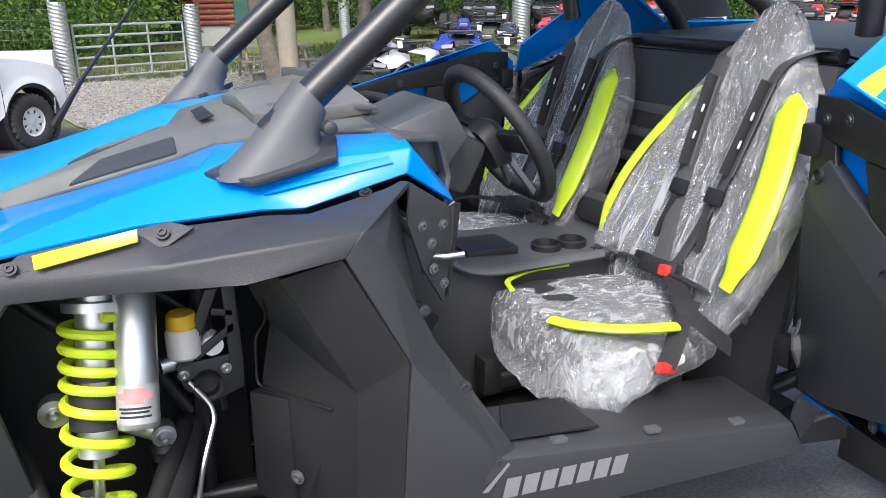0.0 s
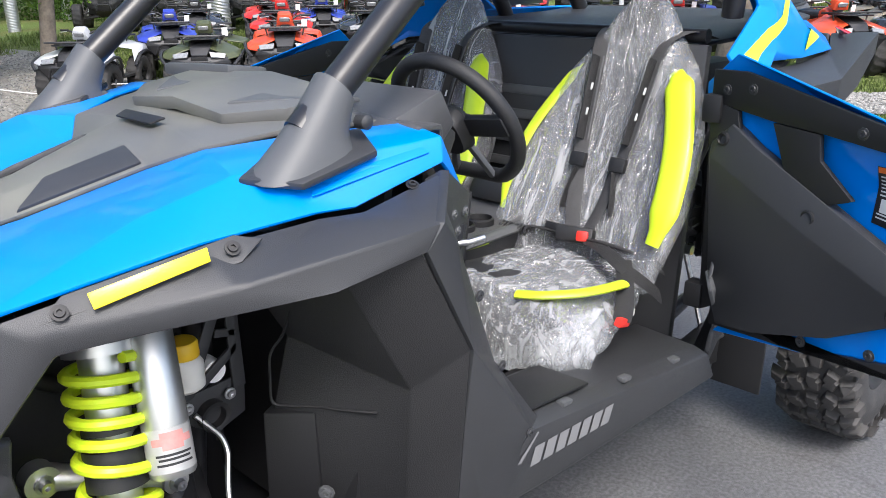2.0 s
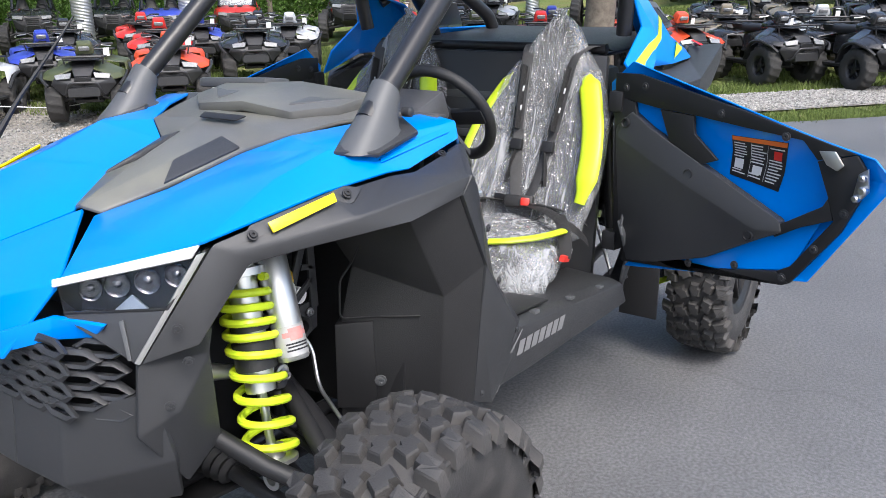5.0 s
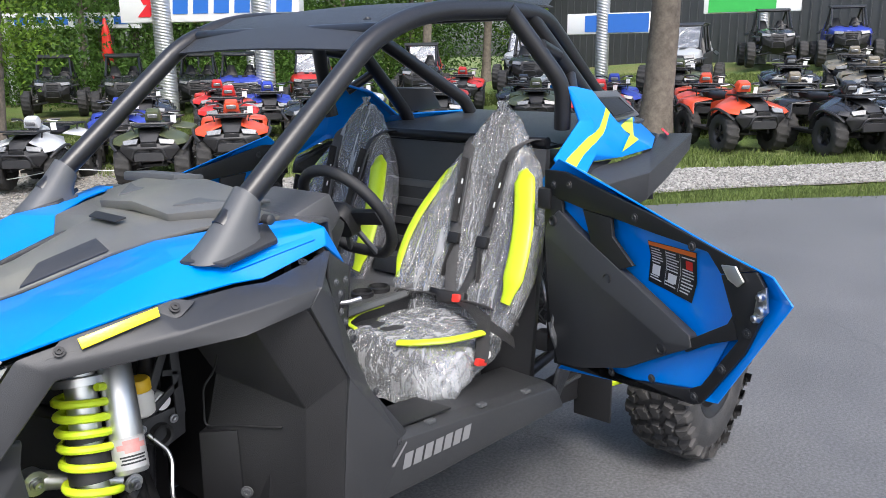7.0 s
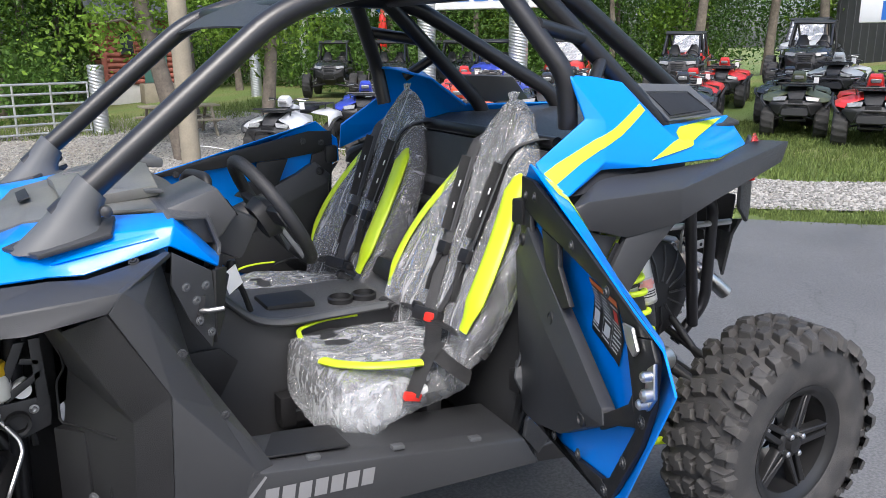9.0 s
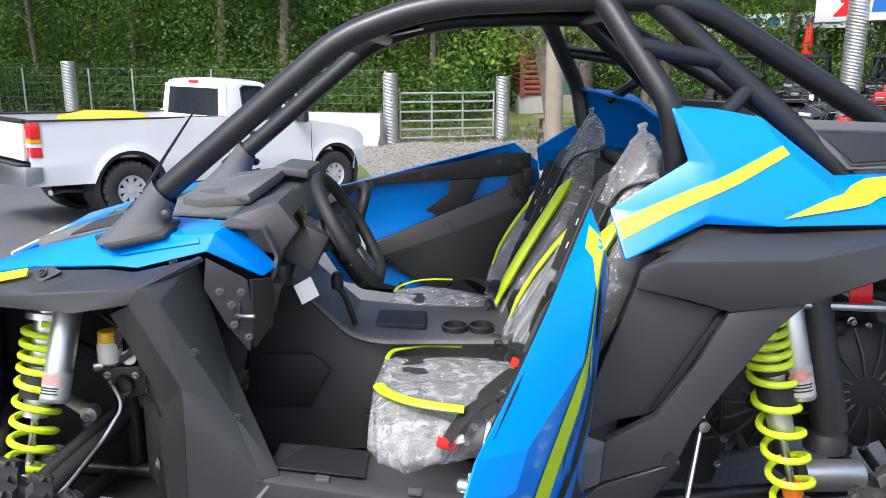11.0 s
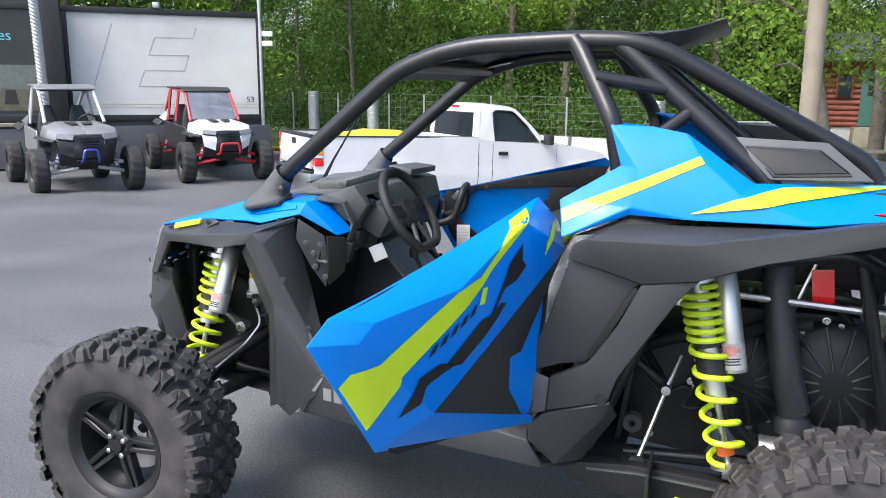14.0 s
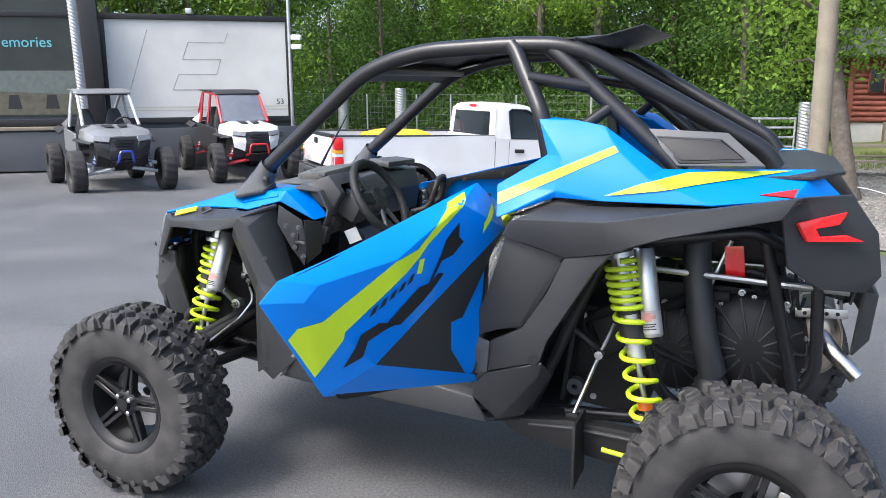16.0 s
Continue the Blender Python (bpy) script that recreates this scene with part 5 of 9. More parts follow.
    # clear plastic wrap
    wrap = [(zz - 0.012 if i == 0 else zz, xf - 0.016, pr, hw + 0.016, th + 0.032) for i, (zz, xf, pr, hw, th) in enumerate(shape[:7])] + [(1.44, 0.448, 0.0, 0.088, 0.085), (1.49, 0.468, 0.0, 0.045, 0.05), (1.515, 0.478, 0.0, 0.016, 0.02), (1.535, 0.480, 0.0, 0.026, 0.02)]
    film = part("plastic_wrap", facing(bucket(wrap, 12, 90, 26, 0.0075, seed), pose(0, y, 0)), FILM, root, "crinkled clear plastic wrap", smooth=60)
    film.visible_shadow = False
    cw = [((-0.245, y + m * 0.02, 0.715), 0.14, 0.065, 95), ((-0.218, y + m * 0.02, 0.742), 0.215, 0.095, 94), ((-0.09, y + m * 0.03, 0.742), 0.245, 0.098, 88), ((0.05, y + m * 0.01, 0.738), 0.235, 0.092, 84), ((0.19, y, 0.735), 0.21, 0.08, 84)]
    film = part("plastic_wrap", loft(smooth_sections(cw, 10), 90, wrinkle=0.012, seed=seed + 5, caps=True, power=2.8, freq=(16, 12)), FILM2, root, "crinkled clear plastic wrap", smooth=60)
    film.visible_shadow = False
    sag = [(at(-0.215, 0.20, 0.715), 0.03, 0.05, 90), (at(-0.14, 0.235, 0.718), 0.045, 0.075, 90), (at(-0.05, 0.225, 0.73), 0.03, 0.05, 90)]
    film = part("plastic_wrap", loft(smooth_sections(sag, 8), 40, wrinkle=0.018, seed=seed + 9, power=2.2, freq=(25, 18)), FILM2, root, "sagging fold of clear plastic wrap", smooth=60)
    film.visible_shadow = False
    # seat runner
    for dy in (-0.14, 0.14):
        part("seat_runner", box((0.42, 0.035, 0.03), (-0.02, y + dy, 0.56), (0, 3, 0), 0.004), DARK, root)
        part("runner_rod", tube([(-0.26, y + dy, 0.585), (0.12, y + dy, 0.575)], 0.008, 8), STEEL, root)
        part("runner_bracket", box((0.05, 0.06, 0.10), (-0.25, y + dy, 0.60), (0, 0, 0), 0.008), DARK, root)
        part("runner_bracket", box((0.05, 0.06, 0.12), (0.10, y + dy, 0.62), (0, 0, 0), 0.008), DARK, root)
    return root


seat(-0.272, "driver_seat", "black bucket seat with lime bolsters, wrapped in plastic", 1)
seat(2 * MID + 0.272, "passenger_seat", "black bucket seat with lime bolsters, wrapped in plastic", 4)

# centre console
con = [(-0.62, -0.03, 1.10), (-0.50, -0.07, 1.06), (-0.32, -0.09, 0.885), (-0.10, -0.085, 0.865), (0.16, -0.08, 0.86), (0.26, -0.07, 0.97), (0.28, -0.07, 0.50), (-0.66, -0.10, 0.50)]
con += [mirrored(p) for p in con]
part("console", plate(con, [(0, 7, 2, 1), (2, 7, 6, 3), (3, 6, 4), (4, 6, 5), (8, 9, 10, 15), (10, 11, 14, 15), (11, 12, 14), (12, 13, 14)], 0.01, 0.006), BLACK, buggy, "moulded black centre console")
part("console_top", plate([(x, y + (-0.006 if y < MID else 0.006), z + 0.004) for x, y, z in con], [(0, 1, 9, 8), (1, 2, 10, 9), (2, 3, 11, 10), (3, 4, 12, 11), (4, 5, 13, 12)], 0.014, 0.008), DASH, buggy, "grey-black grained console top")
part("console_rail", tube(rounded([(-0.50, -0.08, 1.06), (-0.32, -0.105, 0.89), (-0.24, -0.105, 0.868), (0.16, -0.095, 0.862)], 0.05, 4), 0.02, 10, flat=0.6), GREY, buggy, "grey console rail")
part("console_tray", box((0.16, 0.14, 0.03), (-0.17, 0.06, 0.878), (0, 2, 0), 0.01), DARK, buggy)
for cx in (0.0, 0.085):
    part("cup_holder", lathe([(0.042, 0), (0.042, 0.016), (0.036, 0.02), (0.034, 0.004), (0.0001, 0.002)], 20, "z", at=(cx, 0.0, 0.866)), DARK, buggy, "round black cup holder")
part("foot_panel", plate([(-0.60, -0.105, 0.83), (-0.43, -0.112, 0.83), (-0.38, -0.112, 0.78), (-0.45, -0.112, 0.66), (-0.62, -0.112, 0.66)], [(0, 1, 2, 3, 4)], 0.008, 0.004), DARK, buggy)
part("shift_lever", tube(rounded([(-0.31, -0.04, 0.90), (-0.335, -0.045, 0.98), (-0.36, -0.05, 1.03)], 0.03, 3), 0.009, 8), DARK, buggy)
part("shift_knob", lathe([(0.0001, -0.01), (0.018, 0), (0.02, 0.03), (0.012, 0.05), (0.0001, 0.052)], 14, "z", at=(-0.362, -0.05, 1.02)), DARK, buggy)
part("rear_console_box", box((0.08, 0.14, 0.07), (0.22, 0.06, 0.925), (0, 25, 0), 0.02), DARK, buggy)

# dashboard
da = [(-0.66, -0.45, 1.24), (-0.60, -0.44, 1.30), (-0.50, -0.40, 1.285), (-0.47, -0.38, 1.20), (-0.50, -0.40, 1.08)]
part("dashboard", plate([*da, *[(x, MID, z + 0.02) for x, y, z in da], *[mirrored(p) for p in da]], [(0, 1, 6, 5), (1, 2, 7, 6), (2, 3, 8, 7), (3, 4, 9, 8), (5, 6, 11, 10), (6, 7, 12, 11), (7, 8, 13, 12), (8, 9, 14, 13)], 0.012, 0.01), DASH, buggy, "faceted black dashboard")
part("gauge_hood", plate([(-0.60, -0.36, 1.30), (-0.60, -0.14, 1.30), (-0.47, -0.13, 1.345), (-0.47, -0.37, 1.345), (-0.42, -0.36, 1.27), (-0.42, -0.14, 1.27), (-0.47, -0.34, 1.20), (-0.47, -0.16, 1.20), (-0.56, -0.385, 1.22), (-0.56, -0.115, 1.22)], [(0, 1, 2, 3), (3, 2, 5, 4), (4, 5, 7, 6), (0, 3, 4, 6, 8), (1, 9, 7, 5, 2)], 0.0, 0.008), DASH, buggy, "black gauge binnacle")
part("gauge_screen", plate([(-0.436, -0.33, 1.305), (-0.436, -0.17, 1.305), (-0.410, -0.17, 1.262), (-0.410, -0.33, 1.262)], [(0, 1, 2, 3)], 0.004, 0.001), glass_material("dark screen", (0.05, 0.06, 0.05), 0.05), buggy, "dark gauge screen")
part("dash_vent", plate([(-0.59, 0.20, 1.335), (-0.48, 0.20, 1.32), (-0.48, 0.50, 1.31), (-0.59, 0.50, 1.32)], [(0, 1, 2, 3)], 0.03, 0.01), GREY, buggy)
part("steering_column", tube([(-0.52, -0.245, 1.16), (-0.36, -0.245, 1.235)], 0.045, 14), DARK, buggy)
part("column_shroud", box((0.11, 0.12, 0.12), (-0.42, -0.245, 1.21), (0, 28, 0), 0.02), BLACK, buggy)
for i, (x, y, z, sx, sy, sz) in enumerate(((-0.49, -0.30, 1.14, 0.05, 0.10, 0.07), (-0.50, -0.38, 1.10, 0.05, 0.06, 0.08), (-0.51, -0.15, 1.12, 0.06, 0.10, 0.10))):
    part("switch_block", box((sx, sy, sz), (x, y, z), (0, 15, 10 * i), 0.008), DARK, buggy)
part("paper_tag", box((0.002, 0.055, 0.062), (-0.421, -0.268, 1.076), (22, 0, -62), 0.0005), WHITE, buggy, "blank white paper tag")
part("hang_tag", box((0.002, 0.062, 0.12), (-0.354, 0.544, 0.997), (0, 0, -72), 0.0005), WHITE, buggy, "white printed hang tag")
for k in range(6):
    part("tag_line", box((0.0035, 0.046, 0.004), (-0.354, 0.544, 1.037 - 0.016 * k), (0, 0, -72), 0), PALE, buggy)

# steering wheel
sw = new("steering_wheel")
sw.parent = buggy
sw.matrix_world = pose(-0.295, -0.250, 1.245) @ Matrix.Rotation(radians(59), 4, "Y") @ Matrix.Rotation(radians(90), 4, "Z")
ring = [(0.165 * math.cos(a) * (1.0 if math.sin(a) > -0.75 else 1.0), max(0.165 * math.sin(a), -0.148), 0) for a in np.linspace(0, math.tau, 48, endpoint=False)]
part("wheel_rim", tube(ring, 0.0175, 12, closed=True), mat("leather", (0.014, 0.014, 0.015), 0.6, vary=0.1, bump=0.3, bump_scale=500), sw, "black leather-grip rim")
part("wheel_hub", loft([((0, 0, -0.05), 0.05, 0.05, 0), ((0, 0, -0.015), 0.06, 0.055, 0), ((0, 0, 0.004), 0.045, 0.04, 0)], 20), DARK, sw)
for ang in (8, 172):
    a = radians(ang)
    part("wheel_spoke", box((0.13, 0.05, 0.022), (0.1 * math.cos(a), 0.1 * math.sin(a), -0.012), (0, 0, ang), 0.008), DARK, sw)
for ang in (-68, -112):
    a = radians(ang)
    part("wheel_spoke", box((0.13, 0.018, 0.014), (0.09 * math.cos(a), 0.09 * math.sin(a), -0.01), (0, 0, ang), 0.005), GREY, sw, "grey lower spoke")
for kx in (-0.035, 0.035):
    part("button_pad", box((0.03, 0.03, 0.01), (kx, 0.012, 0.0), (0, 0, 0), 0.004), BLACK, sw)
# passenger grab handle
part("grab_handle", tube(rounded([(-0.42, 0.33, 1.09), (-0.34, 0.36, 1.11), (-0.30, 0.38, 1.25), (-0.34, 0.56, 1.25), (-0.36, 0.56, 1.12), (-0.44, 0.52, 1.10)], 0.05, 4), 0.017, 10), DARK, buggy, "black rubber grab handle")
# door nets and belts behind
part("harness_bar", tube([(0.53, -0.44, 1.395), (0.53, 0.60, 1.395)], 0.02, 12), TUBE, buggy)

# suspension
def coil(a, b, radius, wire, turns_list, steps=22):
    """A spring between two points; turns_list: (share of the length, turns)."""
    a, b = Vector(a), Vector(b)
    d = b - a
    side = d.cross(Vector((1, 0.2, 0))).normalized()
    up = side.cross(d).normalized()
    pts, s0, ph = [], 0.0, 0.0
    for share, turns in turns_list:
        n = int(turns * steps)
        for i in range(n):
            t = s0 + share * i / n
            an = (ph + turns * i / n) * math.tau
            pts.append(a + d * t + side * (radius * math.cos(an)) + up * (radius * math.sin(an)))
        s0, ph = s0 + share, ph + turns
    return tube(pts, wire, 8)


def shock(top, bottom, res_top, res_bottom, name, spring, s, turns, r=0.057, rr0=0.038, span=(0.14, 0.91)):
    root = new(name)
    root.parent = buggy
    top, bottom = Vector(s(top)), Vector(s(bottom))
    d = bottom - top
    L = d.length
    at = lambda t: top + d * t
    part("shock_body", tube([at(0.0), at(0.62)], r * 0.62, 20), ALU, root, "brushed aluminium damper body")
    part("shock_shaft", tube([at(0.6), at(0.97)], r * 0.2, 14), STEEL, root, "polished damper rod")
    for t, rr, h in ((span[0] - 0.05, 1.02, 0.022), (0.33, 0.80, 0.018), (0.40, 0.86, 0.07)):
        own = lathe([(r * rr * 0.7, 0), (r * rr, 0.002), (r * rr, h - 0.002), (r * rr * 0.7, h)], 24, "z")
        part("spring_collar", between(own, at(t), bottom), DARK if t > 0.2 else ALU, root)
    own = lathe([(r * 0.5, 0), (r * 0.52, 0.03), (r * 0.3, 0.034)], 18, "z")
    part("bump_stop", between(own, at(0.86), bottom), ORANGE if r > 0.05 and turns[0][1] > 5 else ALU, root, "orange bump stop" if turns[0][1] > 5 else "")
    part("spring_seat", between(lathe([(r * 0.4, 0), (r * 1.02, 0.003), (r * 1.02, 0.012), (r * 0.4, 0.02)], 24, "z"), at(span[1]), bottom), ALU, root)
    part("spring", coil(at(span[0]), at(span[1]), r, 0.0098, turns), spring, root, "lime coil spring")
    ra, rb = Vector(s(res_top)), Vector(s(res_bottom))
    part("reservoir", tube([ra, ra.lerp(rb, 0.02), ra.lerp(rb, 0.98), rb], rr0, 26, radii=[rr0 * 0.9, rr0, rr0, rr0 * 0.92]), ALU, root, "brushed aluminium gas reservoir")
    part("reservoir_label", tube([ra.lerp(rb, 0.70), ra.lerp(rb, 0.96)], rr0 + 0.0004, 26, caps=False), LABELGREY, root, "grey and red printed label")
    axis = (rb - ra).normalized()
    out = Vector((-0.25, -1 if s((0, 0, 0))[1] == 0 else 1, 0))
    out = (out - axis * out.dot(axis)).normalized()
    across = axis.cross(out)
    for k, (t, wide, high, m_) in enumerate(((0.74, 0.5, 0.010, LABELRED), (0.775, 0.9, 0.012, LABELRED), (0.81, 0.45, 0.009, LABELRED), (0.855, 0.8, 0.004, DARK), (0.88, 0.7, 0.004, DARK), (0.91, 0.8, 0.004, DARK))):
        c = ra.lerp(rb, t)
        own = bmesh.new()
        ring = [[own.verts.new(c + axis * dz + (out * math.cos(an) + across * math.sin(an)) * (rr0 + 0.0009)) for dz in (-high / 2, high / 2)] for an in np.linspace(-wide, wide, 8)]
        for p0, p1 in zip(ring, ring[1:]):
            own.faces.new((p0[0], p0[1], p1[1], p1[0]))
        part("label_mark", own, m_, root, "plain bar print")
    for t in (0.2, 0.75):
        part("reservoir_clamp", box((0.03, 0.03, 0.015), (ra.lerp(rb, t) + at(t * 0.5)) / 2, (0, 0, 0), 0.004), DARK, root)
    for p in (top, bottom):
        part("shock_eye", facing(lathe([(0.014, -0.02), (0.026, -0.02), (0.026, 0.02), (0.014, 0.02)], 18, "x", closed=True), Matrix.Translation(p)), ALU, root)
    return root


LABELGREY = mat("worn grey label", (0.40, 0.40, 0.39), 0.45, metal=0.3, vary=0.15, scale=50)
LABELRED = mat("faded red print", (0.5, 0.22, 0.2), 0.5, vary=0.2, scale=60)
FT, RT = [(0.36, 4.5), (0.64, 5.0)], [(0.32, 6.5), (0.68, 5.5)]
for s in (lambda p: p, mirrored):
    shock((-1.145, -0.235, 1.055), (-1.208, -0.375, 0.525), (-1.079, -0.270, 1.045), (-1.108, -0.360, 0.785), "front_shock", LIME, s, FT)
    shock((0.752, -0.462, 1.135), (0.895, -0.525, 0.535), (0.835, -0.440, 1.150), (0.890, -0.492, 0.850), "rear_shock", LIME, s, RT, 0.052, 0.035, (0.05, 0.95))
    # front arms, tie rod and drive shaft
    part("lower_arm", tube([s(p) for p in ((-1.03, -0.10, 0.46), (-1.12, -0.38, 0.44), (-1.20, -0.62, 0.36))], 0.026, 12), DARK, buggy)
    part("lower_arm", tube([s(p) for p in ((-1.38, -0.12, 0.46), (-1.30, -0.40, 0.42), (-1.21, -0.62, 0.36))], 0.026, 12), DARK, buggy)
    part("upper_arm", tube([s(p) for p in ((-1.02, -0.20, 0.68), (-1.12, -0.42, 0.60), (-1.20, -0.60, 0.53))], 0.022, 12), DARK, buggy)
    part("upper_arm", tube([s(p) for p in ((-1.33, -0.18, 0.70), (-1.27, -0.42, 0.60), (-1.20, -0.60, 0.53))], 0.022, 12), DARK, buggy)
    part("arm_link", tube([s(p) for p in ((-1.25, -0.166, 0.76), (-1.16, -0.205, 0.733), (-1.066, -0.244, 0.703))], 0.02, 12, flat=1.0, radii=[0.026, 0.017, 0.022]), ALU, buggy, "cast aluminium steering arm")
    for p, rr in (((-1.255, -0.175, 0.762), 0.030), ((-1.062, -0.25, 0.702), 0.024)):
        part("link_eye", facing(lathe([(rr * 0.45, -0.02), (rr, -0.018), (rr, 0.018), (rr * 0.45, 0.02)], 20, "y", closed=True), Matrix.Translation(s(p))), ALU, buggy)
        part("link_bolt", bolt(s((p[0], p[1] - 0.018, p[2])), (0, -1 if s((0, 0, 0))[1] == 0 else 1, 0), 0.011, 0.02), STEEL, buggy)
    part("link_boot", lathe([(0.02, 0), (0.03, 0.01), (0.024, 0.02), (0.03, 0.03), (0.022, 0.04), (0.012, 0.06)], 16, "z", at=s((-1.062, -0.25, 0.64))), DARK, buggy)
    part("tie_rod", tube([s(p) for p in ((-1.08, -0.15, 0.60), (-1.10, -0.60, 0.48))], 0.012, 10), DARK, buggy)
    part("drive_shaft", tube([s(p) for p in ((-1.22, -0.08, 0.52), (-1.21, -0.72, 0.41))], 0.02, 12), DARK, buggy)
    part("shaft_boot", tube([s((-1.22, -0.14 - 0.012 * i, 0.51 - 0.002 * i)) for i in range(9)], 0.0, 14, radii=[0.045 - 0.002 * i + (0.006 if i % 2 else -0.004) for i in range(9)]), DARK, buggy)
    part("knuckle", box((0.09, 0.08, 0.28), s((-1.21, -0.62, 0.43)), (0, 0, 0), 0.02), DARK, buggy)
    part("brake_hose", tube(rounded([s(p) for p in ((-1.0, -0.245, 0.80), (-0.965, -0.268, 0.752), (-0.962, -0.28, 0.725), (-1.0, -0.33, 0.655), (-1.04, -0.45, 0.60), (-1.12, -0.60, 0.52))], 0.03, 4), 0.0055, 8), STEEL, buggy, "braided brake hose")
    part("coolant_hose", tube(rounded([s(p) for p in ((-1.30, -0.12, 1.0), (-1.22, -0.15, 0.92), (-1.08, -0.12, 0.84), (-0.98, -0.15, 0.66))], 0.08, 5), 0.016, 10), DARK, buggy)
    part("wire_loom", tube(rounded([s(p) for p in ((-1.32, -0.2, 1.04), (-1.2, -0.17, 1.0), (-1.05, -0.17, 0.99), (-0.95, -0.19, 0.90), (-0.93, -0.2, 0.70))], 0.05, 5), 0.009, 8), DARK, buggy)
    # frame bits in the front wheel well
    for fr in ([(-1.40, -0.12, 0.50), (-1.36, -0.17, 1.02), (-0.95, -0.22, 1.10), (-0.80, -0.25, 1.10)], [(-0.98, -0.15, 0.48), (-0.95, -0.20, 1.05)], [(-1.40, -0.12, 0.48), (-0.60, -0.20, 0.46)]):
        part("frame_tube", tube([s(p) for p in fr], 0.022, 12, 0.06), TUBE, buggy)
    part("gearbox", box((0.34, 0.14, 0.22), s((-1.18, 0.0, 0.58)), (0, 0, 0), 0.03), DARK, buggy)
    for o in (((-0.950, 0.99), (-0.925, 0.99), (-0.995, 0.835), (-1.022, 0.83)), ((-0.918, 0.995), (-0.893, 0.995), (-0.888, 0.82), (-0.915, 0.82)), ((-0.94, 0.95), (-0.90, 0.94), (-0.90, 0.925), (-0.945, 0.935)), ((-0.985, 0.86), (-0.90, 0.915), (-0.90, 0.895), (-0.98, 0.84)),
              ((-1.022, 0.835), (-0.885, 0.84), (-0.89, 0.76), (-0.955, 0.738), (-1.01, 0.78))):
        part("lattice_bracket", plate([s((x, -0.235, z)) for x, z in o], [tuple(range(len(o)))], 0.008, 0.002), BLACK, buggy)
    part("bracket_ring", facing(lathe([(0.022, -0.012), (0.030, -0.014), (0.030, 0.014), (0.022, 0.012)], 22, "y", closed=True), Matrix.Translation(s((-0.964, -0.242, 0.785)))), DARK, buggy)
    for p in ((-1.009, -0.236, 0.813), (-0.925, -0.243, 0.815)):
        part("bracket_bolt", bolt(s(p), (0, -1 if s((0, 0, 0))[1] == 0 else 1, 0), 0.008, 0.010), STEEL, buggy)
    # rear trailing arm, sway-bar link, radius rods
    part("trailing_arm", prism([s(p) for p in ((0.33, -0.50, 0.46), (0.60, -0.52, 0.50), (1.15, -0.56, 0.50), (1.25, -0.56, 0.40), (1.10, -0.56, 0.33), (0.40, -0.50, 0.40))], (0, 0, 0), (0, 0.06 if s((0, 0, 0))[1] == 0 else -0.06, 0), 0.01), DARK, buggy, "black box-section trailing arm")
    part("trailing_arm_rib", tube([s(p) for p in ((0.45, -0.505, 0.455), (0.62, -0.525, 0.475), (1.10, -0.565, 0.475))], 0.008, 8), BLACK, buggy)
    part("lime_rod", tube([s(p) for p in ((0.55, -0.30, 0.42), (0.80, -0.52, 0.37), (1.12, -0.62, 0.36))], 0.014, 10), LIME, buggy, "lime radius rod")
    part("sway_link", tube([s(p) for p in ((0.609, -0.478, 0.494), (0.681, -0.361, 0.718), (0.72, -0.30, 0.82))], 0.008, 8), STEEL, buggy, "bright steel sway-bar link")
    part("sway_bar", tube([s(p) for p in ((0.57, -0.34, 0.80), (0.68, -0.345, 0.722), (0.60, -0.2, 0.78))], 0.014, 10, 0.05), DARK, buggy)
    part("link_joint", facing(lathe([(0.0001, -0.022), (0.016, -0.02), (0.016, 0.02), (0.0001, 0.022)], 14, "y"), Matrix.Translation(s((0.681, -0.368, 0.718)))), STEEL, buggy)
    part("link_bracket", plate([s(p) for p in ((0.56, -0.485, 0.445), (0.66, -0.485, 0.445), (0.63, -0.485, 0.515), (0.59, -0.485, 0.515))], [(0, 1, 2, 3)], 0.012, 0.004), DARK, buggy)
    part("bushing", facing(lathe([(0.012, -0.02), (0.034, -0.02), (0.034, 0.02), (0.012, 0.02)], 20, "y", closed=True), Matrix.Translation(s((0.565, -0.24, 0.53)))), GREY, buggy)
    part("mud_flap", box((0.012, 0.16, 0.24), s((0.66, -0.585, 0.43)), (0, 0, 0), 0.003), DARK, buggy, "flat black mud flap")
    for fr in ([(0.42, -0.40, 0.46), (0.60, -0.36, 0.90), (0.72, -0.40, 1.15), (1.20, -0.36, 1.22), (1.40, -0.30, 1.10), (1.42, -0.28, 0.70), (1.30, -0.25, 0.55)], [(0.40, -0.35, 0.45), (1.30, -0.25, 0.48)], [(0.72, -0.38, 1.15), (0.90, -0.35, 0.60), (1.05, -0.30, 0.48)], [(1.22, -0.34, 1.22), (1.36, -0.28, 0.62)]):
        part("frame_tube", tube([s(p) for p in fr], 0.022, 12, 0.06), TUBE, buggy)
    part("rear_shaft", tube([s(p) for p in ((1.12, -0.05, 0.62), (1.21, -0.66, 0.42))], 0.022, 12), DARK, buggy)
    part("shaft_boot", tube([s((1.13 + 0.003 * i, -0.14 - 0.014 * i, 0.60 - 0.005 * i)) for i in range(9)], 0.0, 14, radii=[0.05 - 0.002 * i + (0.006 if i % 2 else -0.004) for i in range(9)]), DARK, buggy)
    for z0, z1 in ((0.50, 0.48), (0.62, 0.56), (0.74, 0.44)):
        part("radius_rod", tube([s(p) for p in ((1.30, -0.10, z0), (1.27, -0.62, z1 - 0.06))], 0.015, 10), DARK, buggy)
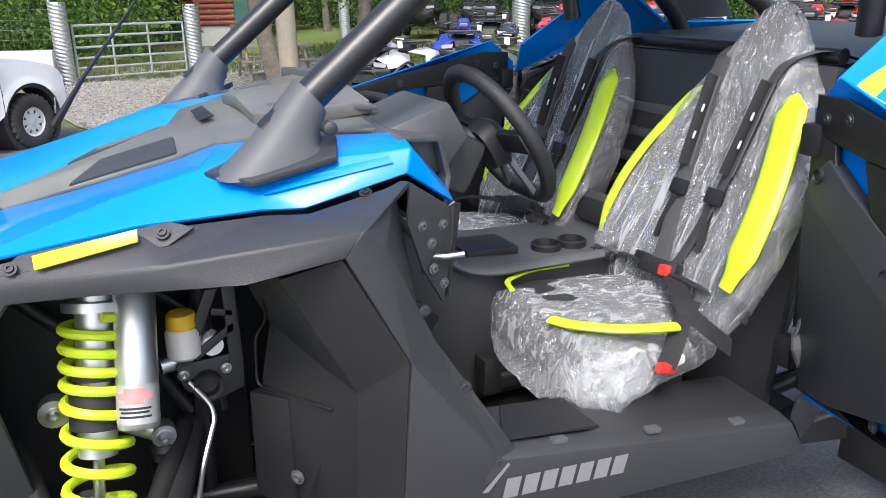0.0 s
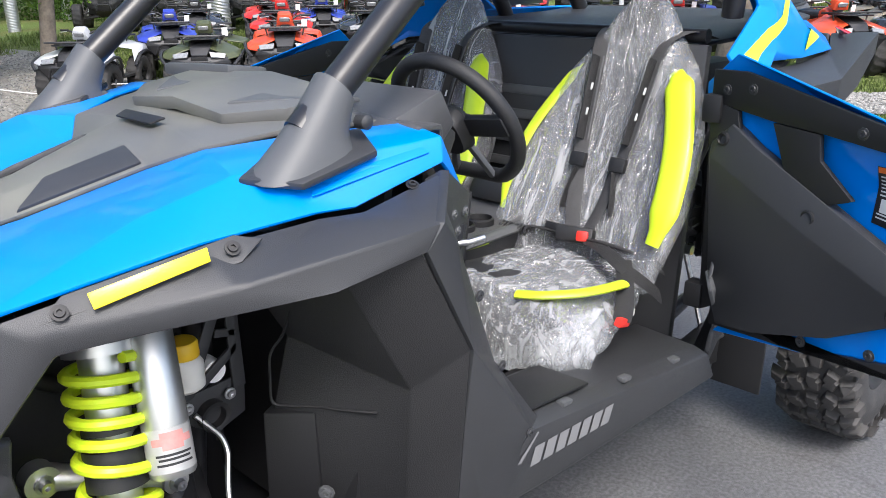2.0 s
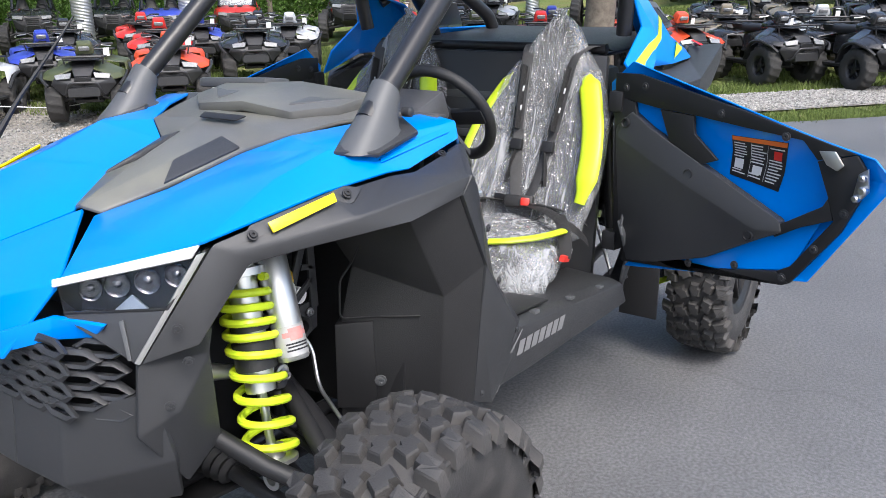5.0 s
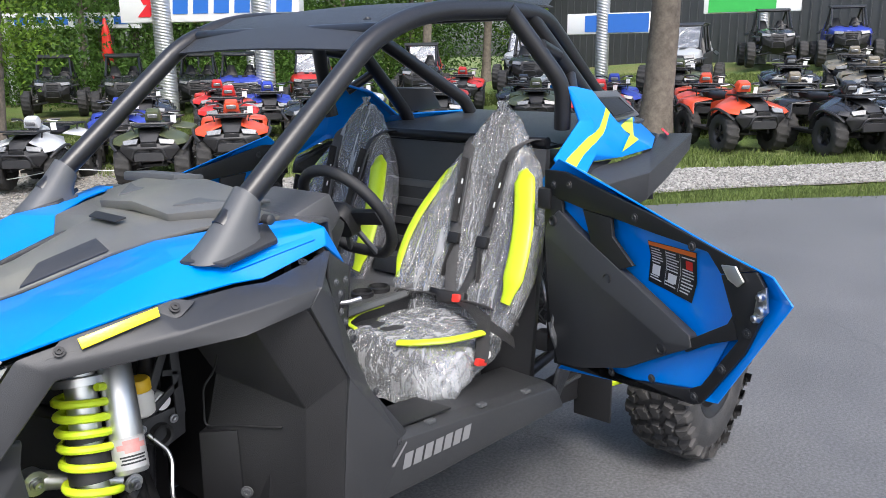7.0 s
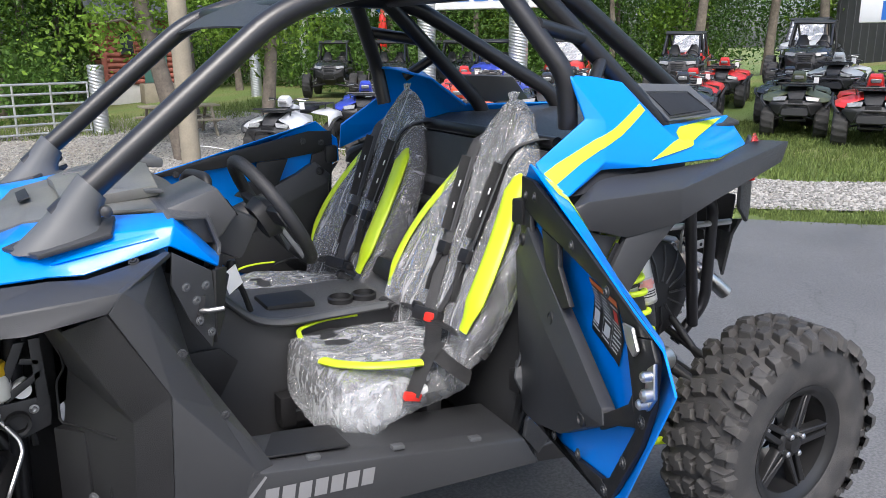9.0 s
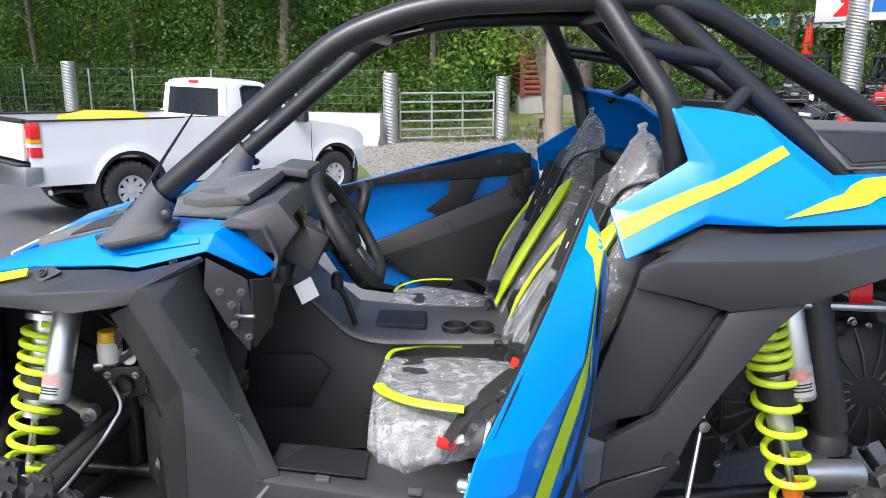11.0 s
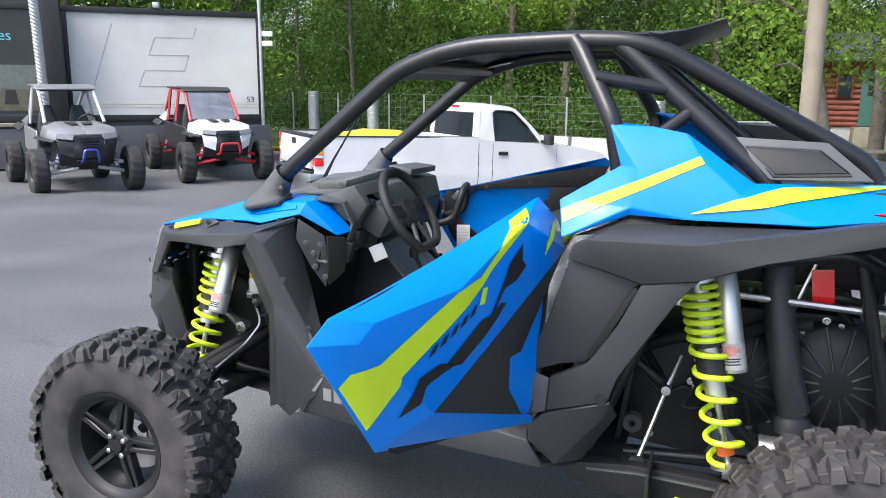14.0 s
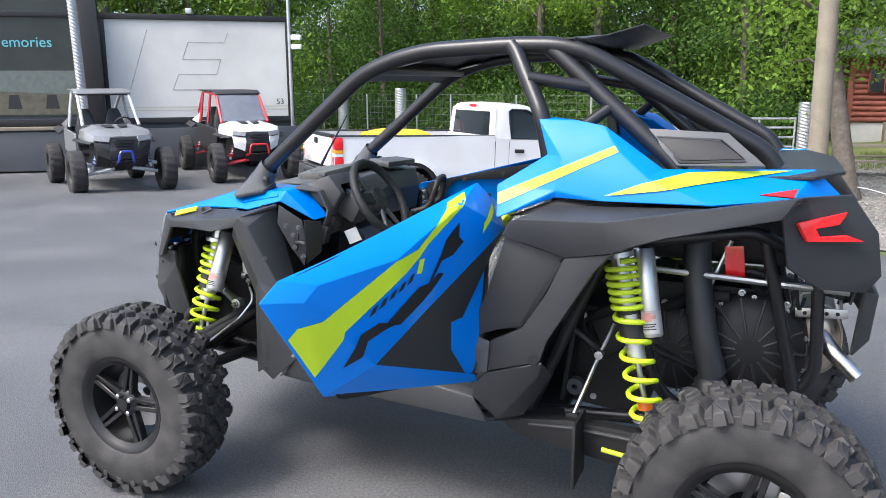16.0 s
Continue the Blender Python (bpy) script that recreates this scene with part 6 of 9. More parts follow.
    part("rear_knuckle", box((0.10, 0.08, 0.28), s((1.22, -0.63, 0.42)), (0, 0, 0), 0.02), DARK, buggy)

# dark sheets added behind the front shocks to hide the bright ground
pair("dark_bay_backing", sheet([(-1.40, -0.07, 0.44), (-0.86, -0.07, 0.44), (-0.86, -0.09, 1.10), (-1.36, -0.09, 1.08)], [(0, 1, 2, 3)], 0.01, 0.002), DARK)
pair("dark_bay_filler", sheet([(-1.42, 0.07, 0.43), (-0.70, 0.07, 0.43), (-0.72, -0.36, 0.45), (-0.86, -0.30, 0.45), (-1.36, -0.20, 0.45)], [(0, 1, 2, 3, 4)], 0.012, 0.003), DARK)
pair("arm_sleeve", lambda s: tube([s(p) for p in ((-1.00, -0.16, 0.66), (-1.06, -0.34, 0.61), (-1.13, -0.52, 0.555))], 0.035, 12, flat=0.8), DARK, "muddy black arm sleeve")
# brake-fluid bottle
part("fluid_bottle", lathe([(0.026, 0), (0.035, 0.008), (0.035, 0.055), (0.031, 0.064), (0.026, 0.068)], 24, "z", at=(-1.0, -0.225, 0.848)), mat("milky plastic", (0.68, 0.67, 0.62), 0.4, vary=0.05), buggy, "milky white brake-fluid bottle")
part("bottle_cap", lathe([(0.030, 0), (0.031, 0.004), (0.029, 0.026), (0.026, 0.030), (0.0001, 0.031)], 24, "z", at=(-1.0, -0.225, 0.915)), mat("yellow cap", (0.8, 0.5, 0.02), 0.45, vary=0.05), buggy, "yellow screw cap")
part("bottle_arm", tube([(-1.05, -0.22, 0.835), (-0.99, -0.21, 0.84)], 0.018, 12), ALU, buggy)
part("bottle_plug", lathe([(0.022, -0.02), (0.022, 0.02), (0.0001, 0.022)], 18, "y", at=(-0.945, -0.215, 0.865)), WHITE, buggy)

# engine bay
part("engine_block", box((0.52, 0.42, 0.42), (1.02, MID, 0.76), (0, 0, 0), 0.04), DARK, buggy)
# dark box and plate added to close the view to the pale ground
part("filler_box", box((0.34, 0.46, 0.44), (0.68, MID, 0.62), (0, 6, 0), 0.05), DARK, buggy, "dark filler box added ahead of the engine")
part("filler_plate", box((0.02, 0.70, 0.50), (0.54, MID, 0.64), (0, 8, 0), 0.006), DARK, buggy)
part("intake_hose", tube(rounded([(0.60, -0.16, 0.80), (0.72, -0.19, 0.86), (0.86, -0.18, 0.85), (0.98, -0.20, 0.93), (1.12, -0.22, 0.95)], 0.05, 4), 0.022, 10), WEB, buggy, "ribbed black intake hose")
part("lower_rail", tube([(0.46, -0.30, 0.44), (1.30, -0.26, 0.46)], 0.024, 10), TUBE, buggy)
part("wire_loom", tube(rounded([(0.58, -0.17, 0.70), (0.66, -0.19, 0.62), (0.74, -0.185, 0.68), (0.80, -0.19, 0.58)], 0.04, 4), 0.007, 6), DARK, buggy)
for bx, bz in ((0.57, 0.80), (0.62, 0.46), (0.80, 0.80), (0.82, 0.48), (0.70, 0.83)):
    part("filler_bolt", bolt((bx, MID - 0.235, bz), (0, -1, 0), 0.009, 0.008), STEEL, buggy)
for pa, pb in (((0.74, -0.568, 0.432), (0.825, -0.568, 0.421)),):
    pair("arm_insert", lambda s, pa=pa, pb=pb: tube([s(pa), s(pb)], 0.009, 10), LIME, "lime rod at the trailing arm")
for cx, cz, r, y in ((1.20, 0.76, 0.20, -0.22), (0.92, 0.72, 0.17, -0.20)):
    part("clutch_cover", lathe([(r, 0), (r, -0.03), (r * 0.93, -0.05), (r * 0.55, -0.075), (r * 0.2, -0.08), (0.0001, -0.08)], 36, "y", at=(cx, y + 0.05, cz)), DARK, buggy, "ribbed black clutch cover")
    for k in range(10):
        an = 0.3 + k * math.tau / 10
        part("cover_bolt", bolt((cx + 0.95 * r * math.cos(an), y + 0.012, cz + 0.95 * r * math.sin(an)), (0, -1, 0), 0.007, 0.01), STEEL, buggy)
    for k in range(14):
        a = k * math.tau / 14
        part("cover_rib", tube([(cx + r * 0.25 * math.cos(a), y - 0.03, cz + r * 0.25 * math.sin(a)), (cx + r * 0.6 * math.cos(a), y - 0.026, cz + r * 0.6 * math.sin(a)), (cx + r * 0.95 * math.cos(a), y + 0.002, cz + r * 0.95 * math.sin(a))], 0.005, 6), BLACK, buggy)
    for k in range(8):
        a = k * math.tau / 8 + 0.2
        part("cover_bolt", bolt((cx + r * 1.02 * math.cos(a), y + 0.03, cz + r * 1.02 * math.sin(a)), (0, -1, 0), 0.009, 0.02), STEEL, buggy)
part("air_duct", tube(rounded([(1.00, -0.22, 1.20), (1.00, -0.27, 1.05), (1.045, -0.30, 0.80), (1.082, -0.29, 0.67)], 0.1, 5), 0.050, 20, radii=None), BLACK, buggy, "fat black rubber air duct")
part("air_duct_end", lathe([(0.06, -0.02), (0.06, 0.02), (0.03, 0.06), (0.0001, 0.065)], 20, "z", at=(1.078, -0.28, 0.62)), BLACK, buggy)
part("air_box", box((0.62, 0.50, 0.20), (1.08, MID, 1.16), (0, 0, 0), 0.03), DARK, buggy)
part("bay_rail", tube([(0.80, -0.30, 1.05), (1.50, -0.30, 1.02)], 0.012, 8), ALU, buggy, "pale aluminium rail")
part("red_tag", box((0.065, 0.003, 0.115), (1.13, -0.272, 1.09), (0, -6, 0), 0.0005), LAMPRED, buggy, "red fabric tag")
part("oil_filter", lathe([(0.045, 0), (0.045, 0.16), (0.04, 0.17), (0.0001, 0.17)], 20, "x", at=(0.98, -0.36, 0.555)), ALU, buggy, "bare alloy canister")
rngp = random.Random(11)
for k in range(14):
    x0, z0 = rngp.uniform(0.75, 1.38), rngp.uniform(0.62, 1.05)
    part("hose", tube(rounded([(x0, -0.16, z0), (x0 + rngp.uniform(-0.12, 0.12), -0.24, z0 + rngp.uniform(-0.15, 0.15)), (x0 + rngp.uniform(-0.25, 0.25), -0.20, z0 + rngp.uniform(-0.2, 0.2))], 0.05, 4), rngp.choice((0.006, 0.009, 0.014)), 8), DARK if k % 4 else STEEL, buggy)
STAINED = mat("heat-stained steel", (0.52, 0.45, 0.37), 0.38, metal=0.8, vary=0.35, scale=9)
part("muffler", facing(lathe([(0.03, -0.165), (0.045, -0.16), (0.062, -0.14), (0.068, -0.11), (0.068, 0.30), (0.05, 0.33)], 32, "y"), pose(1.425, -0.02, 0.80) @ Matrix.Diagonal((1.15, 1, 1.85, 1))), STAINED, buggy, "heat-stained steel muffler")
part("muffler_seam", facing(tube([(0.069 * math.cos(a), -0.115, 0.069 * math.sin(a)) for a in np.linspace(0, math.tau, 32, endpoint=False)], 0.004, 6, closed=True), pose(1.425, -0.02, 0.80) @ Matrix.Diagonal((1.15, 1, 1.85, 1))), STAINED, buggy)
part("muffler_bracket", box((0.17, 0.008, 0.034), (1.425, -0.215, 0.918), (0, -3, 0), 0.003), ALU, buggy, "drilled alloy bracket")
for k in range(4):
    part("bracket_hole", lathe([(0.007, -0.001), (0.007, 0.001), (0.0001, 0.001)], 12, "y", at=(1.372 + 0.035 * k, -0.2205, 0.915 + 0.002 * k)), DARK, buggy)
part("muffler_hoop", tube(rounded([(1.35, -0.20, 0.90), (1.355, -0.20, 0.985), (1.48, -0.20, 0.985), (1.495, -0.20, 0.90)], 0.02, 3), 0.006, 8), ALU, buggy)
part("tail_pipe", tube(rounded([(1.425, -0.14, 0.83), (1.435, -0.20, 0.825), (1.475, -0.24, 0.785), (1.552, -0.265, 0.715)], 0.05, 5), 0.029, 22, caps=False), mat("tail pipe steel", (0.6, 0.57, 0.54), 0.3, metal=1.0, vary=0.15, scale=14), buggy, "bare steel tail pipe")
part("pipe_bore", tube([(1.53, -0.2605, 0.735), (1.535, -0.262, 0.73)], 0.026, 18), DARK, buggy)
part("rear_guard", plate([(1.50, -0.30, 0.98), (1.54, -0.28, 1.12), (1.54, 0.44, 1.12), (1.50, 0.46, 0.98)], [(0, 1, 2, 3)], 0.01, 0.004), DARK, buggy)
part("antenna_flag_pole", tube([(-0.86, -0.40, 1.285), (-0.865, -0.40, 1.30)], 0.006, 8), DARK, buggy)

# ---- other vehicles ----
TRUCKWHITE = mat("white truck paint", (0.74, 0.74, 0.735), 0.3, coat=0.5, vary=0.03, scale=2, dust=(0.5, 0.47, 0.42), dust_amount=0.25, dust_scale=1.5)
TINT = glass_material("tinted glass", (0.10, 0.12, 0.13), 0.02)
WINDOW = mat("dark window glass", (0.02, 0.025, 0.03), 0.06, vary=0.1, scale=1)
WHEELSILVER = mat("dull silver wheel", (0.55, 0.55, 0.55), 0.4, metal=0.2, vary=0.08)
CHROME = mat("dull chrome", (0.55, 0.55, 0.56), 0.3, metal=1.0, vary=0.05)
FARRUBBER = mat("dull tyre rubber", (0.028, 0.027, 0.026), 0.8, vary=0.3, scale=12)
PLASTIC = mat("dull black plastic", (0.022, 0.022, 0.024), 0.5, vary=0.2, scale=8)
LAMPGREY = mat("smoked lamp glass", (0.22, 0.225, 0.23), 0.12, coat=0.6, vary=0.3, scale=30)
VINYL = mat("black vinyl", (0.018, 0.018, 0.02), 0.45, vary=0.15, scale=8)


def simple_wheel(parent, at, r, w, side, spokes=6, rim_mat=None, lugs=18):
    root = new("wheel")
    root.parent = parent
    root.location = at
    bm, rings, sides = bmesh.new(), [], 4 * lugs
    for k, (rr, y, tread) in enumerate(((0.52, -0.42, 0), (0.62, -0.5, 0), (0.84, -0.49, 0), (0.91, -0.45, 1), (0.96, -0.34, 1), (0.965, -0.13, 2), (0.965, 0.13, 2), (0.96, 0.34, 3), (0.91, 0.45, 3), (0.84, 0.49, 0), (0.62, 0.5, 0), (0.52, 0.42, 0))):
        shift = {1: 0, 2: 1, 3: 2}.get(tread, 0)
        rings.append([bm.verts.new(((rr + (0.055 if tread and (q + shift) % 4 < 2 else 0.0)) * r * math.cos(q * math.tau / sides), y * w, (rr + (0.055 if tread and (q + shift) % 4 < 2 else 0.0)) * r * math.sin(q * math.tau / sides))) for q in range(sides)])
    for a, b in zip(rings, rings[1:] + rings[:1]):
        for q in range(sides):
            bm.faces.new((a[q], a[(q + 1) % sides], b[(q + 1) % sides], b[q]))
    bmesh.ops.recalc_face_normals(bm, faces=bm.faces)
    part("tyre", bm, FARRUBBER, root)
    part("rim", lathe([(r * k, h * w * side) for k, h in ((0.54, 0.42), (0.50, 0.36), (0.47, 0.30), (0.44, 0.05), (0.003, 0.02), (0.003, -0.02), (0.46, 0.0), (0.50, 0.28), (0.56, 0.36))], 24, "y", closed=True), PLASTIC, root)
    if rim_mat is WHEELSILVER:
        part("rim_ring", lathe([(r * 0.42, 0.30 * w * side), (r * 0.56, 0.43 * w * side), (r * 0.56, 0.38 * w * side), (r * 0.42, 0.24 * w * side)], 28, "y", closed=True), rim_mat, root)
    for k in range(spokes):
        own = box((r * (0.2 if rim_mat is WHEELSILVER else 0.13), w * 0.1, r * 0.44), (0, w * 0.28 * side, r * 0.25), (0, 0, 0), 0.006, segments=1)
        own.transform(Matrix.Rotation(k * math.tau / spokes, 4, "Y"))
        part("spoke", own, rim_mat or RIM, root)
    part("hub", lathe([(r * 0.17, 0.2 * w * side), (r * 0.17, 0.34 * w * side), (r * 0.08, 0.38 * w * side), (0.001, 0.38 * w * side)], 14, "y"), rim_mat or RIM, root)
    return root


def pickup():
    t = thing("pickup_truck", "white single-cab pickup truck with chrome bumpers, parked on asphalt", "pickup truck", pose(-3.49, 9.69, height(-3.49, 9.69) + 0.02, 0, 2.4, 46.4))
    W, HR, HF = 0.97, -1.69, 1.69

    def bulge(x, z):
        """Half width of the body at a place: tumblehome, belt crease, rounded ends and arch lips."""
        w = W - 0.05 * max(0.0, (z - 0.80)) ** 1.2 - 0.10 * max(0.0, 0.80 - z) ** 1.6 - (0.012 if z > 0.80 else 0.0)
        w -= 0.22 * max(0.0, x - 2.02) ** 1.5 + 0.10 * max(0.0, -2.75 - x)
        for hx in (HR, HF):
            d = math.hypot(x - hx, z - 0.40)
            w += 0.016 * math.exp(-((d - 0.50) / 0.05) ** 2)
        return w

    low = lambda x: max([0.44 if -1.1 < x < 1.2 else 0.50] + [0.40 + math.sqrt(0.49 ** 2 - (x - hx) ** 2) for hx in (HR, HF) if abs(x - hx) < 0.49])
    high = lambda x: float(np.interp(x, [-2.92, -0.26, -0.25, 1.0, 1.15, 1.6, 2.05, 2.22, 2.31], [1.275, 1.315, 1.26, 1.24, 1.235, 1.20, 1.12, 1.05, 0.95]))

    def skin(x0, x1, sg, cols):
        own = bmesh.new()
        xs = sorted(set(list(np.linspace(x0, x1, cols)) + [hx + d for hx in (HR, HF) for d in np.linspace(-0.489, 0.489, 15) if x0 < hx + d < x1]))
        grid = [[own.verts.new((x, sg * bulge(x, z), z)) for z in np.linspace(low(x), high(x), 12)] for x in xs]
        for a, b in zip(grid, grid[1:]):
            for k in range(11):
                own.faces.new((a[k], b[k], b[k + 1], a[k + 1]))
        bmesh.ops.recalc_face_normals(own, faces=own.faces)
        return own

    for sg in (-1, 1):
        for nm, x0, x1 in (("bed_side", -2.92, -0.262), ("cab_lower", -0.250, -0.006), ("door_skin", 0.004, 1.205), ("front_fender", 1.215, 2.31)):
            part(nm, skin(x0, x1, sg, 16), TRUCKWHITE, t, smooth=30)
        for a, b in ((-0.27, -0.24), (-0.012, 0.01), (1.199, 1.221)):
            part("panel_gap", box((b - a, 0.02, 0.76), ((a + b) / 2, sg * (W - 0.045), 0.84), (0, 0, 0), 0), PLASTIC, t)
        for hx in (HR, HF):
            part("arch_liner", lathe([(0.49, -0.22), (0.49, 0.16), (0.42, 0.16), (0.42, -0.22)], 24, "y", at=(hx, sg * 0.72, 0.42), closed=True), PLASTIC, t)
            simple_wheel(t, (hx, sg * 0.84, 0.375), 0.375, 0.25, sg, 8, WHEELSILVER, 26)
        # cab side with a window opening, pillars leaning in
        lean = lambda z: 0.915 - 0.20 * max(0.0, z - 1.24)
        outer = [(-0.262, 1.25), (-0.235, 1.55), (-0.19, 1.76), (-0.10, 1.815), (0.36, 1.80), (0.46, 1.765), (0.72, 1.54), (1.02, 1.25)]
        hole = [(0.045, 1.27), (0.035, 1.50), (0.03, 1.70), (0.08, 1.735), (0.36, 1.73), (0.43, 1.70), (0.64, 1.52), (0.86, 1.27)]
        o3 = [(x, sg * lean(z), z) for x, z in outer] + [(x, sg * lean(z), z) for x, z in hole]
        part("cab_side", plate(o3, [(i, (i + 1) % 8, 8 + (i + 1) % 8, 8 + i) for i in range(8)], 0.04, 0.010), TRUCKWHITE, t)
        part("side_window", plate([(x, sg * (lean(z) - 0.02), z) for x, z in hole], [tuple(range(8))], 0.006, 0), WINDOW, t, "side window reflecting the sky")
        part("window_seal", tube([(x, sg * (lean(z) + 0.002), z) for x, z in hole], 0.012, 6, closed=True), PLASTIC, t)
        part("door_handle", box((0.17, 0.03, 0.06), (0.185, sg * (bulge(0.185, 1.07) + 0.008), 1.07), (0, 0, 0), 0.012), PLASTIC, t, "black door handle")
        part("mirror", box((0.10, 0.20, 0.17), (0.96, sg * 1.06, 1.31), (0, 0, 0), 0.035), PLASTIC, t, "black door mirror")
        part("mirror_arm", box((0.06, 0.12, 0.05), (0.93, sg * 0.95, 1.27), (0, 0, 0), 0.01), PLASTIC, t)
        lamp = lambda z0, z1, dx: prism([(-2.925 + dx + 0.03 * (1.27 - z0), sg * 0.975, z0), (-2.80 + dx * 0 + 0.055 * (1.27 - z0), sg * 0.965, z0), (-2.80 + 0.055 * (1.27 - z1), sg * 0.955, z1), (-2.925 + dx + 0.03 * (1.27 - z1), sg * 0.965, z1)], (0, 0, 0), (0, -sg * 0.14, 0), 0.008)
        part("tail_lamp", lamp(1.07, 1.25, 0.0), LAMPRED, t, "red tail lamp")
        part("amber_lens", lamp(1.015, 1.068, -0.004), AMBER, t, "amber lens")
        part("reverse_lens", lamp(0.965, 1.013, -0.004), WHITE, t, "white reversing lens")
        part("tail_lamp", lamp(0.85, 0.963, 0.0), LAMPRED, t)
        part("headlamp", box((0.14, 0.34, 0.17), (2.25, sg * 0.66, 0.93), (0, 0, -sg * 18), 0.02), WHITE, t, "clear headlamp")
        part("marker", box((0.14, 0.02, 0.16), (2.20, sg * 0.895, 0.94), (0, 0, -sg * 12), 0.008), AMBER, t, "amber corner lamp")
        part("bed_rail", plate([(-2.92, sg * 0.955, 1.282), (-0.262, sg * 0.93, 1.322), (-0.262, sg * 0.82, 1.322), (-2.92, sg * 0.84, 1.282)], [(0, 1, 2, 3)], 0.02, 0.006), PLASTIC, t, "black bed rail cap")
        part("bed_inner", plate([(-2.90, sg * 0.85, 1.27), (-0.27, sg * 0.83, 1.31), (-0.27, sg * 0.83, 0.80), (-2.90, sg * 0.85, 0.80)], [(0, 1, 2, 3)], 0.02, 0), TRUCKWHITE, t)
        part("rocker", box((2.1, 0.08, 0.09), (0.05, sg * 0.86, 0.42), (0, 0, 0), 0.01), PLASTIC, t)
    part("tailgate", plate([(-2.925, -0.80, 1.275), (-2.925, 0.80, 1.275), (-2.945, 0.80, 1.10), (-2.945, -0.80, 1.10), (-2.94, 0.80, 0.80), (-2.94, -0.80, 0.80)], [(0, 1, 2, 3), (3, 2, 4, 5)], 0.06, 0.012), TRUCKWHITE, t)
    part("tailgate_cap", box((0.07, 1.62, 0.05), (-2.91, 0, 1.265), (0, 0, 0), 0.012), PLASTIC, t, "black tailgate cap")
    part("tailgate_handle", box((0.03, 0.14, 0.09), (-2.955, 0, 1.16), (0, 0, 0), 0.012), PLASTIC, t)
    part("tailgate_mark", box((0.008, 0.24, 0.035), (-2.955, 0.55, 0.90), (0, 0, 0), 0), PALE, t, "plain grey bar mark")
    part("tailgate_mark", box((0.008, 0.16, 0.045), (-2.955, -0.58, 0.90), (0, 0, 0), 0), PALE, t, "plain grey bar mark")
    part("bed_floor", box((2.62, 1.70, 0.04), (-1.59, 0, 0.80), (0, 0, 0), 0), PLASTIC, t)
    part("bed_front", box((0.05, 1.70, 0.50), (-0.29, 0, 1.05), (0, 0, 0), 0.01), TRUCKWHITE, t)
    part("rear_bumper", plate([(-2.99, -0.98, 0.74), (-3.06, -0.55, 0.74), (-3.06, 0.55, 0.74), (-2.99, 0.98, 0.74), (-3.0, -0.98, 0.52), (-3.07, -0.55, 0.50), (-3.07, 0.55, 0.50), (-3.0, 0.98, 0.52), (-2.80, -0.99, 0.74), (-2.80, 0.99, 0.74), (-2.80, -0.99, 0.56), (-2.80, 0.99, 0.56)],
         [(0, 1, 5, 4), (1, 2, 6, 5), (2, 3, 7, 6), (8, 0, 4, 10), (3, 9, 11, 7), (8, 9, 3, 2, 1, 0)], 0.015, 0.01), CHROME, t, "chrome rear step bumper")
    part("bumper_pad", box((0.20, 1.70, 0.02), (-2.93, 0, 0.755), (0, 0, 0), 0.004), PLASTIC, t)
    part("bumper_pad", box((0.02, 0.50, 0.14), (-3.075, 0, 0.62), (0, 0, 0), 0.004), PLASTIC, t)
    part("front_bumper", plate([(2.10, -0.95, 0.68), (2.34, -0.78, 0.68), (2.42, 0, 0.68), (2.34, 0.78, 0.68), (2.10, 0.95, 0.68), (2.08, -0.95, 0.45), (2.34, -0.78, 0.44), (2.43, 0, 0.43), (2.34, 0.78, 0.44), (2.08, 0.95, 0.45)], [(0, 1, 6, 5), (1, 2, 7, 6), (2, 3, 8, 7), (3, 4, 9, 8)], 0.03, 0.015), CHROME, t, "chrome front bumper")
    part("grille", box((0.06, 1.1, 0.28), (2.33, 0, 0.90), (0, 0, 0), 0.02), PLASTIC, t)
    hood = [(x, y * (0.90 - 0.10 * max(0.0, x - 1.6)), high(x) + 0.035 * (1 - y * y)) for x in (1.02, 1.4, 1.8, 2.10, 2.28) for y in (-1, -0.6, 0, 0.6, 1)]
    part("bonnet", plate(hood, [(r * 5 + c, r * 5 + c + 1, r * 5 + c + 6, r * 5 + c + 5) for r in range(4) for c in range(4)], 0.02, 0), TRUCKWHITE, t)
    roof_pts = [(x, y * (0.80 + 0.02 * (abs(y) < 0.9)), z + 0.03 * (1 - y * y)) for x, z in ((-0.24, 1.70), (-0.17, 1.79), (-0.05, 1.815), (0.30, 1.81), (0.44, 1.775), (0.50, 1.73)) for y in (-1, -0.7, 0, 0.7, 1)]
    part("roof", plate(roof_pts, [(r * 5 + c, r * 5 + c + 1, r * 5 + c + 6, r * 5 + c + 5) for r in range(5) for c in range(4)], 0.03, 0), TRUCKWHITE, t)
    part("cab_back", plate([(-0.265, -0.91, 1.22), (-0.265, 0.91, 1.22), (-0.225, 0.83, 1.75), (-0.225, -0.83, 1.75), (-0.262, -0.70, 1.30), (-0.262, 0.70, 1.30), (-0.235, 0.66, 1.68), (-0.235, -0.66, 1.68)], [(0, 1, 5, 4), (1, 2, 6, 5), (2, 3, 7, 6), (3, 0, 4, 7)], 0.03, 0.008), TRUCKWHITE, t)
    part("rear_window", plate([(-0.258, -0.71, 1.29), (-0.258, 0.71, 1.29), (-0.231, 0.67, 1.69), (-0.231, -0.67, 1.69)], [(0, 1, 2, 3)], 0.008, 0), WINDOW, t, "dark rear window")
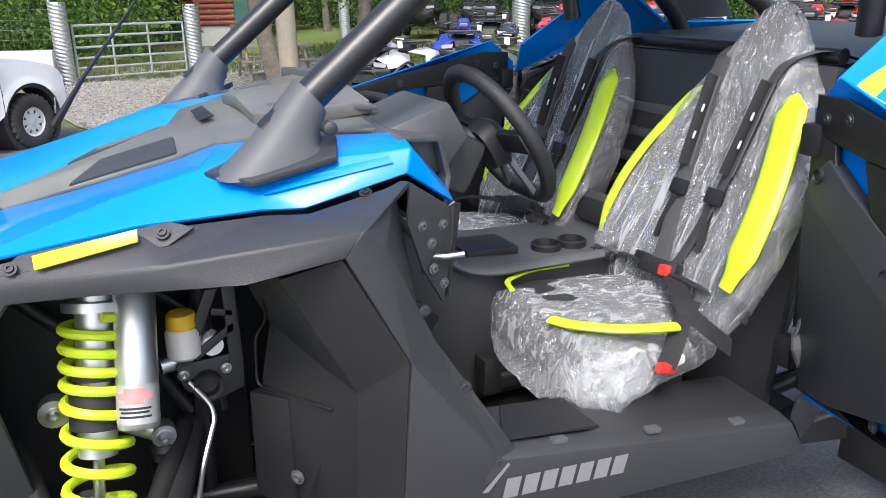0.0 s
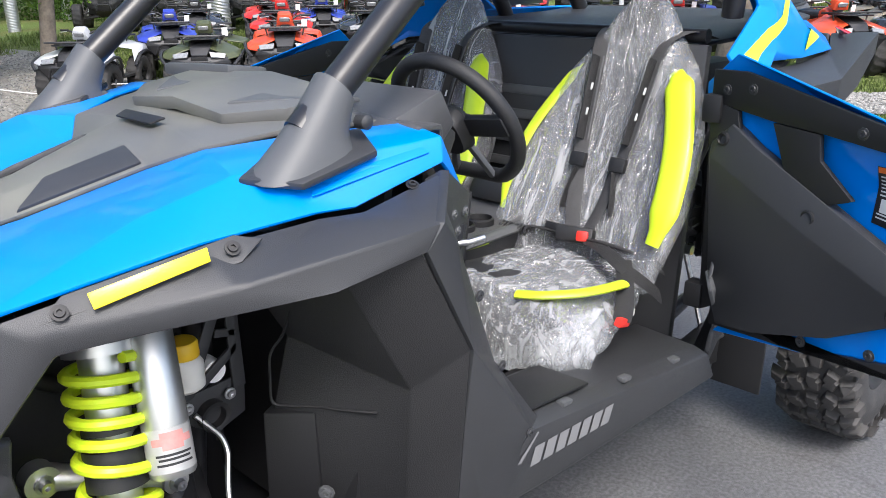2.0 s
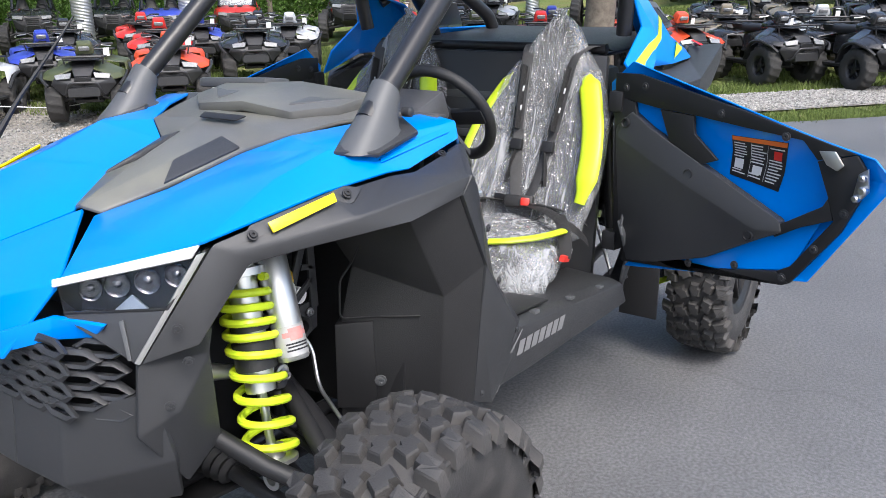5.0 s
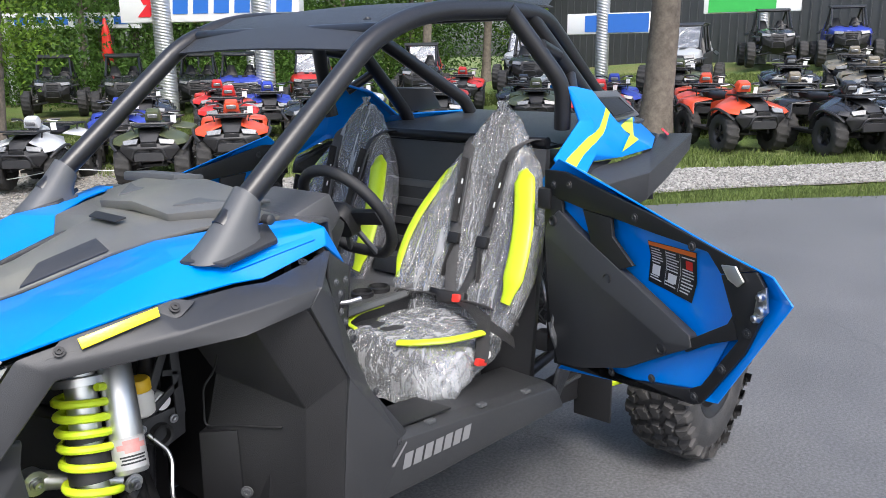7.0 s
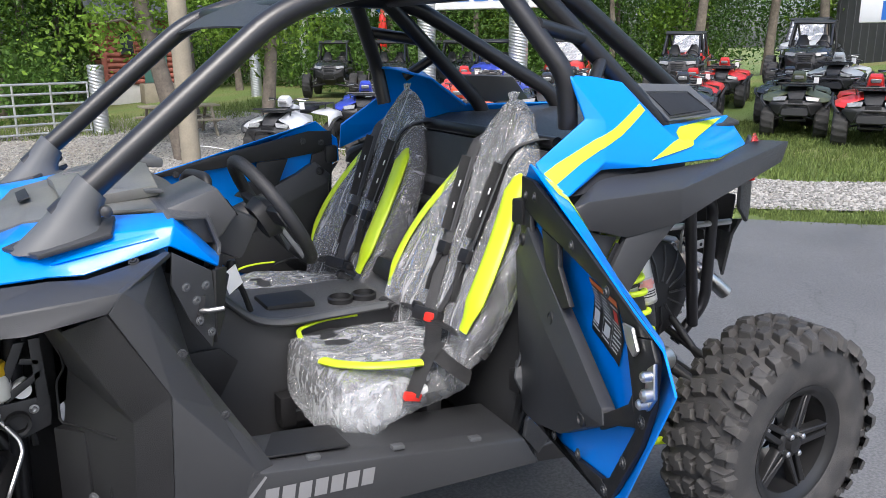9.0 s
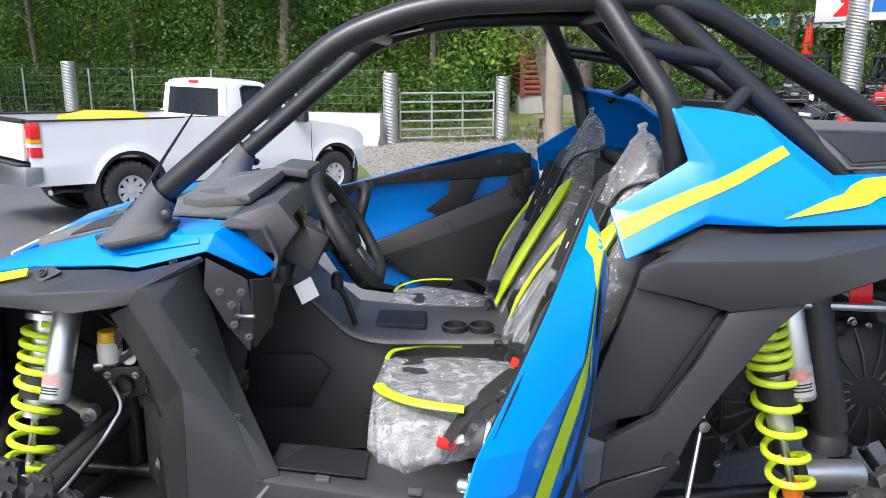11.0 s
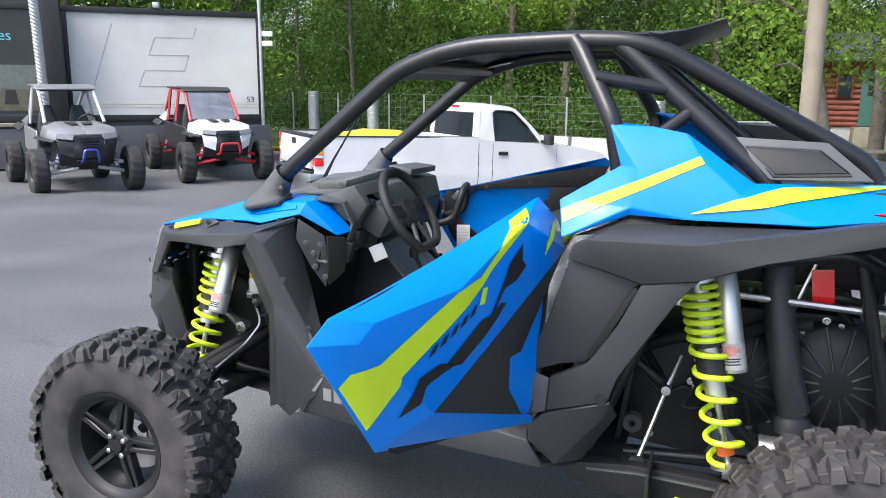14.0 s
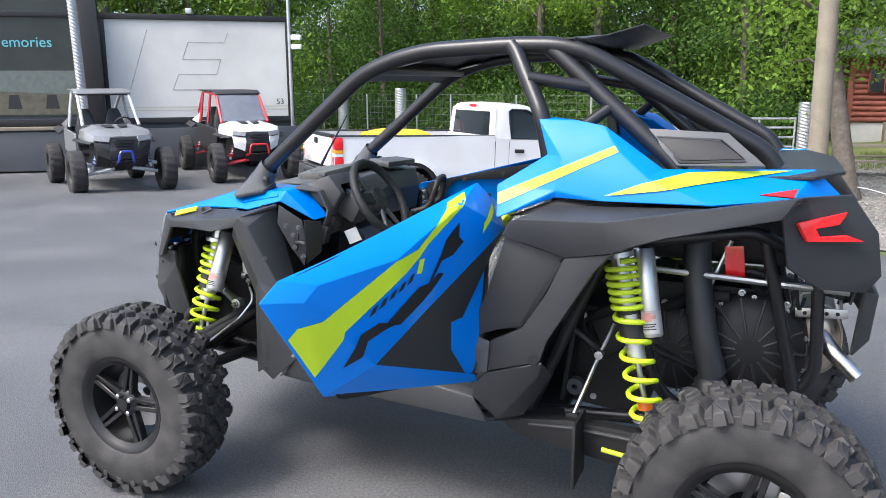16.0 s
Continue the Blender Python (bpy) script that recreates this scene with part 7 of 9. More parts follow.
    part("windscreen", plate([(1.03, -0.84, 1.25), (1.06, 0, 1.27), (1.03, 0.84, 1.25), (0.47, 0.76, 1.76), (0.50, 0, 1.79), (0.47, -0.76, 1.76)], [(0, 1, 4, 5), (1, 2, 3, 4)], 0.01, 0), WINDOW, t, "dark windscreen")
    part("brake_lamp", box((0.03, 0.24, 0.045), (-0.225, 0, 1.775), (0, -30, 0), 0.008), LAMPRED, t, "red high brake lamp")
    part("chassis", box((4.6, 0.9, 0.16), (-0.3, 0, 0.50), (0, 0, 0), 0.02), PLASTIC, t)
    part("underbody", box((4.9, 1.5, 0.06), (-0.3, 0, 0.62), (0, 0, 0), 0.01), PLASTIC, t)
    part("exhaust", tube([(-2.0, -0.55, 0.36), (-2.45, -0.66, 0.40), (-2.66, -0.80, 0.40)], 0.035, 10), STEEL, t)
    part("cargo_bag", loft([((-2.25, -0.35, 1.16), 0.30, 0.16, 90), ((-1.9, -0.35, 1.20), 0.42, 0.17, 90), ((-1.35, -0.30, 1.21), 0.45, 0.16, 90), ((-1.10, -0.30, 1.15), 0.3, 0.12, 90)], 20, wrinkle=0.02, seed=2), mat("yellow tarpaulin", (0.75, 0.47, 0.02), 0.5, vary=0.15), t, "yellow tarpaulin in the load bed")
    return t


pickup()
# whip aerial in front of the buggy's screen pillar
aer = thing("whip_aerial", "thin black whip aerial on the bonnet corner", "aerial")
part("mast", tube([(-1.19, 0.685, 1.20), (-1.10, 0.655, 1.33), (-0.967, 0.611, 1.50), (-0.93, 0.60, 1.55)], 0.004, 6, radii=[0.012, 0.006, 0.004, 0.003]), DARK, aer)


def atv(paint, name_label, racks=True):
    """A quad bike, nose to +x, standing on z = 0."""
    t = thing("quad_bike", name_label, "quad bike", group="quad bikes on the lot")
    for sx in (-0.64, 0.66):
        for sg in (-1, 1):
            simple_wheel(t, (sx, sg * 0.46, 0.33), 0.33, 0.25, sg, 5, RIM, 16)
    part("engine", box((0.62, 0.34, 0.40), (0, 0, 0.50), (0, 0, 0), 0.03, segments=1), PLASTIC, t)
    part("belly", box((1.25, 0.40, 0.05), (0, 0, 0.30), (0, 0, 0), 0.01, segments=1), PLASTIC, t)
    fp = [(0.28, 0.13, 0.95), (0.62, 0.16, 0.92), (0.93, 0.14, 0.82), (0.34, 0.46, 0.79), (0.60, 0.52, 0.80), (0.90, 0.50, 0.755), (1.0, 0.38, 0.735), (0.28, 0.52, 0.60), (0.46, 0.575, 0.72), (0.66, 0.595, 0.755), (0.93, 0.57, 0.69), (1.03, 0.42, 0.66)]
    ff = [(0, 1, 4, 3), (1, 2, 5, 4), (2, 6, 5), (3, 4, 9, 8), (3, 8, 7), (4, 5, 10, 9), (5, 6, 11, 10)]
    rp = [(-0.28, 0.18, 0.86), (-0.92, 0.20, 0.92), (-1.05, 0.20, 0.82), (-0.36, 0.50, 0.80), (-0.62, 0.55, 0.85), (-0.94, 0.53, 0.83), (-1.06, 0.42, 0.76), (-0.32, 0.53, 0.58), (-0.44, 0.57, 0.72), (-0.64, 0.59, 0.765), (-0.96, 0.56, 0.70), (-1.08, 0.44, 0.66)]
    for sg in (-1, 1):
        flip = lambda pts: [(x, sg * y, z) for x, y, z in pts]
        part("front_fender", plate(flip(fp), ff, 0.02, 0.008, segments=1), paint, t)
        part("rear_fender", plate(flip(rp), ff, 0.02, 0.008, segments=1), paint, t)
        part("headlamp", plate(flip([(1.035, 0.15, 0.765), (0.995, 0.39, 0.735), (1.03, 0.37, 0.665), (1.065, 0.17, 0.685)]), [(0, 1, 2, 3)], 0.03, 0.006, segments=1), LAMPGREY, t, "clear headlamp")
        part("lamp_core", plate(flip([(1.062, 0.19, 0.74), (1.035, 0.32, 0.722), (1.058, 0.30, 0.69), (1.08, 0.20, 0.70)]), [(0, 1, 2, 3)], 0.012, 0.002, segments=1), LAMPGREY, t)
        part("fascia", plate(flip([(1.05, 0.0, 0.70), (1.02, 0.42, 0.69), (1.0, 0.46, 0.60), (0.98, 0.30, 0.42), (1.05, 0.0, 0.40), (1.09, 0.16, 0.60)]), [(0, 1, 5), (1, 2, 5), (2, 3, 4, 5), (4, 0, 5)], 0.03, 0.008, segments=1), PLASTIC, t, "black front fascia")
        part("fender_flare", tube(rounded(flip([(0.26, 0.55, 0.55), (0.42, 0.60, 0.71), (0.66, 0.62, 0.755), (0.95, 0.59, 0.68), (1.02, 0.50, 0.58)]), 0.08, 3), 0.024, 6), PLASTIC, t)
        part("fender_flare", tube(rounded(flip([(-0.28, 0.55, 0.52), (-0.42, 0.60, 0.70), (-0.64, 0.62, 0.76), (-0.98, 0.58, 0.68), (-1.08, 0.48, 0.60)]), 0.08, 3), 0.024, 6), PLASTIC, t)
        part("foot_well", box((0.62, 0.24, 0.04), (0.0, sg * 0.40, 0.38), (0, 0, 0), 0.006, segments=1), PLASTIC, t)
        part("side_cover", plate(flip([(0.34, 0.17, 0.92), (-0.32, 0.19, 0.80), (-0.28, 0.24, 0.52), (0.34, 0.24, 0.48)]), [(0, 1, 2, 3)], 0.02, 0.006, segments=1), paint, t)
        part("well_panel", plate(flip([(0.32, 0.22, 0.84), (0.98, 0.20, 0.74), (0.98, 0.18, 0.34), (0.32, 0.22, 0.34)]), [(0, 1, 2, 3)], 0.02, 0, segments=1), PLASTIC, t)
        part("suspension_arm", tube(flip([(0.66, 0.12, 0.38), (0.66, 0.40, 0.31)]), 0.02, 8), PLASTIC, t)
        part("shock", tube(flip([(0.62, 0.20, 0.78), (0.66, 0.34, 0.36)]), 0.034, 8), PLASTIC, t)
        part("tail_lamp", box((0.03, 0.12, 0.05), (-1.07, sg * 0.32, 0.79), (0, 0, 0), 0.006, segments=1), RED, t)
        part("grip", tube(flip([(0.30, 0.24, 1.14), (0.22, 0.40, 1.14)]), 0.02, 8), PLASTIC, t)
        part("brake_lever", tube(flip([(0.36, 0.24, 1.13), (0.30, 0.38, 1.11)]), 0.008, 6), ALU, t)
        part("mud_guard", plate(flip([(0.26, 0.30, 0.72), (0.26, 0.54, 0.58), (0.20, 0.54, 0.40), (0.20, 0.30, 0.40)]), [(0, 1, 2, 3)], 0.015, 0.004, segments=1), PLASTIC, t)
    part("nose", plate([(0.28, -0.14, 0.965), (0.62, -0.17, 0.935), (0.95, -0.15, 0.83), (1.06, -0.12, 0.72), (0.28, 0.14, 0.965), (0.62, 0.17, 0.935), (0.95, 0.15, 0.83), (1.06, 0.12, 0.72)], [(0, 1, 5, 4), (1, 2, 6, 5), (2, 3, 7, 6)], 0.03, 0.01, segments=1), PLASTIC if racks else paint, t)
    part("fuel_tank", loft([((0.34, 0, 0.88), 0.16, 0.10, 90), ((0.22, 0, 0.94), 0.15, 0.12, 90), ((0.05, 0, 0.92), 0.13, 0.10, 90)], 16), paint, t)
    part("seat", loft([((0.08, 0, 0.90), 0.10, 0.05, 90), ((-0.06, 0, 0.91), 0.14, 0.08, 90), ((-0.40, 0, 0.90), 0.17, 0.08, 92), ((-0.68, 0, 0.95), 0.17, 0.09, 94), ((-0.78, 0, 0.96), 0.12, 0.05, 94)], 16), VINYL, t, "black vinyl seat")
    part("handlebar", tube(rounded([(0.22, -0.40, 1.14), (0.32, -0.20, 1.14), (0.36, -0.08, 1.06), (0.36, 0.08, 1.06), (0.32, 0.20, 1.14), (0.22, 0.40, 1.14)], 0.05, 3), 0.014, 8), PLASTIC, t)
    part("pod", box((0.20, 0.28, 0.17), (0.38, 0, 1.11), (0, 25, 0), 0.04, taper=0.72), paint, t)
    part("pod_lamp", box((0.03, 0.16, 0.075), (0.475, 0, 1.085), (0, 25, 0), 0.014, segments=1), LAMPGREY, t, "clear pod lamp")
    part("steering_post", box((0.12, 0.14, 0.14), (0.36, 0, 0.98), (0, 20, 0), 0.02, segments=1), PLASTIC, t)
    part("price_tag", box((0.004, 0.09, 0.13), (0.30, 0.30, 1.02), (0, 8, 15), 0, segments=1), WHITE, t, "white paper tag on the handlebar")
    part("bumper", tube(rounded([(0.92, -0.28, 0.42), (1.10, -0.26, 0.46), (1.15, -0.20, 0.63), (1.15, 0.20, 0.63), (1.10, 0.26, 0.46), (0.92, 0.28, 0.42)], 0.06, 3), 0.02, 8), PLASTIC, t)
    part("bumper_bar", box((0.04, 0.46, 0.14), (1.11, 0, 0.49), (0, 0, 0), 0.01, segments=1), PLASTIC, t)
    part("grille", box((0.03, 0.24, 0.10), (1.085, 0, 0.66), (0, 0, 0), 0.008, segments=1), RIM, t)
    if racks:
        for x0, x1, z in ((0.44, 0.98, 0.965), (-1.02, -0.42, 0.99)):
            part("rack_deck", box((x1 - x0 - 0.10, 0.50, 0.018), ((x0 + x1) / 2, 0, z - 0.018), (0, 0, 0), 0.008, segments=1), VINYL, t, "black rack deck")
            part("rack_frame", tube(rounded([(x0, -0.31, z), (x1, -0.34, z + 0.03), (x1, 0.34, z + 0.03), (x0, 0.31, z)], 0.06, 3), 0.016, 6, closed=True), PLASTIC, t)
            for k in range(5):
                part("rack_bar", tube([(x0, -0.24 + 0.12 * k, z), (x1, -0.24 + 0.12 * k, z + 0.025)], 0.013, 6), PLASTIC, t)
            for sg in (-1, 1):
                part("rack_leg", tube([((x0 + x1) / 2, sg * 0.29, z), ((x0 + x1) / 2, sg * 0.26, z - 0.14)], 0.012, 6), PLASTIC, t)
    return t


def side_by_side(paint, accent, label, seats=1, roof=True, screen=False, wide=True, rim=None, trim=None):
    """A side-by-side buggy seen from afar, nose to +x, on z = 0."""
    t = thing("side_by_side", label, "side-by-side", group="side-by-sides on the lot")
    L = 0.75 * (seats - 1)
    xf, xr, tw = 1.22 + L / 2, -1.22 - L / 2, 0.78 if wide else 0.62
    for x in (xf, xr):
        for sg in (-1, 1):
            simple_wheel(t, (x, sg * tw, 0.40), 0.40, 0.27, sg, 6, rim or RIM, 18)
            for z0, z1, dx in ((0.46, 0.36, 0.14), (0.46, 0.36, -0.16), (0.62, 0.52, 0.0)):
                part("suspension_arm", tube([(x + dx, sg * 0.16, z0), (x, sg * (tw - 0.16), z1)], 0.032, 8), accent, t)
            part("shock", tube([(x - 0.05, sg * 0.30, 0.98), (x, sg * (tw - 0.26), 0.46)], 0.03, 8), ALU, t)
            part("spring", coil((x - 0.045, sg * 0.31, 0.95), (x, sg * (tw - 0.27), 0.50), 0.05, 0.009, [(1.0, 8)], 10), trim or accent, t)
    part("hull", prism([(xf + 0.10, -0.45, 0.50), (xr - 0.10, -0.45, 0.50), (xr - 0.20, -0.45, 0.90), (xr + 0.55, -0.45, 0.98), (xr + 0.80, -0.45, 0.62), (xf - 0.62, -0.45, 0.62), (xf - 0.45, -0.45, 1.0), (xf + 0.18, -0.45, 0.86)], (0, 0, 0), (0, 0.90, 0), 0.02, segments=1), PLASTIC, t)
    nose = [(xf - 0.70, 0.0, 1.22), (xf - 0.05, 0.0, 1.15), (xf + 0.26, 0.0, 1.045), (xf - 0.70, 0.34, 1.225), (xf - 0.05, 0.27, 1.16), (xf + 0.27, 0.20, 1.04), (xf - 0.62, 0.56, 1.15), (xf - 0.08, 0.55, 1.12), (xf + 0.18, 0.47, 1.055), (xf + 0.20, 0.50, 0.94), (xf - 0.12, 0.62, 0.97), (xf - 0.60, 0.61, 0.98)]
    nf = [(0, 1, 4, 3), (1, 2, 5, 4), (3, 4, 7, 6), (4, 5, 8, 7), (7, 8, 9, 10), (6, 7, 10, 11)]
    for sg in (-1, 1):
        flip = lambda pts: [(x, sg * y, z) for x, y, z in pts]
        part("bonnet", plate(flip(nose), nf, 0.02, 0.008, segments=1), paint, t)
        part("bonnet_vent", plate(flip([(xf - 0.42, 0.05, 1.206), (xf - 0.16, 0.05, 1.178), (xf - 0.16, 0.18, 1.182), (xf - 0.42, 0.22, 1.212)]), [(0, 1, 2, 3)], 0.02, 0.004, segments=1), PLASTIC, t, "black bonnet vent")
        part("headlamp", plate(flip([(xf + 0.285, 0.22, 1.025), (xf + 0.195, 0.47, 1.045), (xf + 0.225, 0.485, 0.965), (xf + 0.315, 0.25, 0.935)]), [(0, 1, 2, 3)], 0.03, 0.006, segments=1), LAMPGREY, t, "clear headlamp")
        part("lamp_core", plate(flip([(xf + 0.308, 0.245, 1.005), (xf + 0.245, 0.42, 1.025), (xf + 0.258, 0.42, 0.995), (xf + 0.322, 0.255, 0.965)]), [(0, 1, 2, 3)], 0.012, 0.002, segments=1), WHITE, t)
        part("cheek", plate(flip([(xf + 0.32, 0.25, 0.925), (xf + 0.215, 0.50, 0.95), (xf + 0.17, 0.46, 0.72), (xf + 0.30, 0.27, 0.64), (xf + 0.35, 0.23, 0.78)]), [(0, 1, 4), (1, 2, 4), (2, 3, 4)], 0.03, 0.008, segments=1), paint if seats == 2 else PLASTIC, t, "moulded front cheek")
        part("wheel_arch", plate(flip([(xf + 0.19, 0.51, 0.955), (xf - 0.12, 0.635, 0.985), (xf - 0.60, 0.66, 0.99), (xf - 0.60, 0.72, 0.95), (xf - 0.10, 0.70, 0.945), (xf + 0.20, 0.56, 0.915)]), [(0, 1, 4, 5), (1, 2, 3, 4)], 0.02, 0.006, segments=1), PLASTIC, t, "black wheel arch")
        part("door", plate([(xf - 0.62, sg * 0.62, 1.06), (xr + 0.75, sg * 0.64, 1.14), (xr + 0.70, sg * 0.64, 0.72), (xf - 0.80, sg * 0.64, 0.58), (xf - 0.60, sg * 0.64, 0.62)], [(0, 1, 2, 3, 4)], 0.03, 0.01, segments=1), paint if seats == 1 else PLASTIC, t)
        part("quarter", plate([(xr + 0.75, sg * 0.56, 1.40), (xr + 0.72, sg * 0.62, 1.12), (xr - 0.25, sg * 0.56, 1.16), (xr - 0.30, sg * 0.46, 1.24), (xr + 0.40, sg * 0.50, 1.34)], [(0, 1, 2, 3, 4)], 0.03, 0.01, segments=1), paint, t)
        part("rear_fender", plate([(xr + 0.60, sg * 0.62, 1.10), (xr - 0.25, sg * 0.60, 1.14), (xr - 0.25, sg * 0.70, 1.06), (xr + 0.50, sg * 0.72, 1.0)], [(0, 1, 2, 3)], 0.02, 0.006, segments=1), PLASTIC, t)
        cage = [(xf - 0.62, sg * 0.50, 1.20), (xf - 1.15, sg * 0.46, 1.78), (xr + 0.75, sg * 0.46, 1.84), (xr - 0.05, sg * 0.42, 1.34)]
        part("cage_tube", tube(cage, 0.032, 8, 0.15), accent if accent is not PLASTIC else TUBE, t)
        for x0 in ([xr + 0.75] if seats == 1 else [xr + 0.75, xr + 1.5]):
            part("cage_post", tube([(x0, sg * 0.46, 1.83), (x0 + 0.02, sg * 0.56, 1.15)], 0.03, 8), accent if accent is not PLASTIC else TUBE, t)
    for x0, z in ((xf - 1.15, 1.78), (xr + 0.75, 1.84)):
        part("cage_cross", tube([(x0, -0.46, z), (x0, 0.46, z)], 0.028, 8), TUBE, t)
    if roof:
        part("roof", plate([(xf - 1.10, -0.50, 1.80), (xf - 1.10, 0.50, 1.80), (xr + 0.60, 0.52, 1.88), (xr + 0.60, -0.52, 1.88), (xf - 1.35, -0.52, 1.87), (xf - 1.35, 0.52, 1.87)], [(0, 1, 5, 4), (4, 5, 2, 3)], 0.03, 0.01, segments=1), PLASTIC if paint is not GREYPAINT else GREYPAINT, t)
    if screen:
        part("windscreen", plate([(xf - 0.64, -0.50, 1.22), (xf - 0.64, 0.50, 1.22), (xf - 1.12, 0.46, 1.76), (xf - 1.12, -0.46, 1.76)], [(0, 1, 2, 3)], 0.006, 0), HAZEGLASS, t, "clear windscreen")
    bw = 0.10 if trim else 0.17
    part("bumper", tube(rounded([(xf + 0.25, -bw - 0.05, 0.56), (xf + 0.42, -bw - 0.03, 0.60), (xf + 0.42, -bw, 0.78), (xf + 0.42, bw, 0.78), (xf + 0.42, bw + 0.03, 0.60), (xf + 0.25, bw + 0.05, 0.56)], 0.05, 3), 0.024, 8), trim or accent, t)
    part("grille", plate([(xf + 0.275, -0.24, 1.03), (xf + 0.275, 0.24, 1.03), (xf + 0.35, 0.25, 0.80), (xf + 0.31, 0.27, 0.62), (xf + 0.31, -0.27, 0.62), (xf + 0.35, -0.25, 0.80)], [(0, 1, 2, 5), (5, 2, 3, 4)], 0.05, 0.01, segments=1), PLASTIC, t, "black grille")
    for k in range(4):
        part("grille_bar", box((0.02, 0.36 - 0.02 * k, 0.014), (xf + 0.315 + 0.016 * k, 0, 0.975 - 0.05 * k), (0, 18, 0), 0.003, segments=1), RIM, t)
    part("skid_plate", plate([(xf + 0.36, -0.22, 0.60), (xf + 0.36, 0.22, 0.60), (xf + 0.05, 0.26, 0.42), (xf + 0.05, -0.26, 0.42)], [(0, 1, 2, 3)], 0.015, 0.004, segments=1), PLASTIC, t)
    part("dashboard", box((0.25, 1.0, 0.22), (xf - 0.72, 0, 1.10), (0, 0, 0), 0.04, segments=1), PLASTIC, t)
    part("steering_wheel", facing(tube([(0.16 * math.cos(a), 0.16 * math.sin(a), 0) for a in np.linspace(0, math.tau, 20, endpoint=False)], 0.018, 6, closed=True), pose(xf - 0.92, 0.28, 1.20) @ Matrix.Rotation(radians(-60), 4, "Y")), PLASTIC, t)
    for row in range(seats):
        for y in (-0.27, 0.27):
            x0 = xr + 1.05 + 0.78 * row
            part("seat_back", loft([((x0 - 0.10, y, 0.80), 0.20, 0.07, -18), ((x0 - 0.18, y, 1.10), 0.21, 0.07, -18), ((x0 - 0.25, y, 1.32), 0.15, 0.06, -18), ((x0 - 0.28, y, 1.48), 0.09, 0.04, -18)], 14), VINYL, t)
            part("seat_cushion", box((0.45, 0.42, 0.14), (x0 + 0.12, y, 0.80), (0, -5, 0), 0.04, segments=1), VINYL, t)
    part("cargo_box", box((0.6, 0.95, 0.10), (xr + 0.05, 0, 1.10), (0, 0, 0), 0.02, segments=1), PLASTIC, t)
    return t


GREYPAINT = mat("satin grey paint", (0.20, 0.205, 0.21), 0.35, coat=0.3, vary=0.05)
WHITEPAINT = mat("gloss white plastic", (0.72, 0.72, 0.72), 0.3, coat=0.4, vary=0.04)
REDPAINT = mat("gloss red plastic", (0.55, 0.025, 0.02), 0.3, coat=0.4, vary=0.06)
ORANGEPAINT = mat("orange-red plastic", (0.62, 0.07, 0.025), 0.33, coat=0.4, vary=0.06)
GREENPAINT = mat("olive green plastic", (0.065, 0.075, 0.035), 0.4, coat=0.2, vary=0.1)
TANPAINT = mat("sand plastic", (0.19, 0.165, 0.12), 0.4, coat=0.2, vary=0.1)
NAVYPAINT = mat("deep blue plastic", (0.03, 0.05, 0.35), 0.3, coat=0.4, vary=0.06)
BLACKPAINT = mat("gloss black plastic", (0.022, 0.022, 0.024), 0.25, coat=0.4, vary=0.1)
SILVERPAINT = mat("pale grey plastic", (0.42, 0.43, 0.43), 0.35, coat=0.3, vary=0.05)
HAZEGLASS = film_material((3, 3, 3), 3, 0.22, 0.10)


def placed(proto, x, y, heading, dz=0.0):
    return copy_thing(proto, pose(x, y, height(x, y) + dz, 0, 0, heading))


quads = {"white": atv(mat("light grey plastic", (0.46, 0.47, 0.49), 0.35, coat=0.3, vary=0.05), "light grey and black quad bike standing on grass"), "green": atv(GREENPAINT, "olive green quad bike with black racks on grass"),
         "orange": atv(ORANGEPAINT, "orange-red quad bike with black racks on grass"), "black": atv(BLACKPAINT, "black quad bike with racks on grass"),
         "red": atv(REDPAINT, "bright red quad bike on grass"), "tan": atv(TANPAINT, "sand-coloured quad bike on grass"),
         "blue": atv(NAVYPAINT, "deep blue quad bike on grass"), "silver": atv(SILVERPAINT, "pale grey quad bike on grass")}
QUADS = [("white", 4.30, 12.05, 222), ("green", 5.45, 10.35, 230), ("orange", 6.40, 9.55, 232), ("black", 8.6, 9.9, 228), ("orange", 12.5, 3.2, 230), ("black", 12.9, 1.6, 230), ("black", 12.9, 0.10, 226), ("tan", 15.1, -0.6, 200), ("silver", 14.9, 1.1, 202),
         ("blue", 6.2, 12.9, 240), ("red", 8.0, 11.8, 230), ("blue", 9.4, 12.4, 235), ("white", 10.6, 10.8, 220), ("red", 12.9, 10.2, 215), ("green", 12.9, 7.6, 214), ("red", 12.6, 5.9, 212), ("black", 14.4, 8.9, 212), ("orange", 14.8, 4.6, 206), ("tan", 15.0, 2.9, 204), ("blue", 14.6, 6.6, 208),
         ("silver", 16.6, 9.2, 205), ("black", 17.2, 3.6, 200), ("tan", 17.0, 1.9, 198), ("black", 17.4, 0.3, 196), ("silver", 17.2, -1.6, 194), ("red", 16.0, 12.0, 215), ("black", 7.6, 14.4, 240), ("red", 9.8, 14.8, 235), ("green", 16.8, 6.0, 200), ("tan", 19.4, 2.8, 196), ("black", 19.6, 0.8, 194), ("silver", 20.0, -1.0, 192), ("black", 11.6, 12.8, 225), ("black", 10.8, 8.6, 222), ("black", 15.2, -2.4, 196)]
used = set()
for colour, x, y, h in QUADS:
    m = pose(x, y, height(x, y), 0, 0, h)
    if colour not in used:
        used.add(colour)
        quads[colour].matrix_basis = m
    else:
        placed(quads[colour], x, y, h)

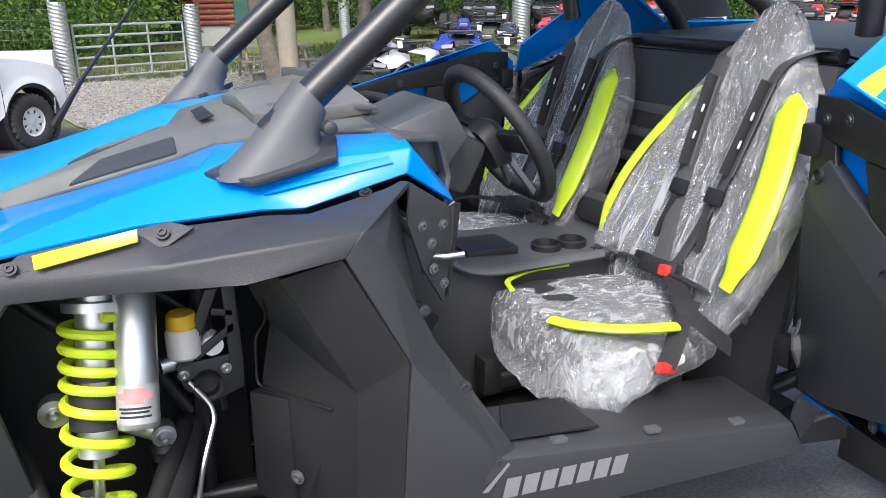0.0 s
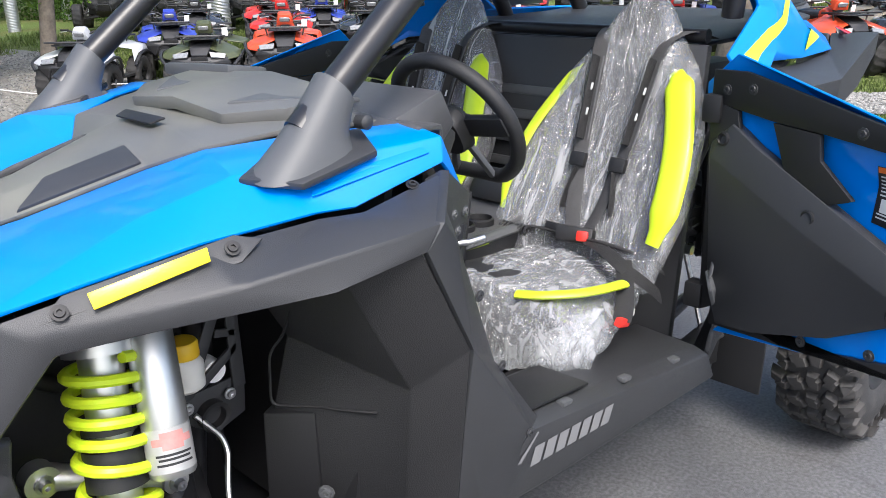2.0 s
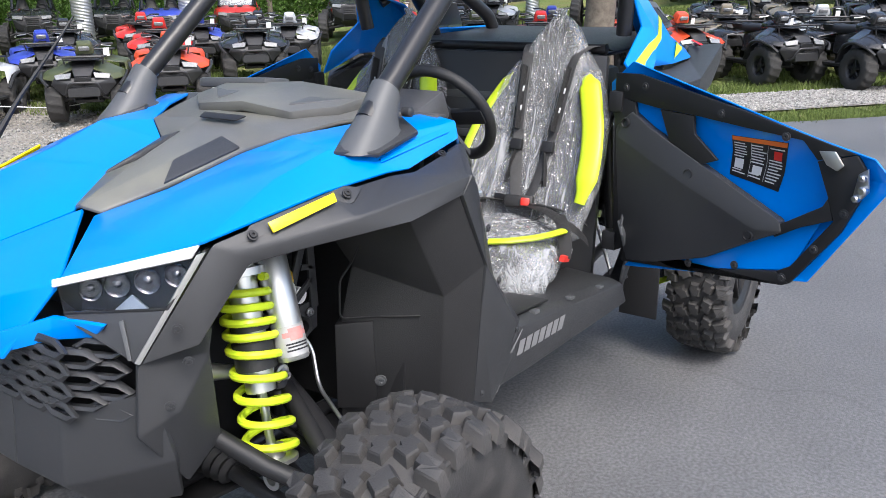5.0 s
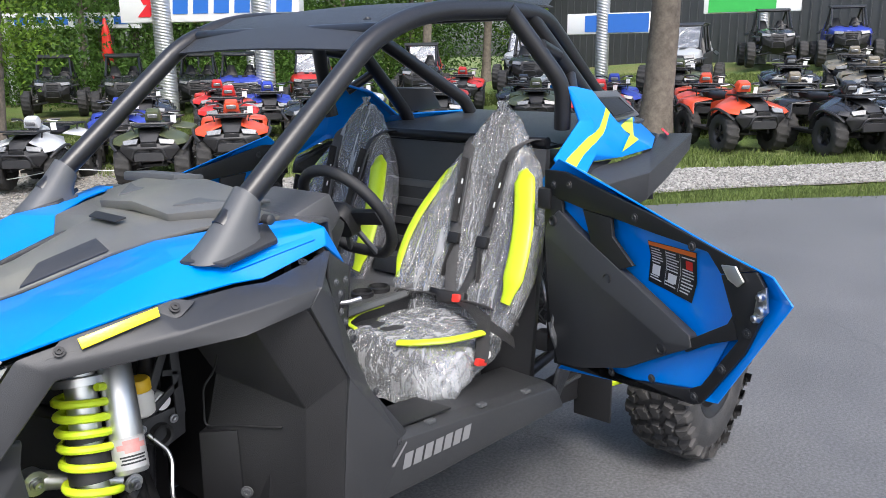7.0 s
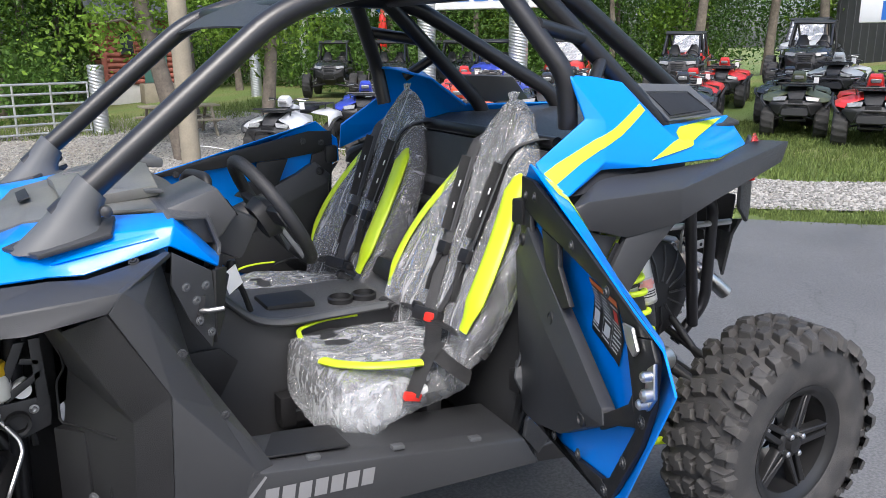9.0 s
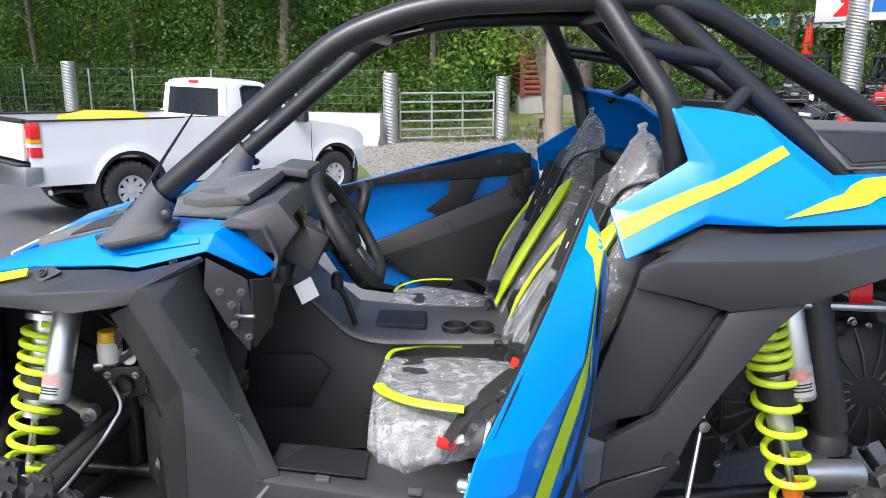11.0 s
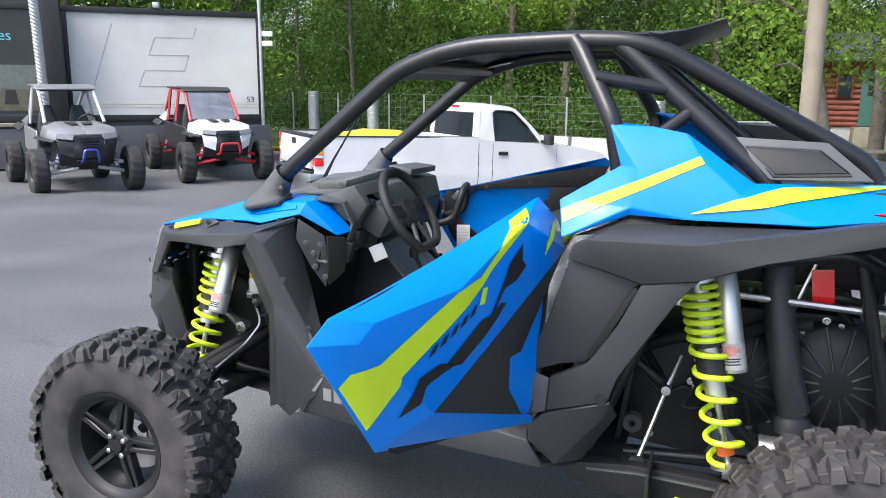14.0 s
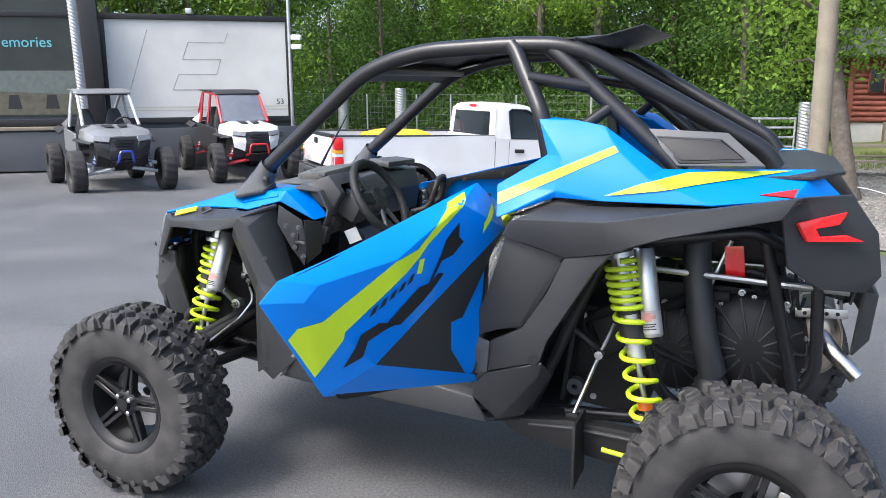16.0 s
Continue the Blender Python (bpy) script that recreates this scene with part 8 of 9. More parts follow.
rope = thing("guard_rope", "thin white rope strung before the quad bikes", "rope")
part("cord", tube([(2.6 + 4.6 * u, 12.6 - 4.4 * u, height(2.6 + 4.6 * u, 12.6 - 4.4 * u) + 0.30 + 0.05 * math.cos(u * math.tau * 3)) for u in np.linspace(0, 1, 37)], 0.008, 6), WHITE, rope)
for u in (0.0, 0.34, 0.67, 1.0):
    x, y = 2.6 + 4.6 * u, 12.6 - 4.4 * u
    part("stake", tube([(x, y, height(x, y) - 0.05), (x, y, height(x, y) + 0.42)], 0.012, 6), GREY, rope)

near_grey = side_by_side(GREYPAINT, SILVERPAINT, "grey and black side-by-side with flat roof on asphalt", 1, trim=NAVYPAINT)
near_grey.matrix_basis = pose(-12.30, 9.95, height(-12.3, 9.95), 0, 0, -33) @ Matrix.Diagonal((1.1, 1.12, 1.12, 1))
red_cage = mat("red cage paint", (0.5, 0.02, 0.03), 0.35, coat=0.3, vary=0.05)
four = side_by_side(WHITEPAINT, red_cage, "white four-seat side-by-side, red cage and bumper, black roof", 2, True, True)
four.matrix_basis = pose(-11.25, 13.05, height(-11.25, 13.05), 0, 0, -38) @ Matrix.Diagonal((1.05, 1.1, 1.1, 1))
dark = side_by_side(BLACKPAINT, PLASTIC, "black side-by-side with black roof on the grass bank", 1)
dark.matrix_basis = pose(-15.0, 7.0, height(-15, 7), 0, 0, -30)
blue_one = side_by_side(NAVYPAINT, PLASTIC, "deep blue side-by-side on the grass bank", 1)
blue_one.matrix_basis = pose(26.2, 4.6, height(26.2, 4.6), 0, 0, 200)
red_one = side_by_side(REDPAINT, PLASTIC, "red side-by-side with black roof on grass", 1, True, True)
red_one.matrix_basis = pose(15.2, 17.4, height(15.2, 17.4), 0, 0, 225)
silver_one = side_by_side(SILVERPAINT, PLASTIC, "pale grey four-seat side-by-side with roof on grass", 2, True, True)
silver_one.matrix_basis = pose(19.4, 7.0, height(19.4, 7.0), 0, 0, 195)
for proto, x, y, h in ((dark, 17.2, 14.6, 218), (dark, 26.0, 6.8, 205), (dark, 26.5, 2.2, 195), (dark, 10.2, 24.0, 240), (dark, 18.6, 11.4, 210), (silver_one, 26.8, -0.4, 190), (dark, 26.6, -3.0, 186), (red_one, 19.4, 16.4, 218), (dark, 13.2, 20.6, 232), (dark, 11.2, 21.6, 238), (silver_one, 21.0, 13.2, 208), (dark, 14.8, 23.8, 236), (blue_one, 12.6, 17.6, 232)):
    placed(proto, x, y, h)

# ---- signs, fence, cabin, trailers, woods ----
GALV = mat("galvanised pipe", (0.50, 0.51, 0.52), 0.42, metal=0.75, vary=0.15, scale=6, bump=0.1, bump_scale=80)
WOODPOLE = mat("weathered pole wood", (0.23, 0.20, 0.15), 0.85, vary=0.25, scale=4, bump=0.6, bump_scale=40)
BARK = mat("bark", (0.125, 0.105, 0.085), 0.95, vary=0.55, scale=7, bump=1.0, bump_scale=24)
CONCRETE = mat("pale concrete", (0.42, 0.42, 0.40), 0.85, vary=0.15, scale=3, bump=0.3, bump_scale=40)
SIDING = mat("dark metal siding", (0.055, 0.058, 0.062), 0.5, vary=0.1, scale=2)
LOG = mat("red-stained logs", (0.20, 0.055, 0.035), 0.7, vary=0.25, scale=5, bump=0.4, bump_scale=30)
SIGNWHITE = mat("sign white", (0.72, 0.73, 0.73), 0.4, vary=0.05, scale=2)
SIGNBLUE = mat("sign blue", (0.03, 0.14, 0.50), 0.4, vary=0.05)
SIGNRED = mat("sign red", (0.65, 0.02, 0.03), 0.4, vary=0.05)
SIGNGREEN = mat("sign green", (0.05, 0.42, 0.08), 0.4, vary=0.05)
PANEL = mat("scuffed white panel", (0.62, 0.615, 0.585), 0.6, vary=0.12, scale=1.2, dust=(0.42, 0.42, 0.40), dust_amount=0.35, dust_scale=0.9)
TRAILER = mat("dark grey trailer skirt", (0.07, 0.075, 0.085), 0.6, vary=0.15, scale=1.5)
FRAMEBLACK = mat("black frame", (0.012, 0.012, 0.014), 0.5, vary=0.1)


def spiral_pipe(x, y, r, h, name="corrugated_post", lean=0.0, pitch=0.085, starts=4, label="galvanised corrugated pipe post"):
    """A helically corrugated pipe."""
    sides, rows = 48, int(h / 0.02)
    verts, faces = [], []
    for i in range(rows + 1):
        z = h * i / rows
        for k in range(sides):
            a = k * math.tau / sides
            rr = r + 0.009 * math.cos(starts * a + z / pitch * math.tau)
            verts.append((rr * math.cos(a) + lean * z, rr * math.sin(a), z))
    for i in range(rows):
        for k in range(sides):
            faces.append((i * sides + k, i * sides + (k + 1) % sides, (i + 1) * sides + (k + 1) % sides, (i + 1) * sides + k))
    faces.append(tuple(range(rows * sides, (rows + 1) * sides)))
    me = bpy.data.meshes.new(name)
    me.from_pydata(verts, [], faces)
    me.materials.append(GALV)
    me.polygons.foreach_set("use_smooth", [True] * len(faces))
    ob = new(name, me)
    ob.location = (x, y, height(x, y) - 0.05)
    return tagged(ob, label, "post", "corrugated posts")


def sign(name, label, a, b, z0, z1, marks, depth=0.25):
    """A box sign between two plan points; marks: (from, to, low, high, material) in shares."""
    a, b = Vector((*a, 0)), Vector((*b, 0))
    t = thing(name, label, "sign")
    d = (b - a).normalized()
    n = Vector((d.y, -d.x, 0))
    if n.dot(Vector((-1, -1, 0))) < 0:
        n = -n
    q = lambda u, z, k: a.lerp(b, u) + Vector((0, 0, z0 + (z1 - z0) * z)) + n * k
    part("panel", prism([q(0, 0, 0), q(1, 0, 0), q(1, 1, 0), q(0, 1, 0)], (0, 0, 0), -n * depth, 0.02), SIGNWHITE, t)
    for u0, u1, v0, v1, m_, sl in marks:
        part("sign_mark", prism([q(u0, v0, 0.004), q(u1, v0, 0.004), q(u1 + sl, v1, 0.004), q(u0 + sl, v1, 0.004)], (0, 0, 0), n * 0.01, 0), m_, t, "plain shape mark")
    return t


# spiral posts and box signs
for x, y, r in ((11.2, 19.2, 0.27), (12.8, 16.7, 0.27), (14.0, 29.5, 0.2), (12.0, 31.5, 0.2), (20.3, 10.0, 0.2), (27.5, 7.6, 0.2), (16.8, 22.5, 0.2)):
    spiral_pipe(x, y, r, 3.4 if x != 20.3 else 3.0)
bars = [(0.30 + 0.115 * k, 0.385 + 0.115 * k, 0.22, 0.78, SIGNBLUE, 0.01) for k in range(6)]
sign("box_sign", "white box sign with red and blue shapes on posts", (10.55, 20.3), (13.4, 15.8), 2.72, 3.7, [(0.10, 0.17, 0.15, 0.5, SIGNRED, 0.06), (0.14, 0.22, 0.5, 0.9, SIGNRED, -0.04)] + bars, 0.5)
sign("box_sign", "long white box sign with blue bars on posts", (11.6, 32.2), (15.6, 27.9), 2.9, 3.5, [(0.05 + 0.13 * k, 0.14 + 0.13 * k, 0.25, 0.75, SIGNBLUE, 0.0) for k in range(7)], 0.3)
sign("box_sign", "white box sign with blue badge and bars", (19.9, 11.0), (20.6, 8.6), 2.25, 2.85, [(0.22, 0.45, 0.1, 0.9, SIGNBLUE, 0.0), (0.5, 0.98, 0.05, 0.95, SIGNBLUE, 0.0)], 0.3)
sign("box_sign", "green and white box sign on a post", (26.8, 9.5), (27.6, 6.4), 3.0, 3.6, [(0.05, 0.75, 0.05, 0.95, SIGNGREEN, 0.0)], 0.3)

# dark shed wall behind the bank
shed = thing("metal_shed", "long dark grey metal-clad shed behind the bank", "shed")
part("wall", box((0.3, 34, 4.6), (31.0, 2.0, 3.1), (0, 0, 0), 0.01), SIDING, shed)
for k in range(100):
    part("siding_rib", box((0.04, 0.05, 4.6), (30.83, -14.8 + 0.34 * k, 3.1), (0, 0, 0), 0), SIDING, shed)
part("roof", box((8, 35, 0.2), (34.5, 2.0, 5.5), (0, -6, 0), 0.02), SIDING, shed)

# trailers with the big panels
def trailer(a, b, name, label, white):
    a, b = Vector((*a, 0)), Vector((*b, 0))
    t = thing(name, label, "trailer")
    d = (b - a).normalized()
    n = Vector((d.y, -d.x, 0))
    base = height(a.x, a.y)
    L = (b - a).length
    q = lambda u, z, k: a + d * (u * L) + Vector((0, 0, z)) + n * k
    z9 = 3.55
    part("body", prism([q(0, base + 0.1, 0), q(1, base + 0.1, 0), q(1, z9 - 0.03, 0), q(0, z9 - 0.03, 0)], (0, 0, 0), -n * 2.4, 0.03), TRAILER, t)
    for u0, u1, z0, z1 in ((0, 1, z9 - 0.14, z9), (0, 1, 0.72, 0.88), (0, 0.03, 0.88, z9 - 0.14), (0.965, 1.0, 0.88, z9 - 0.14)):
        part("frame_rail", prism([q(u0, z0, 0.002), q(u1, z0, 0.002), q(u1, z1, 0.002), q(u0, z1, 0.002)], (0, 0, 0), n * 0.08, 0.01), FRAMEBLACK, t)
    if white:
        part("white_panel", prism([q(0.03, 0.88, 0.004), q(0.965, 0.88, 0.004), q(0.965, z9 - 0.14, 0.004), q(0.03, z9 - 0.14, 0.004)], (0, 0, 0), n * 0.02, 0), PANEL, t, "scuffed white panel with faint old letter outlines")
        # traces of letters taken off long ago, as places across and up the panel
        for trace in (((0.24, 0.90), (0.135, 0.29)), ((0.655, 0.88), (0.635, 0.775), (0.445, 0.775), (0.41, 0.60), (0.61, 0.60), (0.585, 0.445), (0.385, 0.445), (0.352, 0.285), (0.55, 0.285))):
            pts = [q(u, 0.88 + 2.53 * v, 0.0255) for u, v in trace]
            for p0, p1 in zip(pts, pts[1:]):
                w = Vector((0, 0, 0.016)) if abs((p1 - p0).z) < 0.05 else d * 0.016
                part("old_outline", prism([p0 - w, p1 - w, p1 + w, p0 + w], (0, 0, 0), n * 0.003, 0), PALEGREY, t)
        for zb in (1.06, 1.14):
            part("panel_seam", prism([q(0.03, zb, 0.0255), q(0.965, zb, 0.0255), q(0.965, zb + 0.022, 0.0255), q(0.03, zb + 0.022, 0.0255)], (0, 0, 0), n * 0.004, 0), SHORE2, t, "dull yellow seam line")
        m3 = Matrix((d.to_tuple(), (0, 0, 1), n.to_tuple())).transposed().to_4x4()
        words("53", 0.22, Matrix.Translation(q(0.90, 1.20, 0.028)) @ m3, FRAMEBLACK, "panel_number", t, 0.002)
        part("panel_lamp", box((0.16, 0.16, 0.14), q(0.46, 3.64, 0.1), (0, 0, 30), 0.02), GALV, t)
        part("skirt", prism([q(-0.2, base, 0.3), q(1.02, base, 0.3), q(1.02, 0.60, 0.3), q(-0.2, 0.60, 0.3)], (0, 0, 0), -n * 0.2, 0.01), TRAILER, t)
        part("mast", tube([q(0.985, 0.6, 0.12), q(0.985, 4.6, 0.12)], 0.05, 10), GALV, t)
        for z in (2.75, 3.0):
            part("camera_box", box((0.28, 0.14, 0.14), q(1.02, z, 0.25), (0, 0, 20), 0.03), SIGNWHITE, t, "white security camera")
    else:
        part("screen", prism([q(0.0, 0.95, 0.004), q(0.97, 0.95, 0.004), q(0.97, 3.9, 0.004), q(0.0, 3.9, 0.004)], (0, 0, 0), n * 0.02, 0), SCREEN, t, "dark printed lakeside picture")
        part("shore", prism([q(0.0, 1.0, 0.026), q(0.97, 1.0, 0.026), q(0.97, 1.5, 0.026), q(0.0, 1.75, 0.026)], (0, 0, 0), n * 0.003, 0), SHORE, t)
        part("water", prism([q(0.0, 1.75, 0.026), q(0.97, 1.5, 0.026), q(0.97, 2.1, 0.026), q(0.0, 2.1, 0.026)], (0, 0, 0), n * 0.003, 0), LAKE, t)
        m3 = Matrix((d.to_tuple(), (0, 0, 1), n.to_tuple())).transposed().to_4x4()
        words("emories", 0.36, Matrix.Translation(q(0.66, 2.68, 0.03)) @ m3, TEAL, "screen_word", t, 0.003)
        for u in (0.52, 0.66, 0.82):
            part("printed_chair", prism([q(u, 1.15, 0.03), q(u + 0.06, 1.15, 0.03), q(u + 0.05, 1.5, 0.03), q(u + 0.01, 1.5, 0.03)], (0, 0, 0), n * 0.003, 0), FRAMEBLACK, t)
        part("bench", prism([q(0.0, 0.62, 0.1), q(0.95, 0.62, 0.1), q(0.95, 0.70, 0.1), q(0.0, 0.70, 0.1)], (0, 0, 0), n * 0.3, 0.01), WOODPOLE, t)
        part("base_wall", prism([q(0, base, 0.35), q(1.15, base, 0.35), q(1.15, 0.58, 0.35), q(0, 0.58, 0.35)], (0, 0, 0), -n * 0.3, 0.01), TRAILER, t)
        part("side_post", prism([q(0.97, 0.5, 0.0), q(1.08, 0.5, 0.0), q(1.08, 4.0, 0.0), q(0.97, 4.0, 0.0)], (0, 0, 0), n * 0.2, 0.01), FRAMEBLACK, t)
    return t


PALEGREY = mat("faint grey outline", (0.36, 0.36, 0.35), 0.7, vary=0.5, scale=5)
SHORE2 = mat("dull yellow line", (0.50, 0.48, 0.36), 0.6, vary=0.2)
SCREEN = mat("dark picture print", (0.018, 0.024, 0.022), 0.4, vary=0.5, scale=2)
SHORE = mat("picture shore", (0.085, 0.08, 0.055), 0.5, vary=0.5, scale=6)
LAKE = mat("picture lake", (0.11, 0.13, 0.12), 0.4, vary=0.3, scale=8)
TEAL = mat("teal print", (0.12, 0.45, 0.5), 0.5, vary=0.05)
trailer((-15.15, 12.78), (-11.38, 15.95), "panel_trailer", "trailer with a scuffed white panel in a black frame", True)
trailer((-19.8, 9.16), (-15.25, 12.31), "stage_trailer", "dark trailer with a printed lakeside picture", False)
spiral_pipe(-14.60, 11.61, 0.105, 4.6, lean=-0.03)

# fence, gate, barrier
WIRE = mat("weathered fence wire", (0.20, 0.205, 0.20), 0.5, metal=0.5, vary=0.2)
def wire_fence(a, b, h=1.75):
    t = thing("wire_fence", "tall galvanised wire-mesh fence", "fence")
    a, b = Vector(a), Vector(b)
    L = (b - a).length
    for k in range(int(L / 2.6) + 1):
        p = a.lerp(b, min(1, k * 2.6 / L))
        part("fence_post", tube([(p.x, p.y, height(p.x, p.y) - 0.05), (p.x, p.y, height(p.x, p.y) + h + 0.1)], 0.03, 8), GALV, t)
    for i in range(9):
        z = 0.1 + h * i / 8
        part("fence_wire", tube([(a.x, a.y, height(a.x, a.y) + z), (b.x, b.y, height(b.x, b.y) + z)], 0.0045, 5), WIRE, t)
    for k in range(int(L / 0.22)):
        p = a.lerp(b, k * 0.22 / L)
        part("fence_wire", tube([(p.x, p.y, height(p.x, p.y) + 0.1), (p.x, p.y, height(p.x, p.y) + h + 0.1)], 0.0035, 4), WIRE, t)
    return t


wire_fence((-1.3, 18.9), (-10.2, 21.6))
wire_fence((-10.2, 21.6), (-20.0, 25.5))
for x, y, h in ((-1.15, 18.4, 1.85), (1.85, 19.4, 1.75), (-10.6, 21.2, 2.1), (-13.4, 22.2, 1.95), (8.0, 26.0, 1.8)):
    spiral_pipe(x, y, 0.19, h)
gate = thing("farm_gate", "galvanised tubular farm gate, shut, across the drive", "gate")
for z in (0.12, 0.34, 0.56, 0.80, 1.05, 1.28):
    part("gate_rail", tube([(-0.9, 18.55, -0.45 + z), (1.6, 19.3, -0.45 + z)], 0.028, 8), GALV, gate)
for u in (0.0, 0.33, 0.66, 1.0):
    x, y = -0.9 + 2.5 * u, 18.55 + 0.75 * u
    part("gate_stile", tube([(x, y, -0.35), (x, y, 0.86)], 0.026, 8), GALV, gate)
bar = thing("concrete_barrier", "pale precast concrete barrier beside the fence", "barrier")
for k in range(3):
    p, q2 = Vector((-1.35 - 2.1 * k, 17.9 + 0.66 * k, 0)), Vector((-3.35 - 2.1 * k, 18.53 + 0.66 * k, 0))
    d = (q2 - p).normalized()
    n = Vector((-d.y, d.x, 0))
    prof = [(-0.30, 0), (-0.28, 0.1), (-0.13, 0.32), (-0.09, 0.82), (0.09, 0.82), (0.13, 0.32), (0.28, 0.1), (0.30, 0)]
    part("barrier_block", prism([p + n * u + Vector((0, 0, z - 0.47)) for u, z in prof], (0, 0, 0), q2 - p, 0.015), CONCRETE, bar)

# timber pole and power line
pole = thing("timber_pole", "weathered grey timber utility pole in the gravel", "pole")
part("shaft", tube([(1.80, 9.75, height(1.8, 9.75) - 0.1), (1.76, 9.78, 3.0), (1.68, 9.82, 8.0)], 0.13, 16, radii=[0.145, 0.13, 0.11]), WOODPOLE, pole)
line = thing("overhead_cable", "thin black overhead cables", "cable")
for z0, z1 in ((4.2, 5.2), (5.4, 6.2)):
    pts = [(-12 + 14 * u, 16 - 6.8 * u, z0 + (z1 - z0) * u - 0.5 * math.sin(math.pi * u)) for u in np.linspace(0, 1, 16)]
    part("cable", tube(pts, 0.012, 5), FRAMEBLACK, line)

# log cabin
cab = thing("log_cabin", "small log cabin stained red with a green door", "cabin")
cx, cy, cz = 5.0, 30.0, 0.30
for k in range(12):
    part("log", tube([(cx - 1.55, cy, cz + 0.1 + 0.2 * k), (cx + 1.35, cy, cz + 0.1 + 0.2 * k)], 0.105, 10), LOG, cab)
    for sg in (-1.45, 1.25):
        part("log", tube([(cx + sg, cy - 0.12, cz + 0.2 * k), (cx + sg, cy + 3.0, cz + 0.2 * k)], 0.105, 10), LOG, cab)
part("footing", box((2.9, 3.0, 1.0), (cx - 0.1, cy + 1.5, cz - 0.5), (0, 0, 0), 0.02), CONCRETE, cab)
part("door", box((0.86, 0.12, 2.0), (cx + 0.35, cy - 0.10, cz + 1.05), (0, 0, 0), 0.01), mat("green door paint", (0.04, 0.12, 0.10), 0.5, vary=0.1), cab, "dull green door")
part("door_window", box((0.42, 0.03, 0.7), (cx + 0.35, cy - 0.165, cz + 1.5), (0, 0, 0), 0.006), WINDOW, cab)
part("window", box((0.46, 0.1, 0.8), (cx - 0.62, cy - 0.10, cz + 1.5), (0, 0, 0), 0.01), WINDOW, cab, "dark window")
part("window_trim", tube([(cx - 0.88, cy - 0.14, cz + 1.07), (cx - 0.36, cy - 0.14, cz + 1.07), (cx - 0.36, cy - 0.14, cz + 1.93), (cx - 0.88, cy - 0.14, cz + 1.93)], 0.04, 6, closed=True), LOG, cab)
part("roof", plate([(cx - 1.9, cy - 0.7, cz + 2.42), (cx + 1.7, cy - 0.7, cz + 2.42), (cx + 1.7, cy + 1.6, cz + 3.5), (cx - 1.9, cy + 1.6, cz + 3.5), (cx + 1.7, cy + 3.5, cz + 2.6), (cx - 1.9, cy + 3.5, cz + 2.6)], [(0, 1, 2, 3), (3, 2, 4, 5)], 0.10, 0.01), SIDING, cab)
part("step", box((1.3, 0.9, 0.9), (cx + 0.35, cy - 0.6, cz - 0.42), (0, 0, 0), 0.02), WOODPOLE, cab)

# small things about the lot
cone = thing("traffic_cone", "orange traffic cone on the asphalt", "cone")
part("base", box((0.36, 0.36, 0.03), (-11.4, 16.9, height(-11.4, 16.9) + 0.016), (0, 0, 0), 0.01), ORANGE, cone)
part("cone_body", lathe([(0.14, 0), (0.03, 0.68), (0.0001, 0.70)], 20, "z", at=(-11.4, 16.9, height(-11.4, 16.9) + 0.03)), ORANGE, cone)
part("band", lathe([(0.098, 0.28), (0.076, 0.42), (0.074, 0.42), (0.096, 0.28)], 20, "z", at=(-11.4, 16.9, height(-11.4, 16.9) + 0.031), closed=True), WHITE, cone)
umb = thing("closed_parasol", "closed red parasol on a pole", "parasol")
part("pole", tube([(12.9, 25.6, height(13, 25.6)), (12.9, 25.6, 3.2)], 0.03, 8), GALV, umb)
part("canopy", lathe([(0.05, 1.5), (0.16, 1.6), (0.2, 1.9), (0.14, 2.6), (0.05, 3.1), (0.0001, 3.15)], 12, "z", at=(12.9, 25.6, 0)), RED, umb, "folded red canopy")
pip = thing("yellow_pipe", "yellow pipe rail by the trailer", "rail")
part("rail", tube([(-13.6, 18.2, -0.25), (-11.5, 18.0, -0.25)], 0.08, 10), mat("yellow pipe paint", (0.6, 0.38, 0.03), 0.5, vary=0.1), pip)
table = thing("picnic_table", "grey timber picnic table on grass", "table")
tx, ty = 3.4, 17.6
tz = height(tx, ty)
for k in range(5):
    part("board", box((1.8, 0.14, 0.04), (tx, ty - 0.3 + 0.15 * k, tz + 0.74), (0, 0, 0), 0.006), WOODPOLE, table)
for sg in (-1, 1):
    part("bench_board", box((1.8, 0.26, 0.04), (tx, ty + sg * 0.72, tz + 0.44), (0, 0, 0), 0.006), WOODPOLE, table)
    part("frame", tube([(tx + sg * 0.7, ty - 0.75, tz), (tx + sg * 0.7, ty - 0.25, tz + 0.72)], 0.04, 6), WOODPOLE, table)
    part("frame", tube([(tx + sg * 0.7, ty + 0.75, tz), (tx + sg * 0.7, ty + 0.25, tz + 0.72)], 0.04, 6), WOODPOLE, table)
    part("frame", tube([(tx + sg * 0.7, ty - 0.8, tz + 0.42), (tx + sg * 0.7, ty + 0.8, tz + 0.42)], 0.04, 6), WOODPOLE, table)


# trees
def leaf_material(name, color):
    m = mat(name, color, 0.6, vary=0.35, scale=0.6, island=0.45, spec=0.3)
    n, l = m.node_tree.nodes, m.node_tree.links
    p = n["Principled BSDF"]
    tr, ad = n.new("ShaderNodeBsdfTranslucent"), n.new("ShaderNodeMixShader")
    src = p.inputs["Base Color"].links[0].from_socket
    l.new(src, tr.inputs[0])
    ad.inputs[0].default_value = 0.45
    l.new(p.outputs[0], ad.inputs[1])
    l.new(tr.outputs[0], ad.inputs[2])
    l.new(ad.outputs[0], n["Material Output"].inputs[0])
    return m


